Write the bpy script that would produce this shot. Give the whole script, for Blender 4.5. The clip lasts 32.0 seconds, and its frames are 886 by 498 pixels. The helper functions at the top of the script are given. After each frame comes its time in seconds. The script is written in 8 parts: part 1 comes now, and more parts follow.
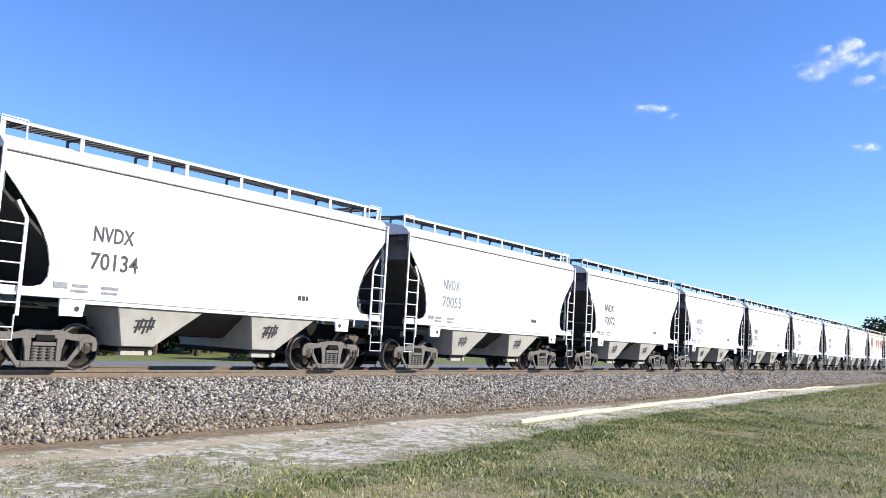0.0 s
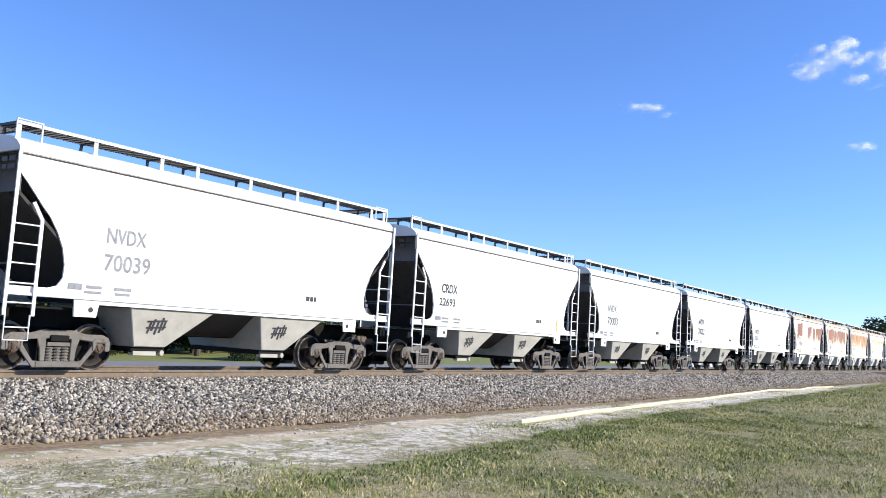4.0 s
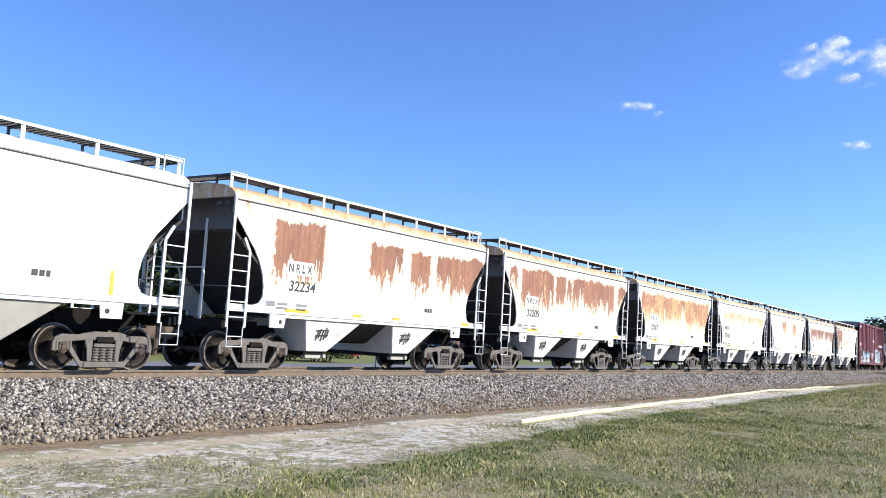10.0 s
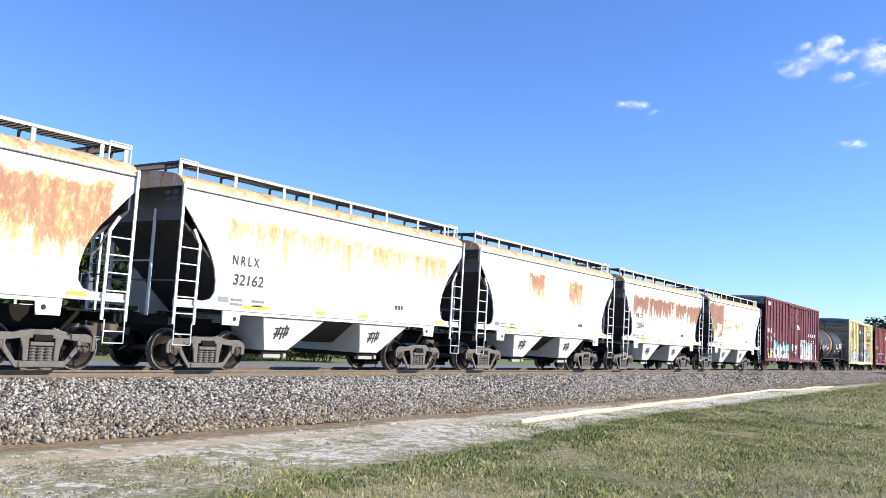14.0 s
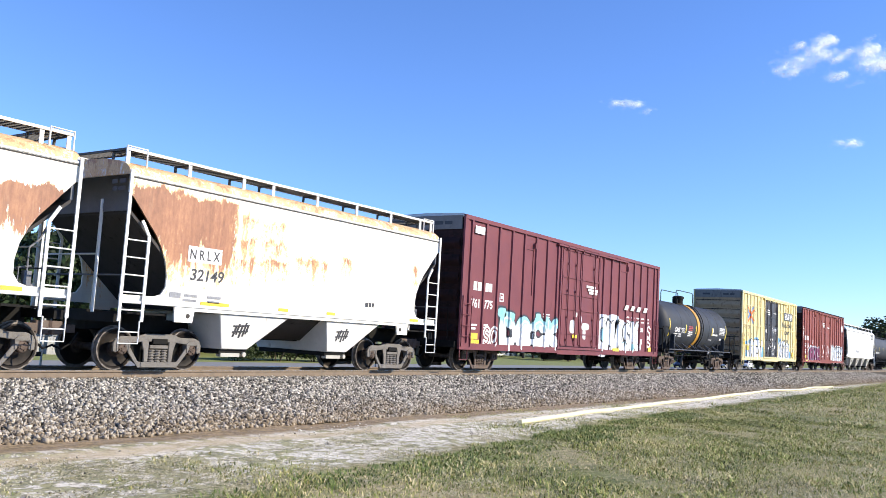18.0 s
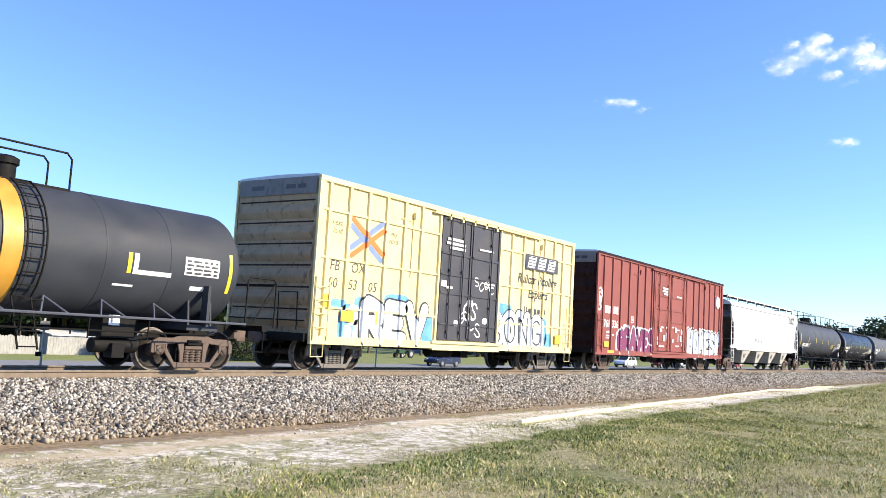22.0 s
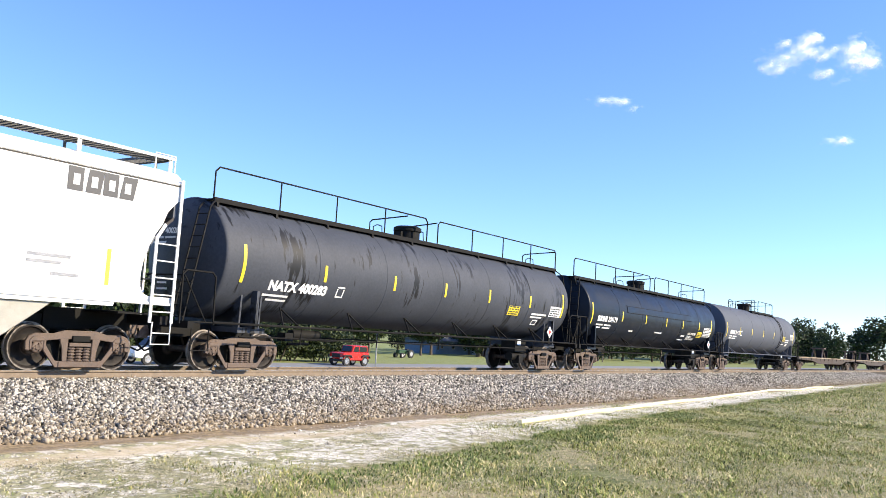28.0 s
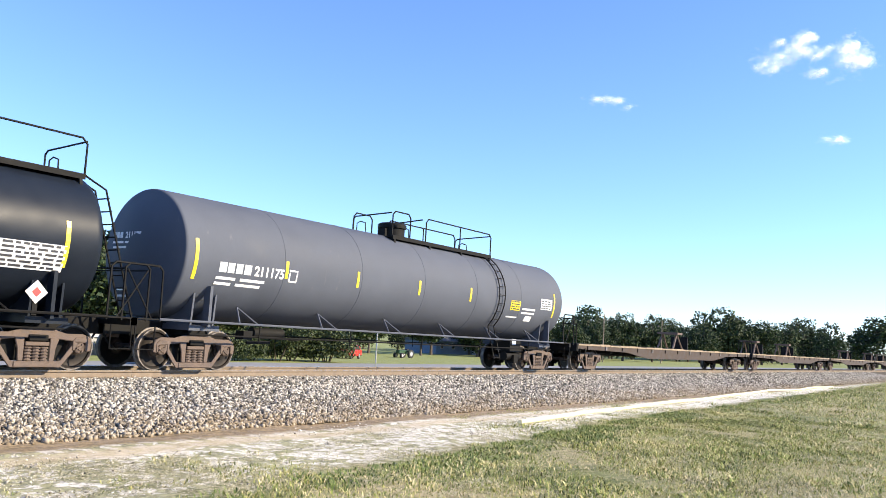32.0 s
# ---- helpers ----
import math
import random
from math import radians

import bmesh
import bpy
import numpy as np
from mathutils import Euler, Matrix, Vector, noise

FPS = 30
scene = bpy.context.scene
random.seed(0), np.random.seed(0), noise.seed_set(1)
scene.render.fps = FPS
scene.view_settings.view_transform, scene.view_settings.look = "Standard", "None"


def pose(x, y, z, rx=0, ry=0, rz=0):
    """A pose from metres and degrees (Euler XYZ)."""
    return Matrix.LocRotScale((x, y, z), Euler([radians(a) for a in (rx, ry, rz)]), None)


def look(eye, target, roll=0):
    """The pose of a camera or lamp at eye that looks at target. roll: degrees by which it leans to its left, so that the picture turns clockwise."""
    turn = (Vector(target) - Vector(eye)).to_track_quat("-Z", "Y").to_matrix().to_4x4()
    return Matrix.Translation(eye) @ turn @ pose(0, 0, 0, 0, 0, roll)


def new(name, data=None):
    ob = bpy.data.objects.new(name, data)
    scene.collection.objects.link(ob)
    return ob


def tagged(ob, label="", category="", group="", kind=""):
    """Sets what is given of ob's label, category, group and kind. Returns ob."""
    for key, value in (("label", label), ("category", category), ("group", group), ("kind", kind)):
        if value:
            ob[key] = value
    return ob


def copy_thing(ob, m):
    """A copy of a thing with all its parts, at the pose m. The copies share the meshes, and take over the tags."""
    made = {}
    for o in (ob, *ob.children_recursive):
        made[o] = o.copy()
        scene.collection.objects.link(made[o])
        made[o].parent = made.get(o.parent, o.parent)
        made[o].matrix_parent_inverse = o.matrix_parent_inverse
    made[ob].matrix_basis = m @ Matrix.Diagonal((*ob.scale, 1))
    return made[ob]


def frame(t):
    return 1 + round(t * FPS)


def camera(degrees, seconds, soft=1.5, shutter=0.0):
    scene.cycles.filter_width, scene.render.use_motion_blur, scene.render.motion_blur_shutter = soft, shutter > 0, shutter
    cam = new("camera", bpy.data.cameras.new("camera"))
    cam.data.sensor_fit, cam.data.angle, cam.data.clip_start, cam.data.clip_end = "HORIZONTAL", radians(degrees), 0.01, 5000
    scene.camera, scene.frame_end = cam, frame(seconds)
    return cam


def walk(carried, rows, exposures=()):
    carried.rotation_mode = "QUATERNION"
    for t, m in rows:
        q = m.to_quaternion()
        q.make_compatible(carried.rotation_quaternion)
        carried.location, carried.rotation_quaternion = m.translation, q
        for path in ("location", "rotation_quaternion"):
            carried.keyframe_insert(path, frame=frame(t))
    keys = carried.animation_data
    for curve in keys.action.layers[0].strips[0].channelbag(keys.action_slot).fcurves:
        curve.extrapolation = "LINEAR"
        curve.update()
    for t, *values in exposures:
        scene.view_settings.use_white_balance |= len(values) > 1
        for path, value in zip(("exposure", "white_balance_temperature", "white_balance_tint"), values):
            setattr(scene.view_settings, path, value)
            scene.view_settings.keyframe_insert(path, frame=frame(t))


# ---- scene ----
# The train runs along x (towards -x), the rail tops lie at z = 0, the camera stands at the origin's side of the track.
TRACK_Y = 17.31          # centre line of the track
GROUND_Z = -0.75         # grass on the camera's side
ROAD_Z = -1.945          # surface of the road beyond the track

cam = camera(54.68, 32.0, soft=0.5, shutter=0.0)
EYE = (0.0, 0.0, 1.165)
YAW, TILT, LEAN = radians(55.23), radians(5.774), 3.35
AIM = (EYE[0] + math.sin(YAW) * math.cos(TILT), EYE[1] + math.cos(YAW) * math.cos(TILT), EYE[2] + math.sin(TILT))
walk(cam, [(0, look(EYE, AIM, LEAN)), (32, look(EYE, AIM, LEAN))],
     exposures=[(0, 0.3, 6500, 10), (10, 0.3, 6500, 10), (14, 0.36, 6500, 10), (19.0, 0.5, 6750, 10), (19.3, 0.7, 7050, 10), (28, 0.78, 7150, 10), (32, 0.9, 7300, 10)])

# ---- world and sun ----
SUN_FROM = Vector((0.42, -0.80, 0.47)).normalized()
world = bpy.data.worlds.new("sky")
scene.world = world
world.use_nodes = True
wt = world.node_tree
sky = wt.nodes.new("ShaderNodeTexSky")
sky.sky_type, sky.sun_disc = "NISHITA", False
sky.sun_elevation = math.asin(SUN_FROM.z)
sky.sun_rotation = math.atan2(SUN_FROM.x, SUN_FROM.y)
sky.altitude, sky.air_density, sky.dust_density, sky.ozone_density = 100, 1.0, 0.0, 5.0
tint = wt.nodes.new("ShaderNodeMix")
tint.data_type, tint.blend_type = "RGBA", "MULTIPLY"
tint.inputs[0].default_value, tint.inputs[7].default_value = 1.0, (0.8, 0.945, 1.3, 1)
wt.links.new(sky.outputs[0], tint.inputs[6])
wt.links.new(tint.outputs[2], wt.nodes["Background"].inputs[0])
wt.nodes["Background"].inputs[1].default_value = 0.143
sun_data = bpy.data.lights.new("sun", "SUN")
sun_data.energy, sun_data.angle, sun_data.color = 5.0, radians(0.53), (1.0, 0.905, 0.74)
sun = new("sun", sun_data)
sun.matrix_basis = look(SUN_FROM * 60, (0, 0, 0))


# ---- materials ----
def nodes_of(name, rough=0.6, metal=0.0):
    m = bpy.data.materials.new(name)
    m.use_nodes = True
    t = m.node_tree
    b = t.nodes["Principled BSDF"]
    b.inputs["Roughness"].default_value = rough
    b.inputs["Metallic"].default_value = metal
    return m, t, b


def tex_noise(t, vec, scale, detail=4.0, rough=0.55):
    n = t.nodes.new("ShaderNodeTexNoise")
    n.inputs["Scale"].default_value, n.inputs["Detail"].default_value, n.inputs["Roughness"].default_value = scale, detail, rough
    t.links.new(vec, n.inputs["Vector"])
    return n.outputs["Fac"]


def ramp(t, fac, stops):
    r = t.nodes.new("ShaderNodeValToRGB")
    e = r.color_ramp.elements
    while len(e) < len(stops):
        e.new(0.5)
    for el, (p, c) in zip(e, stops):
        el.position = p
        el.color = (*c, 1) if len(c) == 3 else c
    t.links.new(fac, r.inputs[0])
    return r.outputs[0]


def mixc(t, fac, a, b):
    n = t.nodes.new("ShaderNodeMix")
    n.data_type = "RGBA"
    for sock, val in ((n.inputs[0], fac), (n.inputs[6], a), (n.inputs[7], b)):
        if isinstance(val, (int, float)):
            sock.default_value = val
        elif isinstance(val, tuple):
            sock.default_value = (*val, 1)
        else:
            t.links.new(val, sock)
    return n.outputs[2]


def calc(t, op, a, b=0.0, clamp=False):
    n = t.nodes.new("ShaderNodeMath")
    n.operation, n.use_clamp = op, clamp
    for sock, val in zip(n.inputs, (a, b)):
        if isinstance(val, (int, float)):
            sock.default_value = val
        else:
            t.links.new(val, sock)
    return n.outputs[0]


def coords(t, vary=0.0):
    """Object coordinates, shifted from object to object where vary is given."""
    c = t.nodes.new("ShaderNodeTexCoord").outputs["Object"]
    if vary:
        i = t.nodes.new("ShaderNodeObjectInfo").outputs["Random"]
        v = t.nodes.new("ShaderNodeVectorMath")
        v.operation = "ADD"
        t.links.new(c, v.inputs[0])
        t.links.new(calc(t, "MULTIPLY", i, vary), v.inputs[1])
        c = v.outputs[0]
    return c


def stretched(t, vec, sx, sy, sz):
    m = t.nodes.new("ShaderNodeMapping")
    m.inputs["Scale"].default_value = (sx, sy, sz)
    t.links.new(vec, m.inputs["Vector"])
    return m.outputs[0]


def bump(t, b, height, strength=0.2, distance=0.01):
    n = t.nodes.new("ShaderNodeBump")
    n.inputs["Strength"].default_value, n.inputs["Distance"].default_value = strength, distance
    t.links.new(height, n.inputs["Height"])
    t.links.new(n.outputs[0], b.inputs["Normal"])


def surface(name, dark, light, rough=0.6, metal=0.0, scale=3.0, fine=40.0, relief=0.15, depth=0.005, vary=20.0, streak=0.0, grime=None, grime_at=0.6, shine=0.5):
    """A painted, weathered or natural surface: two scales of noise, optional downward streaks of grime, fine relief."""
    m, t, b = nodes_of(name, rough, metal)
    b.inputs["Specular IOR Level"].default_value = shine
    c = coords(t, vary)
    big, small = tex_noise(t, c, scale, 5), tex_noise(t, c, fine, 3)
    col = ramp(t, calc(t, "ADD", calc(t, "MULTIPLY", big, 0.7), calc(t, "MULTIPLY", small, 0.3)), [(0.3, dark), (0.7, light)])
    if grime:
        s = tex_noise(t, stretched(t, c, 1, 1, 1 - streak), 5.0, 6, 0.65)
        mask = ramp(t, s, [(grime_at, (0, 0, 0)), (min(grime_at + 0.16, 1.0), (1, 1, 1))])
        col = mixc(t, mask, col, grime)
    t.links.new(col, b.inputs["Base Color"])
    t.links.new(ramp(t, big, [(0.3, (rough * 0.8,) * 3), (0.7, (min(rough * 1.2, 1),) * 3)]), b.inputs["Roughness"])
    if relief:
        bump(t, b, small, relief, depth)
    return m


def rusted_paint(name, paint, patches, amount=0.5, stain=0.35, pale=0.0):
    """White car paint with rust worn through in the patches (x0, x1, z0, z1): a ragged upper edge, and a lower one that runs out in streaks and ochre flecks."""
    m, t, b = nodes_of(name, 0.5)
    c = coords(t)
    sep = t.nodes.new("ShaderNodeSeparateXYZ")
    t.links.new(c, sep.inputs[0])
    x, z = sep.outputs[0], sep.outputs[2]
    centred = lambda fac, k: calc(t, "MULTIPLY", calc(t, "SUBTRACT", fac, 0.5), k)
    crest = tex_noise(t, stretched(t, c, 1.0, 1.0, 0.35), 2.6, 5, 0.62)
    runs = tex_noise(t, stretched(t, c, 1.0, 1.0, 0.11), 4.2, 6, 0.68)
    blotch = tex_noise(t, c, 1.1, 5, 0.6)
    grit = tex_noise(t, stretched(t, c, 1.0, 1.0, 0.5), 10, 6, 0.72)
    fine = tex_noise(t, c, 22, 4)
    total = None
    for x0, x1, z0, z1 in patches:
        side = calc(t, "MINIMUM", calc(t, "SUBTRACT", x, x0), calc(t, "SUBTRACT", x1, x))
        side = calc(t, "ADD", calc(t, "MULTIPLY", side, 6.0), centred(grit, 1.6))
        over = calc(t, "MULTIPLY", calc(t, "ADD", calc(t, "SUBTRACT", z1, z), centred(crest, 0.75)), 6.0)
        under = calc(t, "MULTIPLY", calc(t, "ADD", calc(t, "SUBTRACT", z, z0), centred(runs, 2.9)), 1.3)
        d = calc(t, "MINIMUM", calc(t, "MINIMUM", side, over), under)
        d = calc(t, "MAXIMUM", calc(t, "MINIMUM", d, 1.0), -1.0)
        total = d if total is None else calc(t, "MAXIMUM", total, d)
    col = ramp(t, blotch, [(0.35, paint), (0.75, tuple(v * 0.9 for v in paint))])
    if total is not None:
        f = calc(t, "ADD", calc(t, "ADD", total, amount - 0.5), centred(grit, 1.3))
        flecks = calc(t, "ADD", calc(t, "ADD", total, centred(grit, 3.4)), centred(fine, 1.2))
        halo = ramp(t, calc(t, "ADD", flecks, 0.25), [(0.1, (0, 0, 0)), (0.45, (1, 1, 1))])
        col = mixc(t, calc(t, "MULTIPLY", halo, 0.8), col, ramp(t, fine, [(0.35, (0.55, 0.27, 0.07)), (0.65, (0.78, 0.52, 0.17))]))
        brown = ramp(t, calc(t, "ADD", calc(t, "MULTIPLY", grit, 0.4), calc(t, "MULTIPLY", runs, 0.6)), [(a, tuple(v * (1 + 0.9 * pale) for v in q)) for a, q in ((0.34, (0.16, 0.06, 0.033)), (0.5, (0.29, 0.12, 0.064)), (0.66, (0.45, 0.215, 0.108)))])
        ochre = ramp(t, grit, [(0.36, (0.4, 0.2, 0.07)), (0.5, (0.62, 0.37, 0.12)), (0.64, (0.78, 0.62, 0.38))])
        share = calc(t, "ADD", calc(t, "MULTIPLY", blotch, 0.45), calc(t, "ADD", calc(t, "MULTIPLY", grit, 0.3), calc(t, "MULTIPLY", runs, 0.25)))
        rust = mixc(t, ramp(t, share, [(0.575 - 0.22 * pale, (0, 0, 0)), (0.645 - 0.19 * pale, (1, 1, 1))]), brown, ochre)
        mask = ramp(t, f, [(0.3, (0, 0, 0)), (0.46, (1, 1, 1))])
        col = mixc(t, calc(t, "MULTIPLY", mask, 0.96 - 0.1 * pale), col, rust)
    wash = tex_noise(t, stretched(t, c, 1.0, 1.0, 0.08), 4.5, 6, 0.7)
    col = mixc(t, calc(t, "MULTIPLY", ramp(t, wash, [(0.58, (0, 0, 0)), (0.78, (1, 1, 1))]), stain), col, (0.36, 0.27, 0.18))
    t.links.new(col, b.inputs["Base Color"])
    bump(t, b, fine, 0.12, 0.004)
    return m


WHITE = surface("white_car_paint", (0.7, 0.7, 0.68), (0.82, 0.82, 0.8), 0.45, grime=(0.4, 0.35, 0.28), grime_at=0.66, streak=0.8)
BAY_WHITE = surface("white_hopper_bay_paint", (0.6, 0.59, 0.56), (0.74, 0.73, 0.7), 0.6, grime=(0.4, 0.36, 0.3), grime_at=0.62, streak=0.6)
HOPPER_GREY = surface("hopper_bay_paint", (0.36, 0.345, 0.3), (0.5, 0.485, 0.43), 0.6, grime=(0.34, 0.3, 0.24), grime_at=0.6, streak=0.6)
# Hopper ends: white-grey paint darkened for the shade they stand in, plus grime.
END_GREY = surface("shade_grey_car_end_paint", (0.125, 0.13, 0.145), (0.19, 0.197, 0.215), 0.75, grime=(0.16, 0.155, 0.15), grime_at=0.62, streak=0.8, shine=0.25)
# Slope sheets: the shade below the car ends is put into the colour.
SLOPE_DARK = surface("shade_dark_slope_sheet_paint", (0.055, 0.05, 0.047), (0.09, 0.083, 0.08), 0.85, grime=(0.028, 0.025, 0.023), grime_at=0.58, streak=0.7, shine=0.1)
UNDER = surface("underframe_black", (0.005, 0.005, 0.0048), (0.016, 0.015, 0.014), 0.7, scale=4, grime=(0.05, 0.04, 0.03), grime_at=0.64, shine=0.15)
TRUCK = surface("cast_steel_dusty", (0.095, 0.086, 0.077), (0.225, 0.208, 0.188), 0.7, scale=5, grime=(0.08, 0.062, 0.05), grime_at=0.58)
TRUCK_RUST = surface("cast_steel_rusty", (0.066, 0.045, 0.036), (0.165, 0.118, 0.092), 0.75, scale=5, grime=(0.045, 0.03, 0.023), grime_at=0.6)


def wheel_material():
    """Wheel steel: pale worn rim and hub, near-black plate between them."""
    m, t, b = nodes_of("wheel_steel", 0.55, 0.2)
    c = coords(t, 9.0)
    o = t.nodes.new("ShaderNodeSeparateXYZ")
    t.links.new(t.nodes.new("ShaderNodeTexCoord").outputs["Object"], o.inputs[0])
    r = calc(t, "SQRT", calc(t, "ADD", calc(t, "MULTIPLY", o.outputs[0], o.outputs[0]), calc(t, "MULTIPLY", o.outputs[2], o.outputs[2])))
    n = tex_noise(t, c, 9, 4)
    r = calc(t, "ADD", r, calc(t, "MULTIPLY", calc(t, "SUBTRACT", n, 0.5), 0.05))
    plate = ramp(t, n, [(0.3, (0.007, 0.006, 0.0055)), (0.7, (0.022, 0.016, 0.013))])
    worn = ramp(t, n, [(0.3, (0.11, 0.092, 0.08)), (0.7, (0.27, 0.24, 0.215))])
    rim = ramp(t, r, [(0.43, (0, 0, 0)), (0.455, (1, 1, 1))])
    hub = ramp(t, n, [(0.3, (0.05, 0.036, 0.029)), (0.7, (0.15, 0.11, 0.088))])
    plate = mixc(t, ramp(t, r, [(0.14, (1, 1, 1)), (0.2, (0, 0, 0))]), plate, hub)
    t.links.new(mixc(t, rim, plate, worn), b.inputs["Base Color"])
    b.inputs["Specular IOR Level"].default_value = 0.2
    bump(t, b, n, 0.2, 0.006)
    return m


WHEEL = wheel_material()
GRATE = surface("dull_steel_grating", (0.035, 0.035, 0.034), (0.08, 0.08, 0.078), 0.6, 0.2)
BOX_MAROON = surface("maroon_car_paint", (0.152, 0.045, 0.055), (0.215, 0.07, 0.081), 0.58, scale=1.5, grime=(0.085, 0.03, 0.03), grime_at=0.62, streak=0.85, shine=0.22)
BOX_RED = surface("oxide_red_car_paint", (0.228, 0.066, 0.055), (0.3, 0.095, 0.079), 0.6, scale=1.2, grime=(0.25, 0.1, 0.075), grime_at=0.64, streak=0.9, shine=0.2)
# Boxcar ends away from the sun: their shade is painted in, nearly black.
BOX_END_DARK = surface("shade_dark_boxcar_end_paint", (0.018, 0.009, 0.009), (0.042, 0.02, 0.019), 0.6, grime=(0.012, 0.009, 0.009), grime_at=0.5, streak=0.6, shine=0.1)
BOX_YELLOW = surface("yellow_car_paint", (0.68, 0.555, 0.245), (0.79, 0.69, 0.4), 0.5, scale=1.2, grime=(0.44, 0.34, 0.16), grime_at=0.62, streak=0.9, shine=0.25)
# End paint of the yellow boxcar: tan, darker and browner than its sides.
BOX_END_TAN = surface("tan_yellow_end_paint", (0.31, 0.215, 0.125), (0.43, 0.31, 0.19), 0.6, grime=(0.17, 0.11, 0.06), grime_at=0.54, streak=0.6, shine=0.2)
DOOR_BLACK = surface("faded_black_door_paint", (0.03, 0.028, 0.033), (0.058, 0.055, 0.062), 0.5, scale=2, grime=(0.13, 0.12, 0.12), grime_at=0.64)
# Top plates of the boxcar ends, greyed for their shaded side, with grime streaks.
END_PLATE = surface("shade_grey_end_plate", (0.13, 0.125, 0.12), (0.22, 0.21, 0.2), 0.7, grime=(0.06, 0.055, 0.05), grime_at=0.56, streak=0.5)
ROOF_GALV = surface("galvanised_roof_sheet", (0.35, 0.36, 0.37), (0.5, 0.51, 0.52), 0.45, 0.5)
TANK_BLACK = surface("black_tank_paint", (0.0085, 0.012, 0.019), (0.0145, 0.0195, 0.0285), 0.4, scale=1.2, relief=0.05, grime=(0.019, 0.0215, 0.027), grime_at=0.66, streak=0.85, shine=0.16)
TANK_DULL = surface("dull_black_tank_paint", (0.026, 0.03, 0.038), (0.046, 0.052, 0.063), 0.6, scale=1.2, relief=0.05, grime=(0.085, 0.085, 0.09), grime_at=0.66, streak=0.85, shine=0.25)
TANK_GREY = surface("weathered_grey_black_tank_paint", (0.066, 0.074, 0.093), (0.1, 0.111, 0.136), 0.72, scale=0.9, grime=(0.18, 0.175, 0.18), grime_at=0.66, streak=0.9, shine=0.25)


def streaked_tank():
    """Chalky black tank paint with glossy black runs that lean round the shell."""
    m, t, b = nodes_of("streaked_black_tank_paint", 0.5)
    c = coords(t)
    lean = t.nodes.new("ShaderNodeMapping")
    lean.inputs["Rotation"].default_value = (0, radians(-24), 0)
    lean.inputs["Scale"].default_value = (3.4, 0.5, 0.6)
    t.links.new(c, lean.inputs["Vector"])
    runs, where, fine = tex_noise(t, lean.outputs[0], 2.0, 4, 0.6), tex_noise(t, c, 0.55, 3), tex_noise(t, c, 14, 4)
    chalk = ramp(t, calc(t, "ADD", calc(t, "MULTIPLY", where, 0.6), calc(t, "MULTIPLY", fine, 0.4)), [(0.3, (0.036, 0.041, 0.052)), (0.7, (0.066, 0.073, 0.09))])
    f = calc(t, "ADD", runs, calc(t, "MULTIPLY", calc(t, "SUBTRACT", where, 0.5), 0.9))
    mask = ramp(t, f, [(0.58, (0, 0, 0)), (0.64, (1, 1, 1))])
    t.links.new(mixc(t, mask, chalk, (0.009, 0.0095, 0.011)), b.inputs["Base Color"])
    t.links.new(ramp(t, mask, [(0.0, (0.62, 0.62, 0.62)), (1.0, (0.48, 0.48, 0.48))]), b.inputs["Roughness"])
    b.inputs["Specular IOR Level"].default_value = 0.25
    bump(t, b, fine, 0.05, 0.004)
    return m


TANK_STREAKED = streaked_tank()
LETTER_WHITE = surface("white_lettering", (0.7, 0.7, 0.7), (0.8, 0.8, 0.8), 0.5)
LETTER_DARK = surface("black_lettering", (0.03, 0.03, 0.035), (0.06, 0.06, 0.065), 0.5)
LETTER_FADED = surface("faded_grey_lettering", (0.15, 0.16, 0.18), (0.34, 0.35, 0.37), 0.5, scale=8)
REFLECT = surface("yellow_reflective_strip", (0.75, 0.55, 0.03), (0.85, 0.66, 0.06), 0.35)
PATCH_YELLOW = surface("yellow_panel", (0.68, 0.42, 0.03), (0.78, 0.52, 0.06), 0.5)
RED_MARK = surface("red_marking", (0.4, 0.03, 0.03), (0.5, 0.06, 0.05), 0.5)
SPRAY_WHITE = surface("white_spray_paint", (0.7, 0.7, 0.7), (0.82, 0.82, 0.82), 0.45)
SPRAY_TEAL = surface("teal_spray_paint", (0.16, 0.46, 0.52), (0.4, 0.68, 0.72), 0.45, scale=2)
SPRAY_BLACK = surface("black_spray_paint", (0.02, 0.02, 0.025), (0.05, 0.05, 0.055), 0.4)
SPRAY_WINE = surface("wine_spray_paint", (0.16, 0.02, 0.075), (0.26, 0.04, 0.12), 0.45)


def faded_spray(name, low, high, z0, z1):
    """Sprayed paint that fades from one colour at the foot of the letters to another at their heads."""
    m, t, b = nodes_of(name, 0.45)
    c = coords(t)
    sep = t.nodes.new("ShaderNodeSeparateXYZ")
    t.links.new(c, sep.inputs[0])
    f = calc(t, "MULTIPLY", calc(t, "SUBTRACT", sep.outputs[2], z0), 1.0 / (z1 - z0))
    f = calc(t, "ADD", f, calc(t, "MULTIPLY", calc(t, "SUBTRACT", tex_noise(t, c, 3.0, 4), 0.5), 0.9))
    t.links.new(ramp(t, f, [(0.3, low), (0.7, high)]), b.inputs["Base Color"])
    return m


FADE_TEAL = faded_spray("white_to_teal_spray_paint", (0.8, 0.82, 0.82), (0.28, 0.58, 0.65), 1.25, 2.1)
FADE_WHITE = faded_spray("greyed_white_spray_paint", (0.82, 0.83, 0.84), (0.66, 0.7, 0.74), 0.8, 2.4)
SPRAY_BLUE = surface("blue_spray_paint", (0.06, 0.26, 0.52), (0.2, 0.45, 0.68), 0.45, scale=2)
BLUE_MARK = surface("pale_blue_emblem", (0.13, 0.2, 0.42), (0.19, 0.27, 0.5), 0.5)
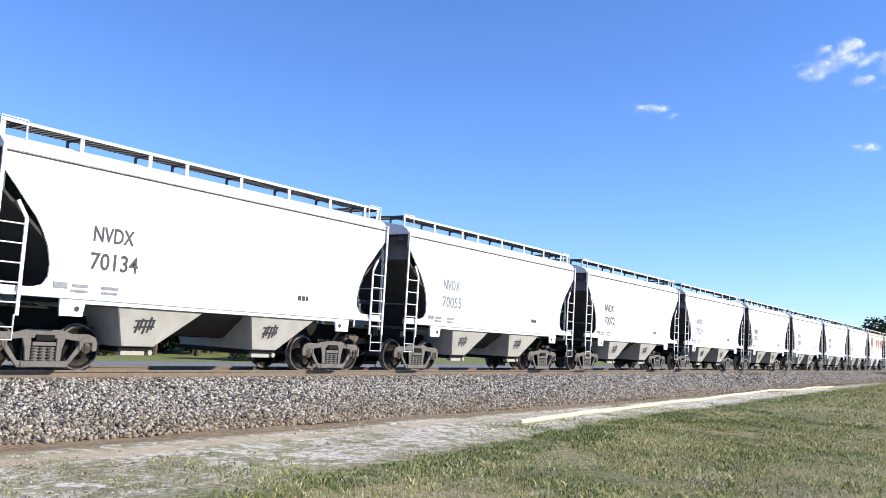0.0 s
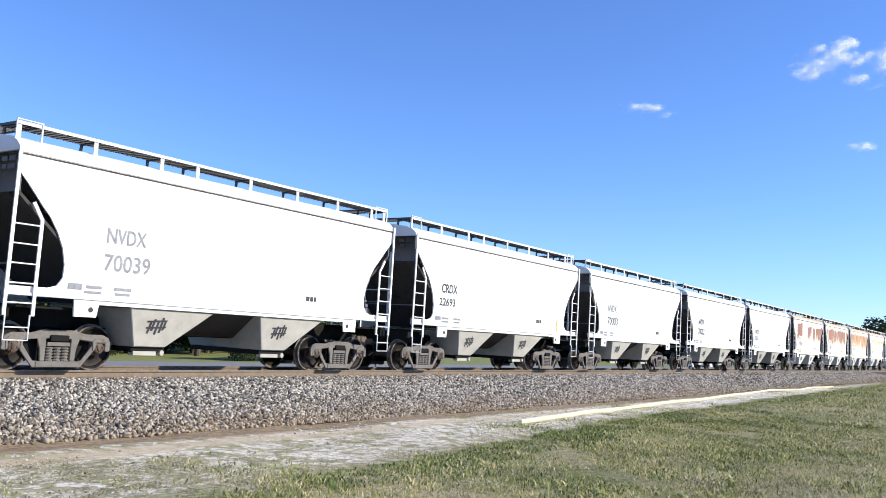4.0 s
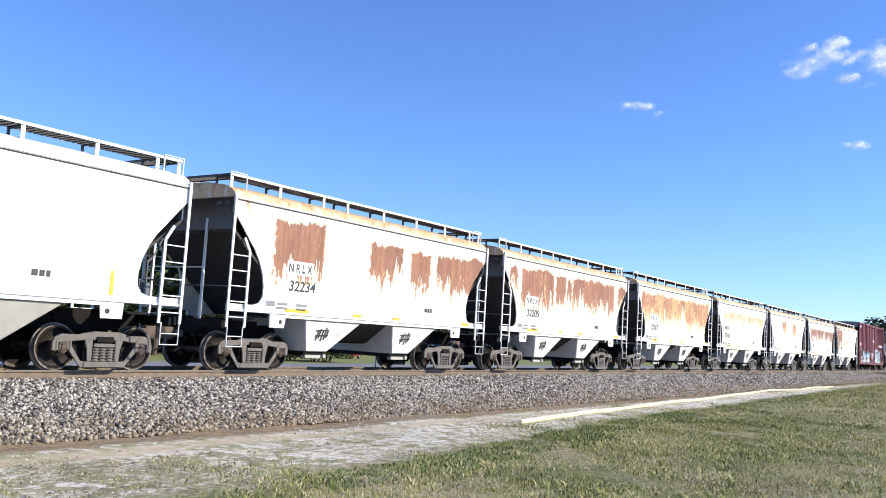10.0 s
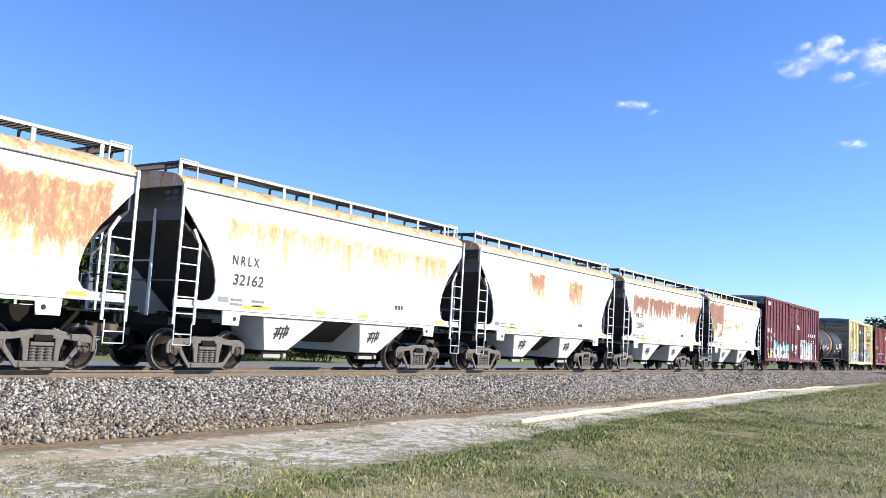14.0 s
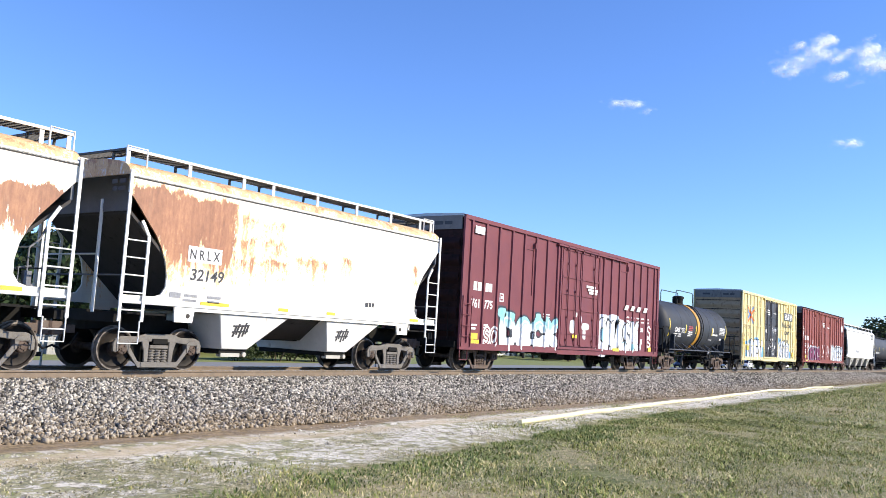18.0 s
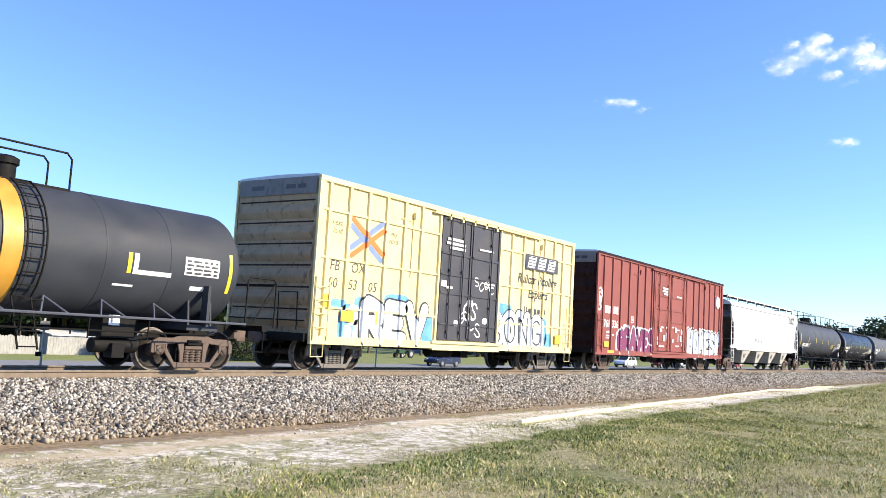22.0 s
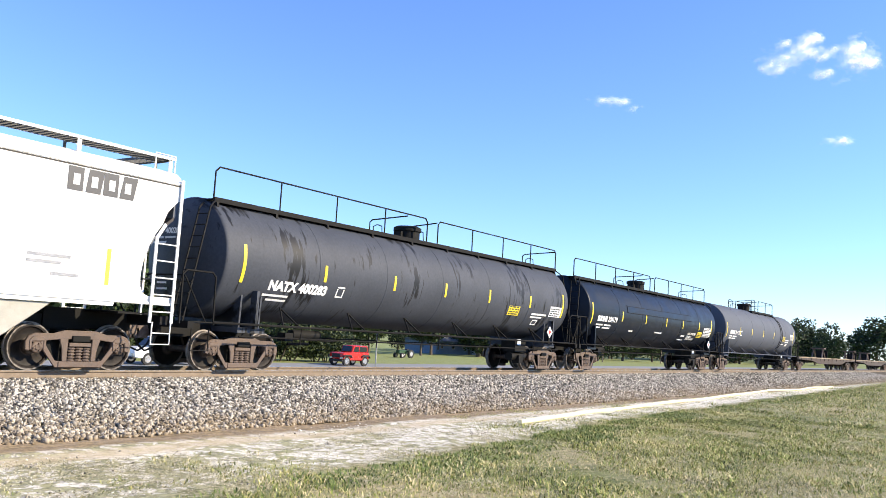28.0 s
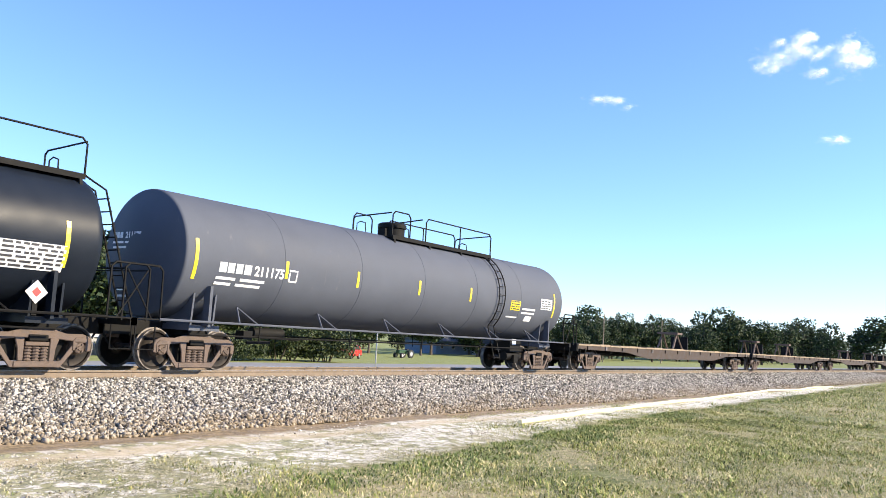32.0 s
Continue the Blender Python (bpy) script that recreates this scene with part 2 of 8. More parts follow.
ORANGE_MARK = surface("orange_emblem", (0.72, 0.15, 0.02), (0.8, 0.2, 0.035), 0.5)
STRIPE_ORANGE = surface("orange_band", (0.5, 0.24, 0.03), (0.62, 0.32, 0.05), 0.5)
SILL_RUST = surface("dark_rusty_sill", (0.03, 0.02, 0.015), (0.07, 0.048, 0.036), 0.8, scale=3, grime=(0.15, 0.1, 0.07), grime_at=0.62)
DECK_WOOD = surface("worn_deck_planks", (0.2, 0.145, 0.09), (0.36, 0.28, 0.19), 0.8, scale=4)
RAIL_SIDE = surface("rusty_rail_side", (0.14, 0.104, 0.072), (0.26, 0.2, 0.145), 0.8, scale=6)
RAIL_TOP = surface("polished_rail_head", (0.4, 0.4, 0.4), (0.6, 0.6, 0.6), 0.25, 0.9)
TIE = surface("weathered_tie_wood", (0.06, 0.05, 0.04), (0.14, 0.12, 0.1), 0.9, scale=6)


# ---- mesh building ----
class Shape:
    """Gathers boxes, prisms, tubes and turned bodies into one mesh."""

    def __init__(self):
        self.v, self.f = [], []

    def add(self, verts, faces):
        n = len(self.v)
        self.v += [tuple(p) for p in verts]
        self.f += [tuple(n + i for i in q) for q in faces]
        return self

    def box(self, x0, x1, y0, y1, z0, z1):
        return self.add([(x0, y0, z0), (x1, y0, z0), (x1, y1, z0), (x0, y1, z0), (x0, y0, z1), (x1, y0, z1), (x1, y1, z1), (x0, y1, z1)],
                        [(0, 3, 2, 1), (4, 5, 6, 7), (0, 1, 5, 4), (1, 2, 6, 5), (2, 3, 7, 6), (3, 0, 4, 7)])

    def prism(self, poly, a0, a1, axis="y"):
        """A polygon drawn out along one axis; for y it is in (x, z), for x in (y, z), for z in (x, y)."""
        put = {"y": lambda p, a: (p[0], a, p[1]), "x": lambda p, a: (a, p[0], p[1]), "z": lambda p, a: (p[0], p[1], a)}[axis]
        n = len(poly)
        return self.add([put(p, a0) for p in poly] + [put(p, a1) for p in poly],
                        [tuple(range(n)), tuple(range(2 * n - 1, n - 1, -1))] + [(i, n + i, n + (i + 1) % n, (i + 1) % n) for i in range(n)])

    def hull8(self, low, high, z0, z1):
        """A frustum between two rectangles (x0, x1, y0, y1)."""
        a, b = low, high
        return self.add([(a[0], a[2], z0), (a[1], a[2], z0), (a[1], a[3], z0), (a[0], a[3], z0), (b[0], b[2], z1), (b[1], b[2], z1), (b[1], b[3], z1), (b[0], b[3], z1)],
                        [(0, 3, 2, 1), (4, 5, 6, 7), (0, 1, 5, 4), (1, 2, 6, 5), (2, 3, 7, 6), (3, 0, 4, 7)])

    def tube(self, p, q, r, n=8, r2=None):
        p, q = Vector(p), Vector(q)
        d = (q - p).normalized()
        a = d.orthogonal().normalized()
        b = d.cross(a)
        ring = [(math.cos(2 * math.pi * i / n), math.sin(2 * math.pi * i / n)) for i in range(n)]
        r2 = r if r2 is None else r2
        vs = [p + (a * c + b * s) * r for c, s in ring] + [q + (a * c + b * s) * r2 for c, s in ring]
        return self.add(vs, [tuple(range(n - 1, -1, -1)), tuple(range(n, 2 * n))] + [(i, (i + 1) % n, n + (i + 1) % n, n + i) for i in range(n)])

    def path(self, pts, r, n=6):
        """A bent round bar in one piece."""
        pts = [Vector(p) for p in pts]
        ways = [(q - p).normalized() for p, q in zip(pts, pts[1:])]
        side = ways[0].orthogonal().normalized()
        base = len(self.v)
        for i, p in enumerate(pts):
            d = ways[0] if i == 0 else ways[-1] if i == len(pts) - 1 else (ways[i - 1] + ways[i]).normalized()
            side = (side - d * side.dot(d)).normalized()
            up = d.cross(side)
            for k in range(n):
                a = 2 * math.pi * k / n
                self.v.append(tuple(p + (side * math.cos(a) + up * math.sin(a)) * r))
        for i in range(len(pts) - 1):
            for k in range(n):
                j, m = base + i * n, base + (i + 1) * n
                self.f.append((j + k, j + (k + 1) % n, m + (k + 1) % n, m + k))
        self.f.append(tuple(base + k for k in range(n - 1, -1, -1)))
        self.f.append(tuple(base + (len(pts) - 1) * n + k for k in range(n)))
        return self

    def turned(self, profile, centre, n=32, axis="x"):
        """A body of revolution: profile of (along, radius) round an axis through centre."""
        vs = []
        for a, r in profile:
            for i in range(n):
                c, s = math.cos(2 * math.pi * i / n) * r, math.sin(2 * math.pi * i / n) * r
                q = {"x": (a, c, s), "y": (s, a, c), "z": (c, s, a)}[axis]
                vs.append(tuple(k + o for k, o in zip(q, centre)))
        k = len(profile)
        fs = [(j * n + i, j * n + (i + 1) % n, (j + 1) * n + (i + 1) % n, (j + 1) * n + i) for j in range(k - 1) for i in range(n)]
        return self.add(vs, fs + [tuple(range(n - 1, -1, -1)), tuple(range((k - 1) * n, k * n))])

    def mesh(self, name, material, bevel=0.0, smooth=35):
        bm = bmesh.new()
        vs = [bm.verts.new(p) for p in self.v]
        for q in self.f:
            bm.faces.new([vs[i] for i in q])
        bmesh.ops.remove_doubles(bm, verts=bm.verts[:], dist=1e-6)
        bmesh.ops.recalc_face_normals(bm, faces=bm.faces[:])
        if bevel:
            sharp = [e for e in bm.edges if len(e.link_faces) == 2 and e.calc_face_angle() > 0.6]
            bmesh.ops.bevel(bm, geom=sharp, offset=bevel, segments=1, affect="EDGES", clamp_overlap=True)
        me = bpy.data.meshes.new(name)
        bm.to_mesh(me)
        bm.free()
        if smooth:
            me.shade_smooth()
            me.set_sharp_from_angle(angle=radians(smooth))
        me.materials.append(material)
        return me


def part(name, shape, material, parent=None, label="", bevel=0.0, smooth=35):
    """Links a shape or a mesh as one object under its thing, or at top level."""
    me = shape.mesh(name, material, bevel, smooth) if isinstance(shape, Shape) else shape
    ob = new(name, me)
    ob.parent = parent
    if label:
        ob["label"] = label
    return ob


def thing(name, label, category, group="", at=(0, 0, 0), turn=0, kind=""):
    ob = new(name)
    ob.matrix_basis = pose(*at, 0, 0, turn)
    return tagged(ob, label, category, group, kind)


LETTERS = {}


def letters(text, height, material, bold=0.0, slant=0.0, wide=1.0):
    """Flat lettering from the built-in font, upright in the xz plane and read from the -y side, starting at the origin."""
    key = (text, height, material.name, bold, slant, wide)
    if key not in LETTERS:
        cu = bpy.data.curves.new("lettering", "FONT")
        cu.body, cu.size, cu.offset, cu.shear, cu.resolution_u = text, height / 0.7, bold, slant, 3
        ob = new("lettering", cu)
        bpy.context.view_layer.update()
        me = bpy.data.meshes.new_from_object(ob.evaluated_get(bpy.context.evaluated_depsgraph_get()))
        bpy.data.objects.remove(ob)
        bpy.data.curves.remove(cu)
        me.transform(Matrix.Rotation(radians(90), 4, "X") @ Matrix.Diagonal((wide, 1, 1, 1)))
        me.materials.clear()
        me.materials.append(material)
        LETTERS[key] = me
    return LETTERS[key].copy()


def write(name, text, parent, x, z, y, height, material, bold=0.0, slant=0.0, wide=1.0, round_tank=None, span=0.0):
    """Lettering on a car's side; with a span its width is drawn out to that."""
    me = letters(text, height, material, bold, slant, wide)
    if span:
        xs = [v.co.x for v in me.vertices]
        k = span / (max(xs) - min(xs))
        me.transform(Matrix.Diagonal((k, 1, 1, 1)) @ Matrix.Translation((-min(xs), 0, 0)))
    if round_tank:
        zc, r = round_tank
        bm = bmesh.new()
        bm.from_mesh(me)
        for v in bm.verts:
            a = (v.co.z + z - zc) / r
            v.co = (v.co.x + x, -math.cos(a) * (r + 0.008), zc + math.sin(a) * r)
        bm.to_mesh(me)
        bm.free()
    else:
        me.transform(Matrix.Translation((x, y, z)))
    return part(name, me, material, parent)


def bars(name, parent, material, spots, y, round_tank=None):
    """Plain bars for small writing: spots of (x, z, width, height)."""
    s = Shape()
    for x, z, w, h in spots:
        if round_tank:
            zc, r = round_tank
            a0, a1 = (z - zc) / r, (z + h - zc) / r
            k = max(1, int((a1 - a0) / 0.08))
            for i in range(k):
                b0, b1 = a0 + (a1 - a0) * i / k, a0 + (a1 - a0) * (i + 1) / k
                q = [(-math.cos(b) * (r + e), zc + math.sin(b) * (r + e)) for b, e in ((b0, 0.002), (b1, 0.002), (b1, 0.008), (b0, 0.008))]
                s.prism(q, x, x + w, "x")
        else:
            s.box(x, x + w, y - 0.004, y + 0.002, z, z + h)
    ob = part(name, s, material, parent)
    if len(spots) > 1:
        ob["kind"] = "stuff"
    return ob


def draped(me, posts, flat=-1.574, proud=-1.6345, w=0.05):
    """Lays a flat painted form over the sheet and the posts of a boxcar's side."""
    bm = bmesh.new()
    bm.from_mesh(me)
    for x in posts:
        for d in (-w - 0.022, -w, w, w + 0.022):
            bmesh.ops.bisect_plane(bm, geom=bm.verts[:] + bm.edges[:] + bm.faces[:], plane_co=(x + d, 0, 0), plane_no=(1, 0, 0))
    for v in bm.verts:
        on = any(abs(v.co.x - x) <= w + 0.004 for x in posts)
        v.co.y += proud if on else flat
    bm.to_mesh(me)
    bm.free()
    return me


def sprayed(name, car, paint, blobs, posts, layer=0):
    """Sprayed patches: rounded forms (x, z, width, height) laid over the side posts."""
    for x, z, w, h in blobs:
        bm = bmesh.new()
        pts = []
        for k in range(20):
            a = 2 * math.pi * k / 20
            c, s = math.cos(a), math.sin(a)
            j = 1 + 0.12 * noise.noise((x * 3 + c, z * 3 + s, 2.0))
            pts.append(bm.verts.new((x + w / 2 * math.copysign(abs(c) ** 0.6, c) * j, -0.002 * layer, z + h / 2 * math.copysign(abs(s) ** 0.6, s) * j)))
        bm.faces.new(pts)
        me = bpy.data.meshes.new(name)
        bm.to_mesh(me)
        bm.free()
        me.materials.append(paint)
        part(name, draped(me, posts), paint, car)


STROKES = {
    "D": [[(0.12, 0.0), (0.12, 1.0), (0.6, 0.92), (0.88, 0.5), (0.6, 0.06), (0.12, 0.0)]],
    "E": [[(0.9, 0.98), (0.12, 1.0), (0.12, 0.0), (0.9, 0.02)], [(0.12, 0.5), (0.7, 0.5)]],
    "e": [[(0.9, 0.2), (0.55, 0.02), (0.18, 0.18), (0.08, 0.5), (0.25, 0.88), (0.62, 0.95), (0.86, 0.68), (0.5, 0.5), (0.14, 0.46)]],
    "C": [[(0.9, 0.82), (0.58, 0.98), (0.2, 0.8), (0.08, 0.48), (0.2, 0.16), (0.58, 0.02), (0.92, 0.2)]],
    "K": [[(0.12, 0.0), (0.12, 1.0)], [(0.86, 0.98), (0.2, 0.48), (0.95, 0.0)]],
    "B": [[(0.12, 0.0), (0.12, 1.0), (0.6, 0.96), (0.76, 0.75), (0.55, 0.54), (0.15, 0.5)], [(0.55, 0.5), (0.86, 0.25), (0.6, 0.02), (0.12, 0.0)]],
    "O": [[(0.5, 1.0), (0.16, 0.8), (0.08, 0.48), (0.2, 0.14), (0.5, 0.0), (0.82, 0.16), (0.92, 0.5), (0.8, 0.84), (0.5, 1.0)]],
    "N": [[(0.12, 0.0), (0.12, 1.0), (0.86, 0.0), (0.86, 1.0)]],
    "G": [[(0.9, 0.82), (0.58, 0.98), (0.2, 0.8), (0.08, 0.48), (0.2, 0.16), (0.58, 0.02), (0.9, 0.16), (0.9, 0.46), (0.58, 0.46)]],
    "R": [[(0.12, 0.0), (0.12, 1.0), (0.64, 0.96), (0.82, 0.72), (0.6, 0.5), (0.15, 0.48)], [(0.45, 0.48), (0.92, 0.0)]],
    "A": [[(0.04, 0.0), (0.46, 1.0), (0.9, 0.0)], [(0.22, 0.34), (0.72, 0.34)]],
    "V": [[(0.05, 1.0), (0.46, 0.0), (0.92, 1.0)]],
    "S": [[(0.86, 0.84), (0.5, 0.99), (0.16, 0.78), (0.3, 0.56), (0.7, 0.44), (0.86, 0.22), (0.5, 0.01), (0.1, 0.14)]],
    "H": [[(0.12, 0.0), (0.12, 1.0)], [(0.12, 0.5), (0.86, 0.5)], [(0.86, 0.0), (0.86, 1.0)]],
    "M": [[(0.06, 0.0), (0.16, 1.0), (0.48, 0.3), (0.8, 1.0), (0.92, 0.0)]],
    "Y": [[(0.08, 1.0), (0.48, 0.5), (0.9, 1.0)], [(0.48, 0.5), (0.44, 0.0)]],
    "/": [[(0.0, 0.0), (1.0, 1.0)]],
    "\\": [[(0.0, 1.0), (1.0, 0.0)]],
}


def rounded(line):
    """A stroke with its corners drawn round."""
    ends = [line[0], *line, line[-1]]
    out = []
    for p0, p1, p2, p3 in zip(ends, ends[1:], ends[2:], ends[3:]):
        for k in range(3):
            t = k / 3
            out.append(tuple(0.5 * (2 * b + (c - a) * t + (2 * a - 5 * b + 4 * c - d) * t * t + (3 * b - a - 3 * c + d) * t ** 3) for a, b, c, d in zip(p0, p1, p2, p3)))
    return out + [line[-1]]


def brushed(name, car, word, box, posts, layers, label="", sway=0.05, seed=1):
    """Sprayed lettering of broad round strokes, in layers of (paint, stroke width, lift), laid over the side posts; one part for each letter and layer."""
    x0, x1, z0, z1 = box
    g = random.Random(seed)
    step = (x1 - x0) / len(word)
    tilt = [(g.uniform(-sway, sway), g.uniform(-sway, sway), g.uniform(-sway, sway)) for _ in word]
    for paint, width, level in layers:
        for i, letter in enumerate(word):
            a, b, c = tilt[i]
            verts, faces = [], []
            count = 0
            for line in STROKES[letter]:
                if letter in "DeCOGSBR" and len(line) > 3:
                    line = rounded(line)
                pts = [(x0 + step * (i + 0.06 + 0.88 * (x + a * (z - 0.5))), z0 + (z1 - z0) * (z + b + c * (x - 0.5))) for x, z in line]
                for (xa, za), (xb, zb) in zip(pts, pts[1:]):
                    h = math.atan2(zb - za, xb - xa)
                    ring = []
                    for k in range(8):
                        ring.append((xb + width / 2 * math.cos(h - 1.571 + k * 0.4488), zb + width / 2 * math.sin(h - 1.571 + k * 0.4488)))
                    for k in range(8):
                        ring.append((xa + width / 2 * math.cos(h + 1.571 + k * 0.4488), za + width / 2 * math.sin(h + 1.571 + k * 0.4488)))
                    faces.append(tuple(range(len(verts), len(verts) + 16)))
                    verts += [(x, -0.0035 * level - 0.0002 * count, z) for x, z in ring]
                    count += 1
            me = bpy.data.meshes.new(name)
            me.from_pydata(verts, [], faces)
            me.materials.append(paint)
            part(name, draped(me, posts), paint, car, label)["kind"] = "stuff"


def write_draped(name, text, car, x, z, height, material, posts, slant=0.0, wide=1.0):
    me = letters(text, height, material, 0.012, slant, wide)
    me.transform(Matrix.Translation((x, -0.002, z)))
    return part(name, draped(me, posts), material, car)


# ---- trucks ----
WHEEL_R = 0.475
AXLE = 0.93
TRUCK_MESHES = {}


def truck_meshes(steel):
    if steel.name in TRUCK_MESHES:
        return TRUCK_MESHES[steel.name]
    w = Shape()
    for s in (-1, 1):
        y = s * 0.72
        w.turned([(y - s * 0.07, 0.44), (y - s * 0.07, WHEEL_R + 0.03), (y - s * 0.035, WHEEL_R + 0.028), (y - s * 0.03, WHEEL_R), (y + s * 0.07, WHEEL_R - 0.008),
                  (y + s * 0.07, 0.40), (y + s * 0.035, 0.385), (y + s * 0.01, 0.3), (y + s * 0.03, 0.17), (y + s * 0.075, 0.15), (y + s * 0.08, 0.1)], (0, 0, 0), 36, "y")
        w.turned([(s * 0.76, 0.075), (s * 1.03, 0.075)], (0, 0, 0), 12, "y")
        w.turned([(s * 0.93, 0.12), (s * 1.04, 0.12), (s * 1.055, 0.1), (s * 1.06, 0.05), (s * 1.075, 0.05)], (0, 0, 0), 16, "y")
        for k in range(3):
            a = k * 2.094
            w.tube((0.075 * math.cos(a), s * 1.05, 0.075 * math.sin(a)), (0.075 * math.cos(a), s * 1.085, 0.075 * math.sin(a)), 0.018, 6)
    w.turned([(-0.74, 0.085), (0.74, 0.085)], (0, 0, 0), 12, "y")
    wheelset = w.mesh("wheelset", WHEEL, 0, 30)
    frames = []
    for s in (-1, 1):
        f = Shape()
        y0, y1 = sorted((s * 0.93, s * 1.06))
        top = [(-AXLE - 0.25, 0.42), (-AXLE - 0.25, 0.6), (-AXLE - 0.2, 0.7), (-AXLE - 0.05, 0.76), (-0.6, 0.76), (-0.35, 0.83), (0.35, 0.83), (0.6, 0.76), (AXLE + 0.05, 0.76), (AXLE + 0.2, 0.7), (AXLE + 0.25, 0.6), (AXLE + 0.25, 0.42)]
        low = [(AXLE + 0.15, 0.4), (AXLE + 0.12, 0.58), (AXLE - 0.14, 0.58), (0.76, 0.61), (0.4, 0.65), (-0.4, 0.65), (-0.76, 0.61), (-AXLE + 0.14, 0.58), (-AXLE - 0.12, 0.58), (-AXLE - 0.15, 0.4)]
        f.prism(top + low, *sorted((s * 1.0, s * 1.06)))
        for q in (-1, 1):
            # arm that slants from the pedestal down to the spring seat, and the column beside the springs
            arm = [(q * (AXLE - 0.05), 0.62), (q * 0.79, 0.64), (q * 0.76, 0.54), (q * 0.52, 0.21), (q * 0.3, 0.19), (q * 0.3, 0.07), (q * 0.52, 0.07), (q * (AXLE - 0.1), 0.45)]
            f.prism(arm if q > 0 else arm[::-1], *sorted((s * 1.02, s * 1.056)))
            col = [(q * 0.27, 0.2), (q * 0.38, 0.2), (q * 0.4, 0.45), (q * 0.46, 0.64), (q * 0.46, 0.7), (q * 0.27, 0.7)]
            f.prism(col if q > 0 else col[::-1], *sorted((s * 1.015, s * 1.058)))
            f.prism([(q * AXLE + dx, z) for dx, z in ((-0.17, 0.42), (-0.12, 0.42), (-0.12, 0.6), (0.12, 0.6), (0.12, 0.42), (0.17, 0.42), (0.18, 0.62), (0.1, 0.7), (-0.1, 0.7), (-0.18, 0.62))], y0 - 0.012, y1 + 0.012)
        f.box(-0.46, 0.46, y0 - 0.015, y1 + 0.015, 0.08, 0.2)
        f.box(-0.25, 0.25, y0 - 0.01, y1 + 0.01, 0.5, 0.58)
        frames.append(f.mesh("side_frame", steel, 0.012))
    coil = []
    for k in range(5):
        z = 0.2 + k * 0.06
        coil += [(z, 0.066), (z + 0.012, 0.09), (z + 0.03, 0.09), (z + 0.042, 0.066)]
    springs = Shape().turned(coil, (0, 0, 0), 10, "z").mesh("coil_spring", steel, 0)
    b = Shape()
    b.prism([(-1.1, 0.6), (1.1, 0.6), (1.1, 0.72), (0.5, 0.8), (-0.5, 0.8), (-1.1, 0.72)], -0.2, 0.2, "x")
    b.turned([(0.78, 0.3), (0.86, 0.3)], (0, 0, 0), 16, "z")
    for s in (-1, 1):
        b.box(-0.62, -0.54, s * 0.3 - 0.06, s * 0.3 + 0.06, 0.3, 0.5)
    bolster = b.mesh("truck_bolster", UNDER, 0.01)
    beam = Shape()
    for q in (-1, 1):
        beam.box(q * 0.38 - 0.05, q * 0.38 + 0.05, -0.85, 0.85, 0.4, 0.5)
        for s in (-1, 1):
            beam.box(q * 0.43 - 0.03, q * 0.43 + 0.03, s * 0.72 - 0.06, s * 0.72 + 0.06, 0.33, 0.6)
    for s in (-1, 1):
        # black backing plates added behind the side frames, so that their openings look shaded
        beam.prism([(-0.5, 0.2), (0.5, 0.2), (0.62, 0.45), (0.75, 0.74), (-0.75, 0.74), (-0.62, 0.45)], *sorted((s * 0.83, s * 0.87)))
    brake = beam.mesh("brake_beam", UNDER, 0)
    TRUCK_MESHES[steel.name] = (wheelset, frames, springs, bolster, brake)
    return TRUCK_MESHES[steel.name]


def add_truck(car, x, steel=TRUCK):
    wheelset, frames, springs, bolster, brake = truck_meshes(steel)
    t = part("truck", bolster, UNDER, car)
    t.location = (x, 0, 0)
    for me in frames:
        part("side_frame", me, steel, t)
    for y in (-0.995, 0.995):
        for sx in (-0.17, 0.0, 0.17):
            part("coil_spring", springs, steel, t).location = (sx, y, 0)
    part("brake_beam", brake, UNDER, t)
    for q in (-1, 1):
        ws = part("wheelset", wheelset, WHEEL, t)
        ws.location = (q * AXLE, 0, WHEEL_R)
    return t


def add_coupler(car, x, way):
    """Draft gear, shank and knuckle at a car's end; way is the side to which it points."""
    s = Shape()
    s.box(min(x, x + way * 0.35), max(x, x + way * 0.35), -0.12, 0.12, 0.76, 0.94)
    s.prism([(x + way * 0.3, -0.11), (x + way * 0.56, -0.15), (x + way * 0.66, -0.02), (x + way * 0.58, 0.1), (x + way * 0.45, 0.16), (x + way * 0.3, 0.12)], 0.7, 1.0, "z")
    part("coupler", s, TRUCK_RUST, car, bevel=0.015)
    h = Shape()
    h.path([(x + way * 0.05, -0.3, 0.78), (x + way * 0.2, -0.32, 0.55), (x + way * 0.4, -0.3, 0.42), (x + way * 0.62, -0.28, 0.5)], 0.025)
    part("air_hose", h, UNDER, car)


def ladder(car, pts_a, pts_b, rungs, y, material, r=0.03, name="ladder"):
    s = Shape()
    for pts in (pts_a, pts_b):
        for (xa, za), (xb, zb) in zip(pts, pts[1:]):
            n = Vector((zb - za, 0, xa - xb)).normalized() * r
            s.add([(xa - n.x, y, za - n.z), (xa + n.x, y, za + n.z), (xb + n.x, y, zb + n.z), (xb - n.x, y, zb - n.z),
                   (xa - n.x, y + 0.03, za - n.z), (xa + n.x, y + 0.03, za + n.z), (xb + n.x, y + 0.03, zb + n.z), (xb - n.x, y + 0.03, zb - n.z)],
                  [(0, 1, 2, 3), (7, 6, 5, 4), (0, 4, 5, 1), (1, 5, 6, 2), (2, 6, 7, 3), (3, 7, 4, 0)])
    for x0, x1, z in rungs:
        s.tube((x0, y + 0.01, z), (x1, y + 0.01, z), 0.016, 6)
    return part(name, s, material, car)


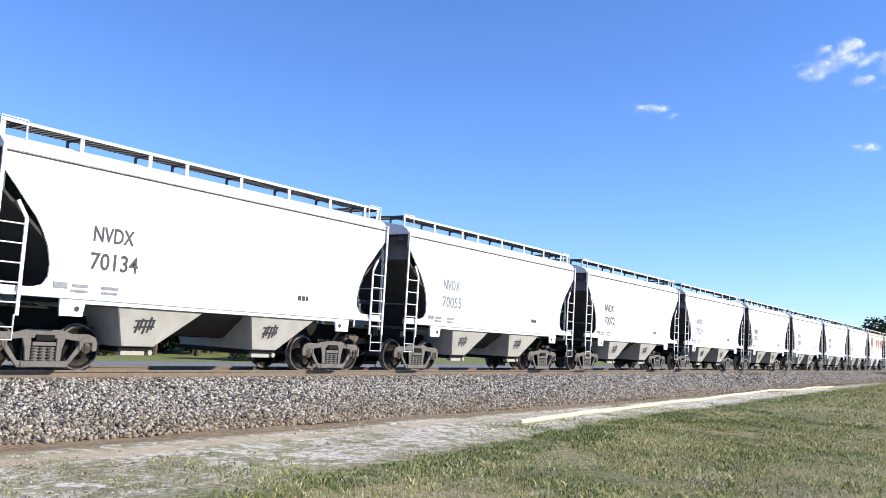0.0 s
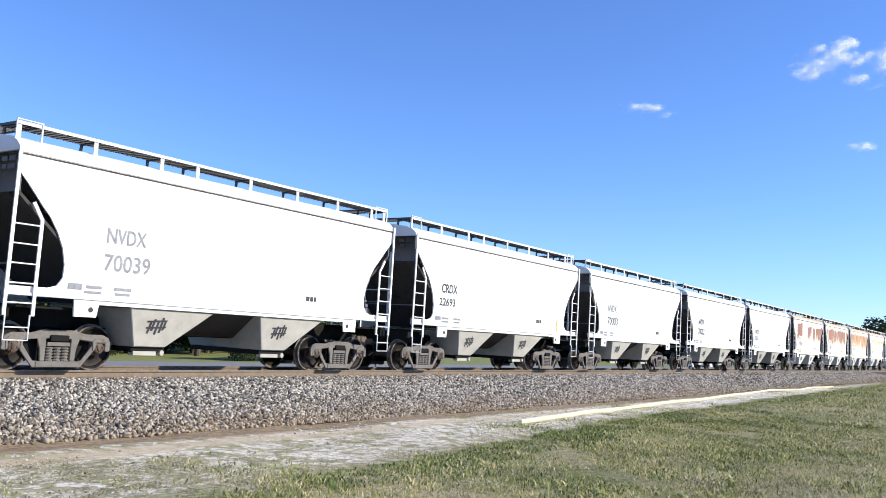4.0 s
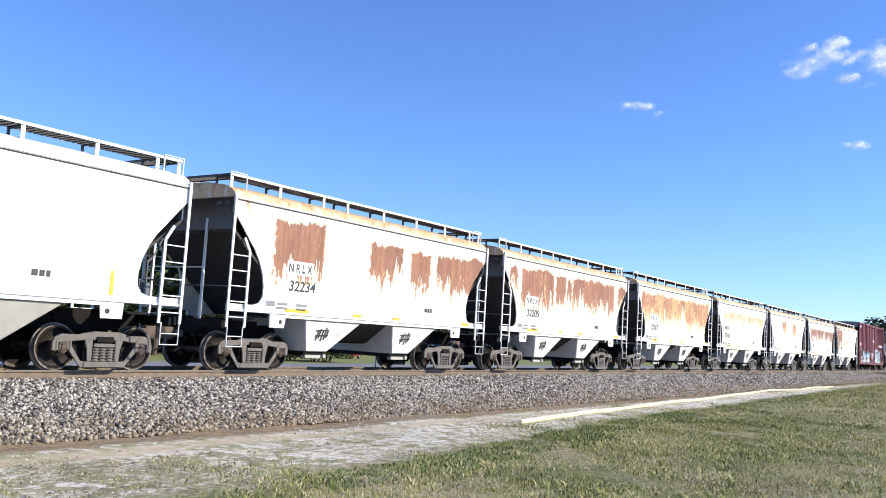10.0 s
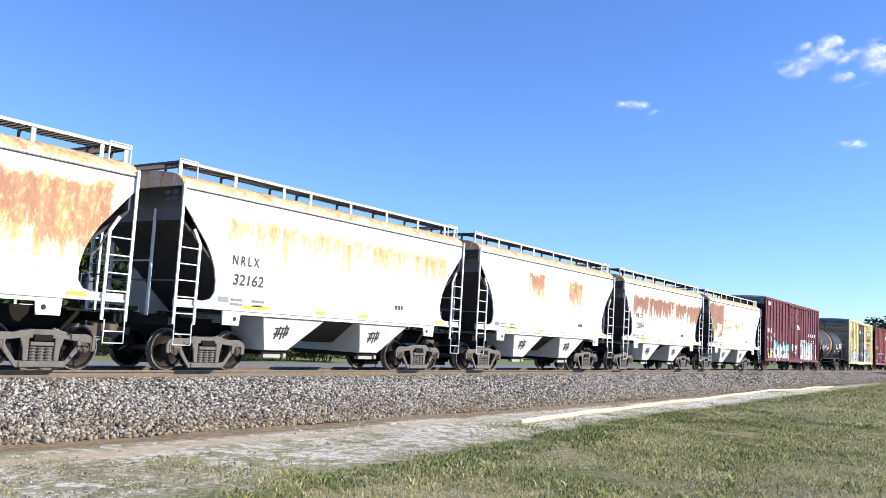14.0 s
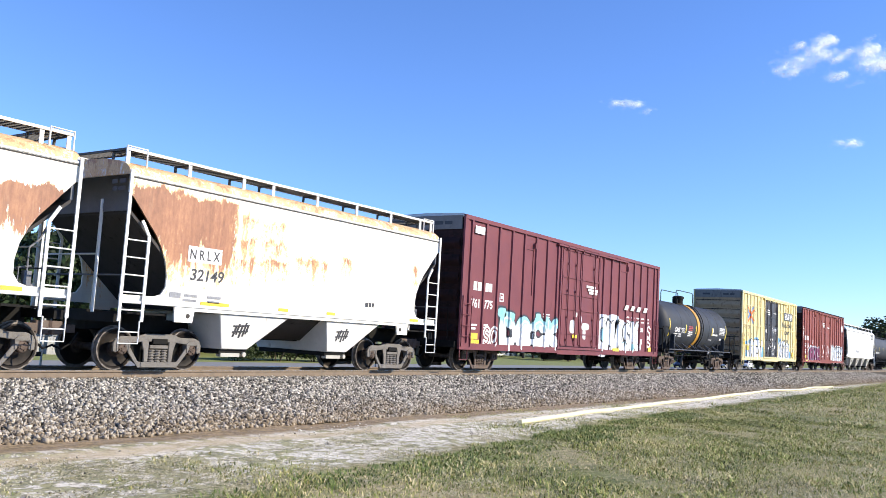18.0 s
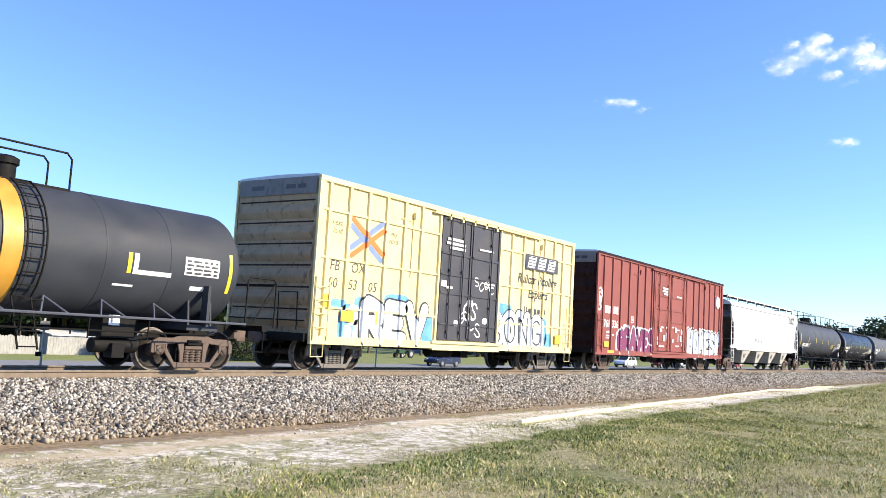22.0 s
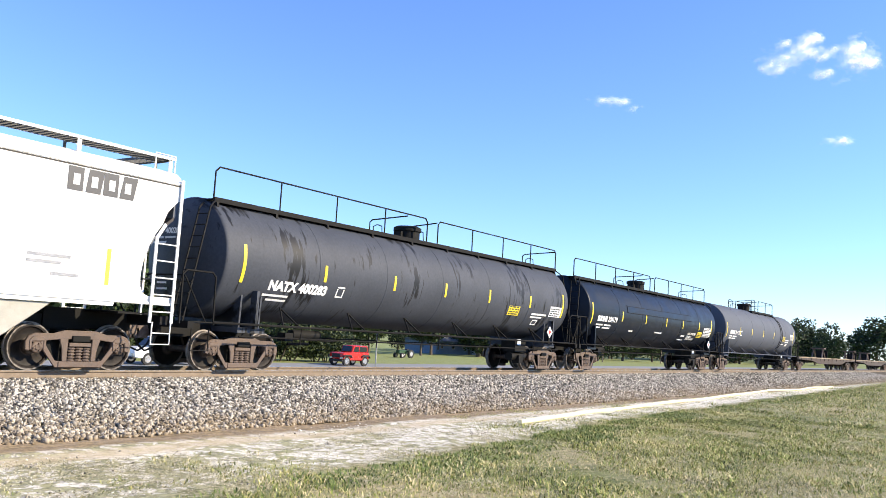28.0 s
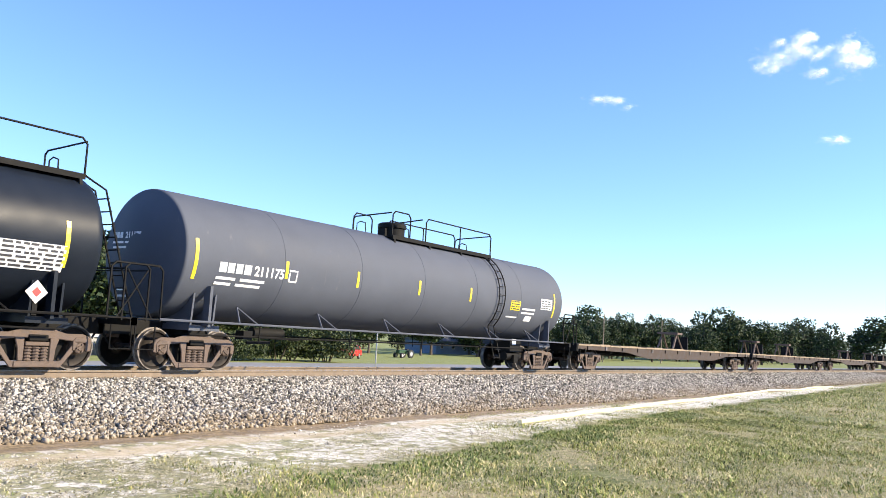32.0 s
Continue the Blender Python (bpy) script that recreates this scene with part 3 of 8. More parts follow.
# ---- freight cars (each stands with its near left corner post at x = 0, the track's centre at y = 0, the rail top at z = 0) ----
def hopper_car(name, label, length, bays, trucks, side_paint, cut=1.05, steel=TRUCK, board_posts=9):
    """A covered hopper: side sheets with curved openings at both ends, slope sheets, bays, roof with running boards, ladders, trucks."""
    L = length
    car = thing(name, label, "freight car", "cars of the passing train")
    eave, sill = 4.2, 1.38
    cutout = [(0.06, 3.78), (0.3, 3.52), (0.54 * cut, 3.24), (0.76 * cut, 3.0), (0.93 * cut, 2.74), (1.07 * cut, 2.44), (1.14 * cut, 2.12), (1.13 * cut, 1.86), (1.02 * cut, 1.7), (0.84 * cut, 1.645), (0.06, 1.64)]
    outline = [(0.0, eave), (0.0, 3.8)] + cutout + [(0.0, 1.64), (0.0, 1.46), (1.42, 1.46)] + ([(1.44, 1.12), (1.94, 1.12), (1.98, sill)] if bays < 3 else [(1.46, sill)])
    outline += [(L - x, z) for x, z in reversed(outline)]
    for s in (-1, 1):
        sh = Shape()
        y0, y1 = sorted((s * 1.56, s * 1.6))
        sh.prism(outline, y0, y1)
        part("side_sheet", sh, side_paint, car)
    trim = Shape()
    for s in (-1, 1):
        y0, y1 = sorted((s * 1.6, s * 1.63))
        trim.box(0.0, L, *sorted((s * 1.6, s * 1.618)), 4.165, 4.205)
        trim.box(0.0, L, y0, y1, 1.47, 1.52)
    part("side_trim", trim, WHITE, car)
    for s in (-1, 1):
        # thin dark strip that draws the roof lip's shadow on the side sheet
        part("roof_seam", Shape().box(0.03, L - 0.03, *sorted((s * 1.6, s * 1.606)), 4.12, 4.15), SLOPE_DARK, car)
        for x in (1.8, L - 1.8) if bays < 3 else ():
            part("jacking_hole", Shape().tube((x, s * 1.6, 1.27), (x, s * 1.606, 1.27), 0.055, 10), SLOPE_DARK, car)
    for side_x in (0, 1):
        fx = (lambda x: x) if side_x == 0 else (lambda x: L - x)
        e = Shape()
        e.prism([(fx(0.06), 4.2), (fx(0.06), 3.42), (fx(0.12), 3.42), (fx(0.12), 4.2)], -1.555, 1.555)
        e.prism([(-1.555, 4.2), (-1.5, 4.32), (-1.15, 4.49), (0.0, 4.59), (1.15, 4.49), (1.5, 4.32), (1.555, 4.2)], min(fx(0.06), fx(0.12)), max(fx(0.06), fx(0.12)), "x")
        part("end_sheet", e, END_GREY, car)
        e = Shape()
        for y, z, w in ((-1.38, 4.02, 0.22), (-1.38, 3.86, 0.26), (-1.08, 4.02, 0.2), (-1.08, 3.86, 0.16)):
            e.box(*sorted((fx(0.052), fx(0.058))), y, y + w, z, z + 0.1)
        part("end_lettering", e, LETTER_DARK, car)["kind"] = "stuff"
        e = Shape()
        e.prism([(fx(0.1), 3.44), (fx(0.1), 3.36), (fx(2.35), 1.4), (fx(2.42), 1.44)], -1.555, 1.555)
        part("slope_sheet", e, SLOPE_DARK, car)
        e = Shape()
        e.box(min(fx(0.03), fx(0.08)), max(fx(0.03), fx(0.08)), -0.63, -0.57, 1.2, 3.7)
        e.tube((fx(0.06), -0.6, 2.5), (fx(0.06), 1.55, 2.5), 0.02, 6)
        part("end_bracing", e, WHITE, car)
        part("end_crossbar", Shape().tube((fx(0.1), -1.55, 2.05), (fx(0.1), 1.55, 2.05), 0.018, 6), END_GREY, car)
        e = Shape()
        e.box(min(fx(-0.02), fx(0.18)), max(fx(-0.02), fx(0.18)), -1.5, 1.5, 1.05, 1.24)
        e.box(min(fx(0.1), fx(2.2)), max(fx(0.1), fx(2.2)), -0.34, 0.34, 0.86, 1.3)
        e.box(min(fx(0.3), fx(1.25)), max(fx(0.3), fx(1.25)), -1.5, 1.5, 1.24, 1.28)
        part("end_platform", e, UNDER, car)
        add_coupler(car, fx(0.02), -1 if side_x == 0 else 1)
        for s in (-1, 1):
            y = s * 1.66 if s < 0 else s * 1.63
            rungs = [(fx(0.0), fx(0.56), 1.32 + 0.37 * k) for k in range(5)]
            ladder(car, [(fx(0.0), 1.08), (fx(0.0), 4.28)], [(fx(0.56), 1.08), (fx(0.56), 2.92), (fx(0.36), 3.24)], rungs, y, WHITE, 0.035)
            st = Shape().path([(fx(0.02), y, 1.1), (fx(0.02), y, 0.62), (fx(0.5), y, 0.62), (fx(0.5), y, 1.1)], 0.018)
            st.tube((fx(0.02), y, 0.86), (fx(0.5), y, 0.86), 0.014, 6)
            part("sill_step", st, WHITE, car)
        if side_x == 1:
            v = Shape()
            v.tube((L - 0.95, -1.0, 1.62), (L - 0.45, -1.0, 1.62), 0.13, 14)
            v.box(L - 0.75, L - 0.6, -1.3, -1.2, 1.6, 1.95)
            v.path([(L - 0.68, -1.25, 1.9), (L - 0.68, -1.25, 2.4), (L - 0.4, -1.1, 2.6), (L - 0.15, -1.0, 3.0)], 0.022)
            v.path([(L - 0.85, -1.25, 1.4), (L - 0.85, -1.25, 2.0), (L - 0.6, -1.25, 2.05)], 0.018)
            part("brake_equipment", v, END_GREY, car)
    r = Shape()
    arch = [(-1.6, 4.2), (-1.55, 4.32), (-1.42, 4.42), (-1.15, 4.51), (-0.6, 4.59), (0, 4.61), (0.6, 4.59), (1.15, 4.51), (1.42, 4.42), (1.55, 4.32), (1.6, 4.2)]
    r.prism(arch, 0.0, L, "x")
    part("roof", r, side_paint, car)
    n_h = max(4, int(L / 2.4))
    hatch = Shape()
    hatch.box(1.0, L - 1.0, -0.3, 0.3, 4.58, 4.64)
    for k in range(n_h):
        x = 1.2 + (L - 2.4) * (k + 0.5) / n_h
        hatch.box(x - 0.5, x + 0.5, -0.33, 0.33, 4.63, 4.67)
    part("hatch_cover", hatch, WHITE, car)
    for s in (-1, 1):
        b = Shape()
        ya, yb = sorted((s * 0.72, s * 1.32))
        for y in (ya, yb):
            b.box(0.05, L - 0.05, y - 0.02, y + 0.02, 4.74, 4.8)
        b2 = Shape()
        n = int(L / 0.14)
        for k in range(n):
            x = 0.1 + (L - 0.2) * k / n
            b2.box(x, x + 0.022, ya + 0.02, yb - 0.02, 4.735, 4.77)
        for k in range(7):
            y = ya + 0.06 + (yb - ya - 0.12) * k / 6
            b2.box(0.08, L - 0.08, y - 0.006, y + 0.006, 4.742, 4.775)
        rb = part("running_board", b, WHITE, car)
        part("grating", b2, GRATE, rb, smooth=0)
        for k in range(board_posts):
            posts = Shape()
            x = (0.1, 1.75, 3.4, 4.4, 6.05, 7.7, 9.3, 10.8, 11.38)[k] * L / 11.5 if L < 15 else 0.12 + (L - 0.24) * k / (board_posts - 1)
            posts.box(x - 0.045, x + 0.045, s * 1.3 - 0.012, s * 1.3 + 0.012, 4.4, 4.79)
            part("board_post", posts, WHITE, rb)
            brace = Shape().prism([(s * 1.28, 4.73), (s * 0.74, 4.73), (s * 0.74, 4.44), (s * 0.78, 4.44), (s * 0.8, 4.7), (s * 1.28, 4.71)], x - 0.02, x + 0.02, "x")
            part("board_brace", brace, GRATE, rb)
    for fx in ((lambda x: x), (lambda x: L - x)):
        b = Shape()
        for x in (0.06, 0.5):
            b.box(fx(x) - 0.02, fx(x) + 0.02, -1.3, 1.3, 4.74, 4.79)
        for k in range(20):
            y = -1.25 + 2.5 * k / 20
            b.box(min(fx(0.08), fx(0.48)), max(fx(0.08), fx(0.48)), y, y + 0.025, 4.75, 4.772)
        part("end_walkway", b, GRATE, car, smooth=0)
        for y in (-1.34, 1.34):
            h = Shape().path([(fx(0.03), y, 4.3), (fx(0.03), y, 4.83), (fx(0.55), y, 4.83), (fx(0.55), y, 4.4)], 0.022)
            part("roof_handhold", h, WHITE, car)
    cs = Shape()
    cs.box(2.0, L - 2.0, -0.3, 0.3, 0.78, 1.15)
    part("centre_sill", cs, UNDER, car)
    w = 2.28 if bays == 2 else 2.0
    first, last = trucks[0] + (1.26 if bays == 2 else 1.35), trucks[1] - (1.3 if bays == 2 else 1.0)
    pitch = (last - first - w) / (bays - 1)
    for k in range(bays):
        x0 = first + pitch * k
        bay = Shape()
        bay.hull8((x0 + w * 0.12, x0 + w * 0.48, -1.36, 1.36), (x0, x0 + w, -1.54, 1.54), 0.54, 1.375)
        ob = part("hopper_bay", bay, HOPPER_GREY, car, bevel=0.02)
        g = Shape()
        g.box(x0 + w * 0.12, x0 + w * 0.5, -1.28, 1.28, 0.43, 0.54)
        part("outlet_gate", g, UNDER, ob, bevel=0.01)
        g = Shape().box(x0 + w * 0.14, x0 + w * 0.4, -1.31, -1.15, 0.36, 0.45)
        g.tube((x0 + w * 0.46, -1.33, 0.42), (x0 + w * 0.46, -1.0, 0.42), 0.06, 10)
        part("gate_crank", g, HOPPER_GREY, ob)
        mk = Shape()
        face = lambda z: -1.36 - 0.18 * (z - 0.54) / 0.835 - 0.006
        for dx, z0, z1 in ((0.0, 0.84, 1.1), (0.09, 0.9, 1.16), (0.19, 0.82, 1.12), (0.3, 0.86, 1.2), (0.38, 0.92, 1.14)):
            x = x0 + w * 0.22 + dx
            mk.add([(x, face(z0), z0), (x + 0.06, face(z0), z0), (x + 0.12, face(z1), z1), (x + 0.06, face(z1), z1)], [(0, 1, 2, 3)])
        for z in (0.94, 1.08):
            x = x0 + w * 0.22
            mk.add([(x - 0.02, face(z) - 0.002, z), (x + 0.5, face(z) - 0.002, z + 0.03), (x + 0.5, face(z + 0.04) - 0.002, z + 0.07), (x - 0.02, face(z + 0.04) - 0.002, z + 0.04)], [(0, 1, 2, 3)])
        part("stencil", mk, LETTER_DARK, ob)["kind"] = "stuff"
        if k < bays - 1:
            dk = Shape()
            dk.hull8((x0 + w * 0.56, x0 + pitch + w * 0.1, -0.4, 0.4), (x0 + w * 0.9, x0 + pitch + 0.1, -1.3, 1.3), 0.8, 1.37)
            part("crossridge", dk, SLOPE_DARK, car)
            part("air_reservoir", Shape().tube((x0 + w * 0.75, 0.5, 0.92), (x0 + pitch - 0.1, 0.5, 0.92), 0.14, 12), UNDER, car)
    pp = Shape().tube((trucks[0] + 1.2, -0.45, 0.88), (trucks[1] - 1.0, -0.45, 0.88), 0.03, 6)
    part("train_line_pipe", pp, UNDER, car)
    for x in trucks:
        add_truck(car, x, steel)
    return car


def box_car(name, label, length, paint, end_paint, door, ribs, door_paint, grid=(), steel=TRUCK_RUST, trucks=None, top=5.28):
    """A boxcar with outside posts, doors with their frames, corrugated ends, ladders, sill steps and trucks."""
    L = length
    car = thing(name, label, "freight car", "cars of the passing train")
    base = 0.95
    for s in (-1, 1):
        sh = Shape()
        y0, y1 = sorted((s * 1.52, s * 1.57))
        sh.box(0.02, L - 0.02, y0, y1, base, top - 0.1)
        side = part("side_sheet", sh, paint, car)
        d0, d1 = door
        for x in [0.0, *ribs, d0 - 0.06, d1 + 0.06, L]:
            q = Shape()
            w = 0.05 if 0.05 < x < L - 0.05 else 0.1
            x = min(max(x, w), L - w)
            ya, yb = sorted((s * 1.57, s * 1.63))
            q.prism([(x - w - 0.02, s * 1.57), (x - w, s * 1.63), (x + w, s * 1.63), (x + w + 0.02, s * 1.57)], base, top - 0.12, "z")
            part("side_post", q, paint, side)
        for z in grid:
            ya, yb = sorted((s * 1.57, s * 1.615))
            for xa, xb in ((0.1, d0 - 0.05), (d1 + 0.05, L - 0.1)):
                part("side_rail", Shape().box(xa, xb, ya, yb, z - 0.03, z + 0.03), paint, side)
        ya, yb = sorted((s * 1.55, s * 1.64))
        q = Shape().box(0.0, L, ya, yb, top - 0.14, top)
        part("top_chord", q, paint, car)
        q = Shape().box(0.0, L, ya, yb, base - 0.2, base + 0.02)
        q.box(d0 - 0.2, d1 + 0.2, ya, yb, base - 0.25, base - 0.2)
        part("side_sill", q, paint, car)
        # doors: two leaves with raised frames, tracks above and below, locking bars
        mid = (d0 + d1) / 2
        for a, b in ((d0, mid), (mid, d1)):
            lf = Shape()
            ya, yb = sorted((s * 1.57, s * 1.6))
            lf.box(a + 0.02, b - 0.02, ya, yb, base + 0.08, top - 0.24)
            leaf = part("door_leaf", lf, door_paint, car)
            fr = Shape()
            ya, yb = sorted((s * 1.6, s * 1.635))
            for z, h in ((top - 0.3, 0.03), (3.85, 0.03), (3.15, 0.014), (2.55, 0.03), (1.55, 0.025), (base + 0.12, 0.03)):
                fr.box(a + 0.05, b - 0.05, ya, yb, z - h, z + h)
            for x in (a + 0.07, b - 0.07):
                fr.box(x - 0.035, x + 0.035, ya, yb, base + 0.08, top - 0.26)
            part("door_frame", fr, door_paint, leaf)
            lk = Shape()
            for x in (a + 0.55, b - 0.55) if a == d0 else (b - 0.6,):
                lk.tube((x, s * 1.66, base + 0.1), (x, s * 1.66, top - 0.28), 0.026, 6)
                for z in (1.3, 2.2, 3.3, 4.4):
                    lk.box(x - 0.05, x + 0.05, *sorted((s * 1.6, s * 1.665)), z - 0.04, z + 0.04)
            part("locking_bar", lk, door_paint, leaf)
        q = Shape()
        ya, yb = sorted((s * 1.62, s * 1.7))
        q.box(d0 - 0.5, min(d1 + 3.0, L), ya, yb, top - 0.24, top - 0.17)
        for k in range(5):
            x = d0 + (d1 - d0) * (k + 0.5) / 5
            q.box(x - 0.04, x + 0.04, ya, yb, top - 0.34, top - 0.17)
        part("door_track", q, paint, car)
        part("lower_door_track", Shape().box(d0 - 0.3, d1 + 0.3, ya, yb, base - 0.04, base + 0.05), paint, car)
        for x in (4.9 if L > 17 else 4.3, d1 + 3.1):
            hk = Shape().box(x - 0.03, x + 0.03, *sorted((s * 1.6, s * 1.68)), top - 0.62, top - 0.4)
            hk.box(x - 0.62, x + 0.02, *sorted((s * 1.575, s * 1.6)), top - 0.68, top - 0.64).box(x - 0.03, x + 0.01, *sorted((s * 1.575, s * 1.6)), top - 2.4, top - 0.64)
            part("hatch_frame", hk, paint, car)
    r = Shape()
    r.prism([(-1.6, top - 0.02), (-1.5, top + 0.02), (0, top + 0.06), (1.5, top + 0.02), (1.6, top - 0.02), (1.5, top - 0.1), (-1.5, top - 0.1)], 0.0, L, "x")
    n = int(L / 1.2)
    for k in range(n + 1):
        x = min(0.03 + (L - 0.06) * k / n, L - 0.06)
        r.prism([(-1.58, top - 0.01), (-1.5, top + 0.045), (0, top + 0.085), (1.5, top + 0.045), (1.58, top - 0.01)], x, x + 0.05, "x")
    part("roof", r, ROOF_GALV, car)
    f = Shape().box(0.1, L - 0.1, -1.5, 1.5, 0.9, 1.0).box(0.4, L - 0.4, -0.3, 0.3, 0.7, 0.92)
    f.box(trucks[0] + 1.6, trucks[1] - 1.6, -1.2, -1.1, 0.68, 0.9)
    for k in range(6):
        x = trucks[0] + 1.6 + (trucks[1] - trucks[0] - 3.2) * k / 5
        f.box(x - 0.05, x + 0.05, -1.4, 1.4, 0.72, 0.9)
    part("underframe", f, UNDER, car)
    v = Shape().tube((L * 0.42, -0.8, 0.62), (L * 0.5, -0.8, 0.62), 0.18, 12)
    v.box(L * 0.53, L * 0.56, -1.0, -0.6, 0.45, 0.8)
    part("brake_reservoir", v, UNDER, car)
    for i in (0, 1):
        fx = (lambda x: x) if i == 0 else (lambda x: L - x)
        e = Shape()
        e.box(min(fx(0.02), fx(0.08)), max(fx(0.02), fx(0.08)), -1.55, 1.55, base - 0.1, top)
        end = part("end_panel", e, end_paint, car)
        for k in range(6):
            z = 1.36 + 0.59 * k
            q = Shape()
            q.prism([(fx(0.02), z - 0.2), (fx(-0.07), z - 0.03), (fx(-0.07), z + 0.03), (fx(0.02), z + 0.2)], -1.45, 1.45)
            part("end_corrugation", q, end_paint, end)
            # flat dark strip between two ribs, painted as the shade of the ledge
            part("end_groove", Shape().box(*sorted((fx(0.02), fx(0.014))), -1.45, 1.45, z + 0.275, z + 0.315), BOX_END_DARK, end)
        pl = Shape().box(min(fx(0.02), fx(-0.02)), max(fx(0.02), fx(-0.02)), -1.5, 1.5, top - 0.5, top - 0.03)
        part("end_top_plate", pl, END_PLATE, end)
        pl = Shape()
        for y, w in ((-1.1, 0.3), (-0.72, 0.36), (0.5, 0.5)):
            pl.box(*sorted((fx(-0.022), fx(-0.026))), y, y + w, top - 0.34, top - 0.22)
        part("end_lettering", pl, LETTER_DARK, end)["kind"] = "stuff"
        add_coupler(car, fx(0.0), -1 if i == 0 else 1)
        es = Shape().box(min(fx(-0.12), fx(0.1)), max(fx(-0.12), fx(0.1)), -1.5, 1.5, 0.8, 1.02)
        part("end_sill", es, UNDER, car)
        for s in (-1, 1):
            y = s * 1.68
            rungs = [(fx(0.06), fx(0.6), 1.2 + 0.36 * k) for k in range(4)]
            ladder(car, [(fx(0.06), 0.85), (fx(0.06), 2.55)], [(fx(0.6), 0.85), (fx(0.6), 2.55)], rungs, y, paint, 0.014)
            st = Shape().path([(fx(0.08), s * 1.6, 0.85), (fx(0.08), s * 1.6, 0.42), (fx(0.55), s * 1.6, 0.42), (fx(0.55), s * 1.6, 0.85)], 0.018)
            part("sill_step", st, paint, car)
        g = Shape().path([(fx(-0.1), -1.2, 1.1), (fx(-0.14), -1.2, 2.1), (fx(-0.14), -0.5, 2.1), (fx(-0.1), -0.5, 1.1)], 0.018)
        g.path([(fx(-0.08), -1.45, 1.35), (fx(-0.08), 1.45, 1.35)], 0.018)
        part("end_handrail", g, UNDER, car)
    for x in trucks:
        add_truck(car, x, steel)
    return car


def tank_car(name, label, length, radius, axis_z, paint, trucks, dome, rails, steel=TRUCK_RUST, bands=(), ladder_x=None, strip_zs=(), legs=True, end_ladder=False, rail_ys=(-0.8, 0.8), head_at=0.5, head_form=(0.8, 2.2), dome_r=0.42, flat_head=False):
    """A tank car: shell with dished heads, saddles, side rails, dome with its platform, ladders, end rails, trucks."""
    L = length
    car = thing(name, label, "freight car", "cars of the passing train")
    R, zc = radius, axis_z
    sh = Shape()
    head, e = head_form
    if flat_head:
        # a shallow dish with a tight rounded rim
        dish = [(0.74 * head * (k / 12) ** 2, max(R * 0.965 * k / 12, 0.02)) for k in range(13)]
        dish += [(head * (0.74 + 0.26 * (1 - math.cos(math.pi / 2 * k / 5))), R * (0.965 + 0.035 * math.sin(math.pi / 2 * k / 5))) for k in range(1, 6)]
    else:
        dish = [(head * (1 - math.cos(math.pi / 2 * k / 12) ** (2 / e)), max(R * math.sin(math.pi / 2 * k / 12) ** (2 / e), 0.02)) for k in range(13)]
    prof = [(head_at + x, r) for x, r in dish] + [(L - 1.0 + 0.55 * (1 - x / head), r) for x, r in reversed(dish)]
    sh.turned(prof, (0, 0, zc), 56, "x")
    part("tank_shell", sh, paint, car, smooth=50)
    for k in range(1, 6):
        x = 1.2 + (L - 2.4) * k / 6
        seam = Shape().turned([(x - 0.02, R - 0.01), (x - 0.015, R + 0.006), (x + 0.015, R + 0.006), (x + 0.02, R - 0.01)], (0, 0, zc), 56, "x")
        part("weld_seam", seam, paint, car, smooth=50)
    for x in bands:
        b = Shape().turned([(x - 0.2, R - 0.02), (x - 0.2, R + 0.03), (x + 0.2, R + 0.03), (x + 0.2, R - 0.02)], (0, 0, zc), 56, "x")
        part("tank_band", b, STRIPE_ORANGE, car, smooth=50)
    for x in trucks:
        sd = Shape()
        arc = [(math.sin(a) * (R + 0.01), zc - math.cos(a) * (R + 0.01)) for a in [(-0.95 + 1.9 * i / 12) for i in range(13)]]
        sd.prism(arc + [(1.2, 1.05), (-1.2, 1.05)], x - 0.35, x - 0.3, "x").prism(arc + [(1.2, 1.05), (-1.2, 1.05)], x + 0.3, x + 0.35, "x")
        sd.box(x - 0.45, x + 0.45, -1.3, 1.3, 0.95, 1.08)
        for q in (-1, 1):
            sd.box(x - 0.04, x + 0.04, *sorted((q * 1.25, q * 1.46)), 1.05, 2.0)
        part("saddle", sd, paint, car)
    for i in (0, 1):
        fx = (lambda x: x) if i == 0 else (lambda x: L - x)
        e = Shape()
        e.box(min(fx(-0.1), fx(trucks[0] + 1.0)), max(fx(-0.1), fx(trucks[0] + 1.0)), -0.35, 0.35, 0.78, 1.12)
        e.box(min(fx(-0.12), fx(0.05)), max(fx(-0.12), fx(0.05)), -1.5, 1.5, 1.0, 1.16)
        e.box(min(fx(0.05), fx(1.0)), max(fx(0.05), fx(1.0)), -1.5, -0.9, 1.14, 1.17).box(min(fx(0.05), fx(1.0)), max(fx(0.05), fx(1.0)), 0.9, 1.5, 1.14, 1.17)
        part("stub_sill", e, UNDER, car)
        add_coupler(car, fx(-0.1), -1 if i == 0 else 1)
        h = Shape()
        for s in (-1, 1):
            h.path([(fx(-0.35), s * 1.48, 1.1), (fx(-0.35), s * 1.48, 2.22), (fx(-0.25), s * 1.48, 2.32), (fx(0.5), s * 1.48, 2.32), (fx(0.6), s * 1.48, 2.22), (fx(0.62), s * 1.48, 1.1)], 0.026)
            h.path([(fx(-0.3), s * 1.48, 2.2), (fx(0.4), s * 1.48, 1.15)], 0.018)
            h.path([(fx(0.0), s * 1.5, 1.0), (fx(0.0), s * 1.5, 0.5), (fx(0.5), s * 1.5, 0.5), (fx(0.5), s * 1.5, 1.0)], 0.018)
        h.path([(fx(-0.35), -1.48, 2.2), (fx(-0.35), 1.48, 2.2)], 0.02)
        part("end_handrail", h, UNDER, car)
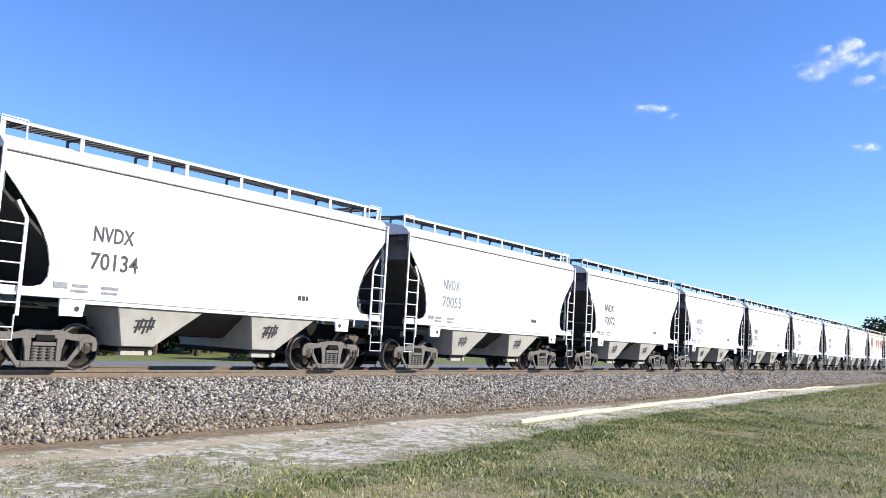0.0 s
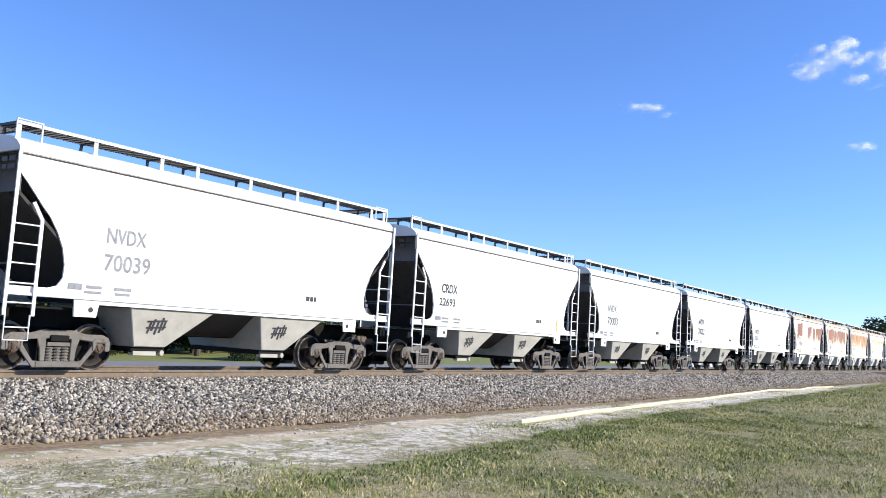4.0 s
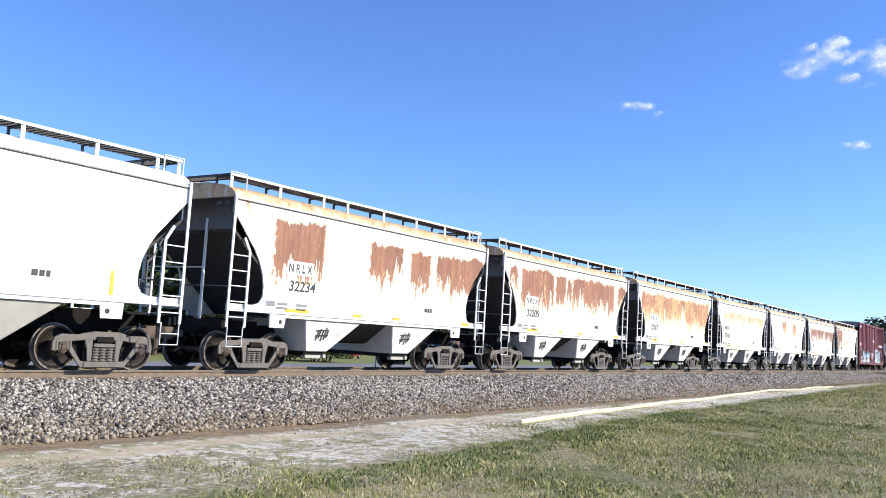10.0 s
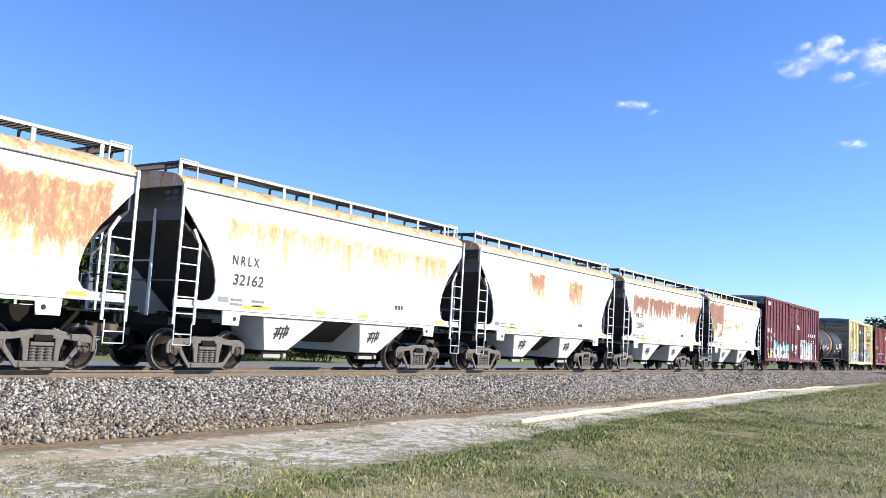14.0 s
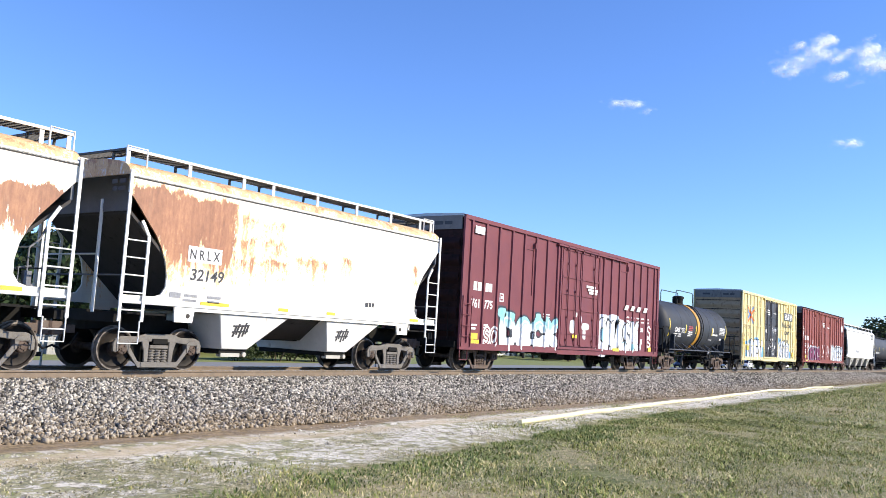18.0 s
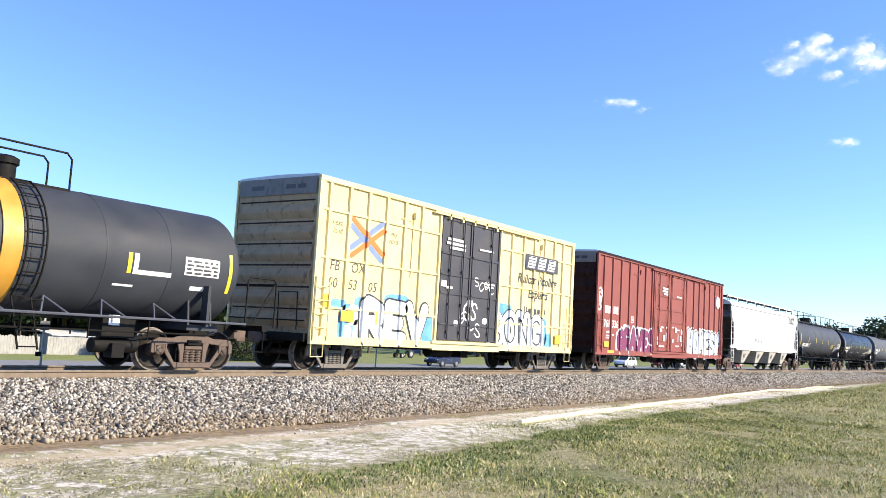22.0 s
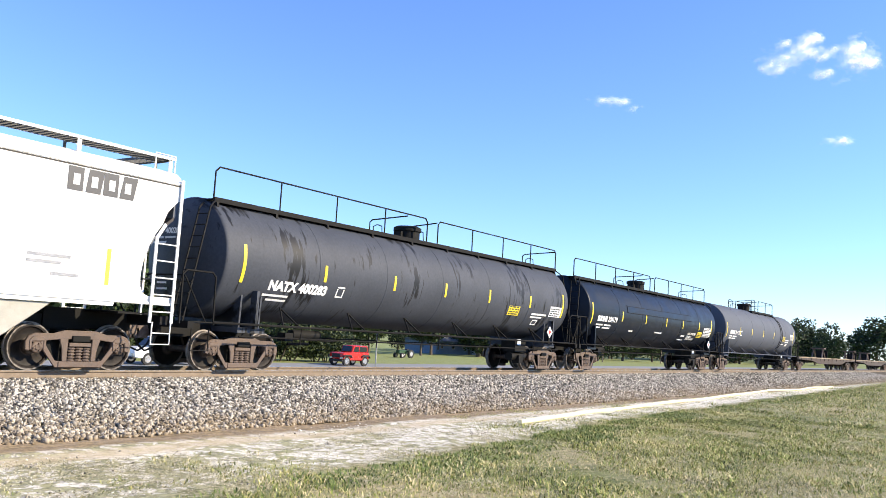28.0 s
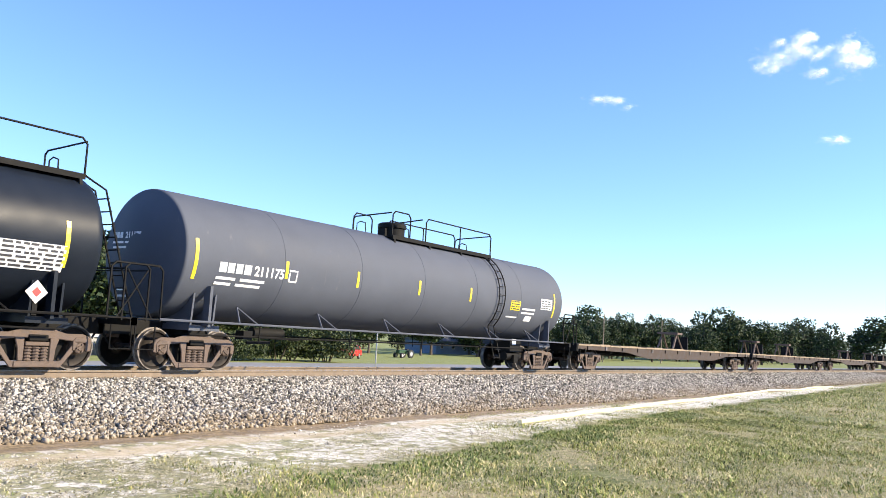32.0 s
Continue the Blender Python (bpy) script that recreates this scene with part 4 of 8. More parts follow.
        if end_ladder:
            q = Shape()
            low, high = (fx(-0.12), -1.3, 1.15), (fx(0.62), -1.05, zc + R * 0.78)
            rise = [Vector(low).lerp(Vector(high), k / 10) for k in range(11)]
            for y in (0.0, 0.4):
                q.path([tuple(rise[0] + Vector((0, y, 0))), tuple(rise[10] + Vector((0, y, 0))), (fx(1.0), -0.8 + y, zc + R - 0.06)], 0.024)
            for k in range(10):
                q.tube(rise[k] + Vector((0, 0, 0.1)), rise[k] + Vector((0, 0.4, 0.1)), 0.016, 6)
            part("end_ladder", q, UNDER, car)
    for s in (-1, 1):
        q = Shape()
        q.tube((0.6, s * 1.5, 1.16), (L - 0.6, s * 1.5, 1.16), 0.03, 6)
        part("side_handrail", q, UNDER if not legs else TANK_GREY, car)
        q = Shape()
        n = 6
        for k in range(n):
            x = trucks[0] + 1.2 + (trucks[1] - trucks[0] - 2.4) * k / (n - 1)
            za = -math.sqrt(max(R * R - 1.0, 0.01)) + zc
            q.tube((x - 0.3, s * 1.5, 1.16), (x, s * 1.02, za), 0.025, 6).tube((x + 0.3, s * 1.5, 1.16), (x, s * 1.02, za), 0.025, 6)
        part("rail_bracket", q, UNDER if not legs else TANK_GREY, car)["kind"] = "stuff"
        q = Shape()
        q.tube((1.5, s * 1.42, 0.86), (L - 1.5, s * 1.42, 0.86), 0.02, 6)
        for k in range(5):
            x = trucks[0] + 1.6 + (trucks[1] - trucks[0] - 3.2) * k / 4
            q.tube((x, s * 1.45, 0.7), (x, s * 1.48, 1.16), 0.018, 6)
        part("lower_rail", q, UNDER, car)
    d = Shape()
    d.turned([(zc + R - 0.12, dome_r), (zc + R + 0.3, dome_r), (zc + R + 0.3, dome_r + 0.05), (zc + R + 0.42, dome_r + 0.05), (zc + R + 0.47, dome_r - 0.04), (zc + R + 0.49, 0.1)], (dome, 0, 0), 20, "z")
    d.box(dome - 0.55, dome - 0.45, -0.15, 0.15, zc + R - 0.05, zc + R + 0.25)
    part("dome", d, UNDER, car, "black valve housing on the tank top")
    if len(rails) > 1:
        z = zc + R
        for x, y0, y1 in ((dome - 1.05, 0.78, -0.78), (dome + 0.6, 0.3, -0.78), (rails[1][1], 0.78, -0.78)):
            hoop = Shape().path([(x, y0, z - 0.2), (x, y0, z + 0.5), (x, y0 - 0.1, z + 0.58), (x, y1, z + 0.66)], 0.022)
            hoop.path([(x + 0.02, y0 - 0.15, z - 0.15), (x + 0.02, y0 - 0.15, z + 0.36), (x + 0.02, y0 - 0.3, z + 0.42), (x + 0.02, y0 - 0.5, z + 0.36), (x + 0.02, y0 - 0.55, z - 0.1)], 0.018)
            part("dome_rail", hoop, UNDER, car)
    pf = Shape()
    for x0, x1 in rails:
        for y in rail_ys:
            za, zb = zc + R - 0.08, zc + R + 0.72
            n = max(1, int(round((x1 - x0) / 2.05)))
            pts = [(x0, y, za), (x0, y, zb - 0.12), (x0 + 0.12, y, zb), (x1 - 0.12, y, zb), (x1, y, zb - 0.12), (x1, y, za)]
            pf.path(pts, 0.024)
            for k in range(1, n):
                x = x0 + (x1 - x0) * k / n
                pf.tube((x, y, za), (x, y, zb), 0.022, 6)
    part("top_railing", pf, UNDER, car)
    x0, x1 = min(r[0] for r in rails), max(r[1] for r in rails)
    for y in rail_ys:
        way = 1 if y > 0 else -1
        ya, yb = sorted((y + way * 0.03, y - way * 0.42))
        z = zc + R - 0.1
        wk = Shape().box(x0, x1, ya, yb, z, z + 0.03).box(x0, x1, *sorted((y + way * 0.03, y + way * 0.05)), z - 0.06, z + 0.06)
        walk_ob = part("top_walkway", wk, UNDER, car)
        n = max(2, int((x1 - x0) / 1.95))
        for k in range(n + 1):
            x = x0 + 0.1 + (x1 - x0 - 0.2) * k / n
            za = zc + math.sqrt(max(R * R - (abs(y) + 0.1) ** 2, 0.01)) - 0.12
            br = Shape().prism([(y + way * 0.04, z), (y - way * 0.25, z), (y + way * 0.1, za)], x - 0.035, x + 0.035, "x")
            part("walkway_bracket", br, UNDER, walk_ob)
    if ladder_x:
        q = Shape()
        for x in (ladder_x - 0.2, ladder_x + 0.2):
            q.path([(x, -math.cos(a) * (R + 0.08), zc + math.sin(a) * (R + 0.08)) for a in [-0.75 + 1.9 * k / 10 for k in range(11)]] , 0.022)
            q.tube((x, -1.5, 0.45), (x, -math.cos(-0.75) * (R + 0.08), zc + math.sin(-0.75) * (R + 0.08)), 0.022, 6)
        for k in range(11):
            a = -0.75 + 1.9 * k / 10
            q.tube((ladder_x - 0.2, -math.cos(a) * (R + 0.08), zc + math.sin(a) * (R + 0.08)), (ladder_x + 0.2, -math.cos(a) * (R + 0.08), zc + math.sin(a) * (R + 0.08)), 0.014, 6)
        for k in range(4):
            q.tube((ladder_x - 0.2, -1.5, 0.5 + 0.3 * k), (ladder_x + 0.2, -1.5, 0.5 + 0.3 * k), 0.014, 6)
        part("side_ladder", q, UNDER, car)
    for x in strip_zs:
        big = x in (strip_zs[0], strip_zs[-1])
        bars("reflective_strip", car, REFLECT, [(x - 0.05, zc - (0.6 if big else 0.34), 0.1, 0.95 if big else 0.45)], 0, (zc, R))
    x = trucks[0] + 2.5
    part("air_reservoir", Shape().tube((x, -0.2, 0.95), (x + 1.1, -0.2, 0.95), 0.15, 12), UNDER, car)
    rig = Shape().box(x - 0.9, x - 0.6, -0.9, -0.6, 0.78, 1.0).tube((x - 0.8, -0.7, 0.85), (x + 1.4, -0.6, 0.82), 0.03, 6).tube((x - 0.6, -0.7, 0.7), (x + 0.2, -0.7, 0.72), 0.04, 6)
    part("brake_rigging", rig, UNDER, car)
    x = trucks[1] - 2.1
    gear = Shape().box(x - 0.45, x + 0.35, -1.2, -0.7, 0.72, 1.12).tube((x - 0.55, -1.0, 0.55), (x + 0.5, -1.0, 0.55), 0.16, 12).box(x - 0.2, x + 0.1, -1.25, -0.95, 0.3, 0.6)
    gear.tube((x - 0.4, -1.05, 0.6), (x + 0.9, -0.9, 0.75), 0.035, 6)
    part("valve_gear", gear, UNDER, car)
    part("tag_plate", Shape().box(x - 0.32, x - 0.06, -1.225, -1.205, 0.98, 1.2), LETTER_WHITE, car)
    for x in trucks:
        add_truck(car, x, steel)
    return car


def flat_car(name, label, length, hitches, steel=TRUCK_RUST):
    """A long low flat car: deck of planks on a deep fish-bellied frame, side stake pockets, trailer hitches, trucks."""
    L = length
    car = thing(name, label, "freight car", "cars of the passing train")
    for k in range(24):
        x0 = L * k / 24
        part("deck_plank", Shape().box(x0 + 0.01, x0 + L / 24 - 0.01, -1.44, 1.44, 1.1, 1.16 + 0.015 * (k % 3)), DECK_WOOD, car)
    for s in (-1, 1):
        y0, y1 = sorted((s * 1.35, s * 1.42))
        sd = Shape().prism([(0, 1.095), (L, 1.095), (L, 0.95), (L * 0.8, 0.88), (L * 0.7, 0.62), (L * 0.3, 0.62), (L * 0.2, 0.88), (0, 0.95)], y0, y1)
        side = part("side_sill", sd, SILL_RUST, car)
        for k in range(14):
            x = L * (k + 0.5) / 14
            part("stake_pocket", Shape().box(x - 0.06, x + 0.06, *sorted((s * 1.42, s * 1.47)), 0.93, 1.09), TRUCK if k % 3 == 1 else SILL_RUST, side)
    f = Shape().box(0.2, L - 0.2, -0.4, 0.4, 0.7, 1.1)
    for k in range(10):
        x = 1 + (L - 2) * k / 9
        f.box(x - 0.06, x + 0.06, -1.3, 1.3, 0.8, 1.08)
    part("underframe", f, UNDER, car)
    for x in hitches:
        h = Shape()
        for s in (-1, 1):
            h.path([(x - 0.7, s * 0.45, 1.16), (x, s * 0.4, 2.05)], 0.06)
            h.path([(x + 0.9, s * 0.45, 1.16), (x, s * 0.4, 2.05)], 0.05)
        h.box(x - 0.4, x + 0.4, -0.6, 0.6, 2.0, 2.12)
        part("trailer_hitch", h, TRUCK_RUST, car)
        part("hitch_post", Shape().box(x + 1.6, x + 1.72, -0.5, 0.5, 1.16, 1.9), UNDER, car)
    for i in (0, 1):
        fx = (lambda x: x) if i == 0 else (lambda x: L - x)
        e = Shape().box(min(fx(-0.1), fx(0.1)), max(fx(-0.1), fx(0.1)), -1.4, 1.4, 0.85, 1.18)
        part("end_sill", e, UNDER, car)
        st = Shape().path([(fx(0.1), -1.46, 1.0), (fx(0.1), -1.46, 0.5), (fx(0.6), -1.46, 0.5), (fx(0.6), -1.46, 1.0)], 0.02)
        st.path([(fx(0.02), -1.3, 1.16), (fx(0.02), -1.3, 2.0), (fx(0.02), -0.7, 2.0), (fx(0.02), -0.7, 1.16)], 0.025)
        part("end_step", st, UNDER, car)
        add_coupler(car, fx(-0.05), -1 if i == 0 else 1)
    for x in (2.0, L - 2.0):
        add_truck(car, x, steel)
    return car


# ---- the train ----
# where the train is: metres run at each second, zero at 16 s
RUN = [-154.09, -144.88, -135.45, -125.97, -116.44, -106.77, -96.9, -87.4, -77.72, -68.12, -58.37, -48.07, -38.02, -28.31, -18.69, -8.66, 1.15,
       11.35, 20.66, 30.97, 40.75, 51.24, 61.2, 71.35, 81.31, 91.08, 101.51, 111.67, 122.07, 132.31, 142.52, 153.26, 163.58]
TRAIN = []               # (car, its place along the train)


def coupled(car, s):
    car.matrix_basis = pose(s - RUN[0], TRACK_Y, 0)
    TRAIN.append((car, s))
    return car


CLEAN_PAINT = rusted_paint("clean_white_side_paint", (0.8, 0.8, 0.78), [], 0.5, 0.12)
HOP_L, HOP_PITCH, HOP_0 = 11.5, 12.68, -146.0
HOP_SHIFT = {0: 0.08, 2: 0.06, 6: -0.05, 7: -0.17, 10: 0.08, 11: 0.12, 13: 0.06, 14: 0.05}
hopper = hopper_car("covered_hopper_car", "white two-bay covered hopper car on rails", HOP_L, 2, (1.52, 10.08), CLEAN_PAINT, cut=1.0)
coupled(hopper, HOP_0 - HOP_PITCH)
HOPPERS = {}
RUSTED_ROOF = rusted_paint("rusted_white_roof_paint", (0.76, 0.74, 0.7), [(-0.5, 12.0, 4.0, 6.0)], 0.15, 0.5, 0.3)
RUSTY = {
    8: ([(1.4, 3.25, 2.5, 3.88), (5.2, 6.75, 2.7, 3.72), (7.15, 8.2, 2.75, 3.68), (8.55, 11.45, 2.75, 3.75), (0.18, 0.5, 3.9, 4.16)], 0.8),
    9: ([(0.5, 1.1, 3.15, 3.8), (1.4, 4.05, 2.55, 3.88), (4.2, 5.1, 2.75, 3.82), (5.2, 5.65, 2.95, 3.72), (5.7, 10.0, 2.75, 3.88), (10.4, 11.3, 3.1, 3.78)], 0.75),
    10: ([(0.5, 11.0, 2.75, 3.86), (1.5, 6.2, 2.6, 3.88), (7.0, 10.6, 2.5, 3.8)], 0.6),
    11: ([(1.4, 10.6, 3.2, 3.64)], 0.4),
    12: ([(3.6, 4.9, 2.9, 3.75), (7.0, 8.3, 2.8, 3.7)], 0.6),
    13: ([(1.2, 3.15, 2.85, 3.6), (3.25, 6.85, 2.85, 3.6), (7.1, 8.8, 2.9, 3.58), (8.9, 11.4, 2.85, 3.56)], 0.85),
    14: ([(0.05, 3.05, 2.45, 4.05), (1.2, 3.05, 2.3, 3.98), (3.1, 4.6, 3.5, 3.74), (3.05, 4.7, 3.0, 3.26), (3.0, 4.8, 2.55, 2.78), (5.1, 6.3, 2.7, 2.95), (6.9, 7.3, 2.85, 3.1), (10.2, 10.4, 2.9, 3.2)], 0.55),
}
LABELS = {8: "white covered hopper car with three rusted side patches", 9: "white covered hopper car with long rusted side patches",
          10: "white covered hopper car with sides largely rusted orange", 11: "white covered hopper car with faint ochre stains",
          12: "white covered hopper car with two small rust patches", 13: "white covered hopper car with a rusted upper band",
          14: "white covered hopper car with rust-brown end and blotches"}
for k in range(15):
    c = copy_thing(hopper, pose(0, 0, 0))
    coupled(c, HOP_0 + HOP_PITCH * k + HOP_SHIFT.get(k, 0.0))
    HOPPERS[k] = c
    if k in RUSTY:
        paint = rusted_paint("rusted_white_side_paint", (0.79, 0.765, 0.69), RUSTY[k][0], RUSTY[k][1], 0.3, {9: 0.1, 10: 0.5, 11: 0.9, 12: 0.45, 14: 0.1}.get(k, 0.0))
        c["label"] = LABELS[k]
        for o in c.children:
            if o.name.split(".")[0] == "hopper_bay":
                o.data = o.data.copy()
                o.data.materials[0] = BAY_WHITE
            if o.name.split(".")[0] in ("side_sheet", "roof"):
                o.data = o.data.copy()
                o.data.materials[0] = RUSTED_ROOF if o.name.startswith("roof") else paint

# lettering of the hopper cars
NEAR = -1.606
MARKS = {0: ("NVDX", "70134"), 1: ("NVDX", "70055"), 2: ("NVDX", "70072"), 3: ("NVDX", "70039"), 4: ("CRDX", "22693"), 5: ("NVDX", "70003"), 6: ("NVDX", "70002"),
         7: ("CRDX", "22307"), 8: ("NRLX", "32234"), 9: ("NRLX", "32205"), 10: ("NRLX", "32067"), 11: ("NRLX", "32162"), 13: ("NRLX", "32054"), 14: ("NRLX", "32149")}
for k, (code, number) in MARKS.items():
    c = HOPPERS[k]
    kind = code[:2]
    left = {8: 1.96, 10: 1.84, 14: 1.72, 13: 1.55, 9: 1.84}.get(k, {"NV": 2.02, "CR": 1.54, "NR": 1.6}[kind])
    up, tall, span = {"NV": (2.67, 0.31, 0.95), "CR": (2.56, 0.28, 0.9), "NR": (2.57, 0.22, 0.86)}[kind]
    base, high, reach = {"NV": (2.1, 0.34, 1.12), "CR": (2.14, 0.24, 0.92), "NR": (2.09, 0.26, 0.98)}[kind]
    faded = k in (1, 3, 5)
    if k in (8, 9, 10, 14):
        bars("lettering_panel", c, LETTER_WHITE, [(left - 0.06, up - 0.07, span + 0.12, tall + 0.14)], NEAR + 0.003)
    write("reporting_mark", " ".join(code) if kind == "NR" else code, c, left, up, NEAR - 0.003, tall, LETTER_FADED if faded else LETTER_DARK, bold=0.006, span=span)
    write("car_number", number, c, left - (0.1 if kind == "CR" else -0.05 if kind == "NR" else 0.02), base, NEAR, high, LETTER_FADED if k in (1, 3) else LETTER_DARK, bold=0.006, slant=0.12 if kind == "NR" else 0.0, span=reach)
for k, c in HOPPERS.items():
    bars("small_lettering", c, LETTER_FADED, [(1.25, 1.66, 0.3, 0.12), (1.65, 1.7, 0.35, 0.06), (1.62, 1.6, 0.38, 0.05), (2.3, 1.7, 0.4, 0.06), (2.32, 1.6, 0.35, 0.05)], NEAR)
    bars("stencil_mark", c, LETTER_DARK, [(8.0, 1.86, 0.12, 0.12), (8.16, 1.86, 0.1, 0.12), (8.3, 1.86, 0.08, 0.12)], NEAR)
    if k > 3:
        for x, w in ((1.7 + 0.03 * k, 0.85), (4.6, 0.34), (6.4, 0.34), (10.15, 0.42)) if k > 7 else ():
            bars("reflective_strip", c, PATCH_YELLOW, [(x, 1.54, w, 0.08)], NEAR)
        if k <= 7:
            bars("reflective_strip", c, REFLECT, [(9.7, 1.6, 0.08, 0.5)], NEAR)


# the boxcars
MAROON_RIBS = [0.5 + 0.92 * k for k in range(8)] + [11.42 + 0.88 * k for k in range(8)]
YELLOW_RIBS = [0.45, 1.28, 2.12, 2.96, 3.85, 4.73, 10.39, 11.27, 12.1, 12.94, 13.74, 14.5]
RED_RIBS = [0.75, 1.7, 2.7, 3.7, 4.75, 5.7, 6.6, 13.0, 13.95, 14.9, 15.85, 16.85, 17.8]
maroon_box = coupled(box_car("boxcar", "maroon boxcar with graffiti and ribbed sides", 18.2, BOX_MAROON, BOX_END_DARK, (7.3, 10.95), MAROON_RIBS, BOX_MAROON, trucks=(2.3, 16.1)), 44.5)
small_tank = coupled(tank_car("tank_car", "short black tank car with an orange band", 12.2, 1.38, 2.45, TANK_DULL, (1.5, 10.45), 6.05, [(4.4, 7.3)], rail_ys=(-0.45, 0.45), head_at=0.2, dome_r=0.28, bands=(5.7,), ladder_x=6.15, strip_zs=(1.0, 3.6, 5.3, 8.3, 11.1)), 64.15)
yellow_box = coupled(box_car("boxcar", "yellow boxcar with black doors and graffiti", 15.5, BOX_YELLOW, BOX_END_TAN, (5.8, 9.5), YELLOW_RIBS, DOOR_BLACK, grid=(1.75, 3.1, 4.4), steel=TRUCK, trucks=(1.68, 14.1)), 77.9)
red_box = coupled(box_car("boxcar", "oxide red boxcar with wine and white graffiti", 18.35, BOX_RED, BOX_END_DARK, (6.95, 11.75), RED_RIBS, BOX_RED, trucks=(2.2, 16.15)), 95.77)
long_hopper = coupled(hopper_car("covered_hopper_car", "long white four-bay covered hopper car", 18.3, 4, (1.64, 16.55), CLEAN_PAINT, cut=0.75, steel=TRUCK_RUST, board_posts=9), 116.0)
tank_a = coupled(tank_car("tank_car", "streaked black tank car with yellow strips and top railings", 20.0, 1.5, 2.76, TANK_STREAKED, (2.0, 17.95), 9.85, [(0.9, 9.87), (10.49, 19.15)], rail_ys=(-0.8,), strip_zs=(1.44, 4.37, 7.45, 10.17, 12.93, 15.91, 18.65), end_ladder=True, legs=False, head_at=0.5, head_form=(0.48, 0), flat_head=True), 135.0)
tank_b = coupled(tank_car("tank_car", "glossy black tank car with top railings", 19.5, 1.5, 2.66, TANK_BLACK, (1.55, 17.7), 9.55, [(0.5, 9.55), (10.2, 18.5)], rail_ys=(-0.8,), strip_zs=(1.13, 4.47, 7.42, 10.3, 12.88, 15.62, 17.85), end_ladder=True, legs=False, head_at=0.48, head_form=(0.48, 0), flat_head=True), 155.43)
tank_c = coupled(tank_car("tank_car", "weathered grey tank car with side ladder", 20.9, 1.53, 2.72, TANK_GREY, (2.02, 19.05), 10.5, [(9.5, 10.43), (11.3, 15.4)], ladder_x=15.1, head_at=0.88, head_form=(0.34, 0), flat_head=True, strip_zs=(1.44, 4.35, 7.18, 10.16, 13.13, 19.3)), 175.02)
for n, s in enumerate((196.9, 224.4, 251.9, 279.4, 306.9)):
    coupled(flat_car("flat_car", "rusty empty flat car with trailer hitches", 26.6, (14.5, 4.5) if n % 2 else (15.0,)), s)

# writing and sprayed lettering on the boxcars
FACE = -1.6365
c = maroon_box
for x, w in ((0.78, 0.22), (1.05, 0.24), (1.52, 0.24), (1.8, 0.2)):
    bars("name_block", c, LETTER_WHITE, [(x, 2.78, w, 0.3)], FACE + 0.062)
write("car_number", "761", c, 0.68, 2.2, FACE + 0.06, 0.28, LETTER_WHITE, bold=0.012)
write("car_number", "775", c, 1.5, 2.2, FACE + 0.06, 0.28, LETTER_WHITE, bold=0.012)
bars("small_lettering", c, LETTER_WHITE, [(0.72, 1.56, 0.4, 0.07), (0.72, 1.44, 0.32, 0.07), (1.5, 1.58, 0.35, 0.07), (1.5, 1.5, 0.2, 0.05)], FACE + 0.062)
bars("reflective_strip", c, PATCH_YELLOW, [(0.6, 1.12, 0.5, 0.2)], FACE)
bars("reflective_strip", c, REFLECT, [(0.7, 0.97, 0.5, 0.13)], FACE)
bars("data_plate", c, LETTER_WHITE, [(0.62, 4.72, 0.62, 0.26)], FACE)
bars("stencil_frame", c, LETTER_WHITE, [(2.55, 2.5, 0.28, 0.04), (2.55, 2.76, 0.28, 0.04), (2.55, 2.545, 0.04, 0.21), (2.79, 2.545, 0.04, 0.21), (2.63, 2.6, 0.12, 0.1)], FACE + 0.062)
bars("door_lettering", c, LETTER_WHITE, [(9.6, 3.55, 0.9, 0.1), (9.75, 3.42, 1.0, 0.1), (9.9, 3.3, 0.8, 0.1)], FACE - 0.001)
for x in (13.75, 14.5, 15.25, 16.1):
    s = Shape().prism([(x, 2.85), (x + 0.42, 2.85), (x + 0.6, 3.08), (x + 0.2, 3.08)], FACE - 0.002, FACE + 0.002)
    part("slogan_block", s, LETTER_WHITE, c)
bars("small_lettering", c, LETTER_WHITE, [(5.9, 2.2, 0.55, 0.05), (5.9, 2.1, 0.55, 0.05), (15.8, 1.9, 0.5, 0.2), (15.9, 1.3, 0.3, 0.25)], FACE + 0.062)
sprayed("graffiti_patch", c, SPRAY_BLACK, [(2.75, 2.12, 0.75, 0.5), (3.3, 2.0, 0.9, 0.5), (5.5, 2.05, 0.6, 0.5), (6.35, 1.9, 0.5, 0.4)], MAROON_RIBS, 0)
sprayed("graffiti_patch", c, SPRAY_TEAL, [(2.75, 2.12, 0.6, 0.34), (3.3, 2.0, 0.76, 0.34), (5.5, 2.05, 0.46, 0.36), (6.35, 1.9, 0.38, 0.26)], MAROON_RIBS, 9)
brushed("graffiti_letter", c, "DeCK", (2.7, 7.2, 0.98, 1.85), MAROON_RIBS, [(SPRAY_BLACK, 0.62, 1), (FADE_TEAL, 0.48, 4)], "teal and white fat sprayed letter with black outline", 0.06, 3)
brushed("graffiti_highlight", c, "DeCK", (2.76, 7.26, 1.04, 1.9), MAROON_RIBS, [(SPRAY_WHITE, 0.08, 8)], "", 0.06, 3)
sprayed("graffiti_patch", c, SPRAY_BLACK, [(3.4, 1.4, 0.3, 0.34), (5.05, 1.38, 0.3, 0.3)], MAROON_RIBS, 9)
brushed("graffiti_tag", c, "SO", (1.55, 2.45, 0.95, 1.5), MAROON_RIBS, [(SPRAY_WHITE, 0.2, 2), (BOX_MAROON, 0.05, 4)], "", 0.08, 5)
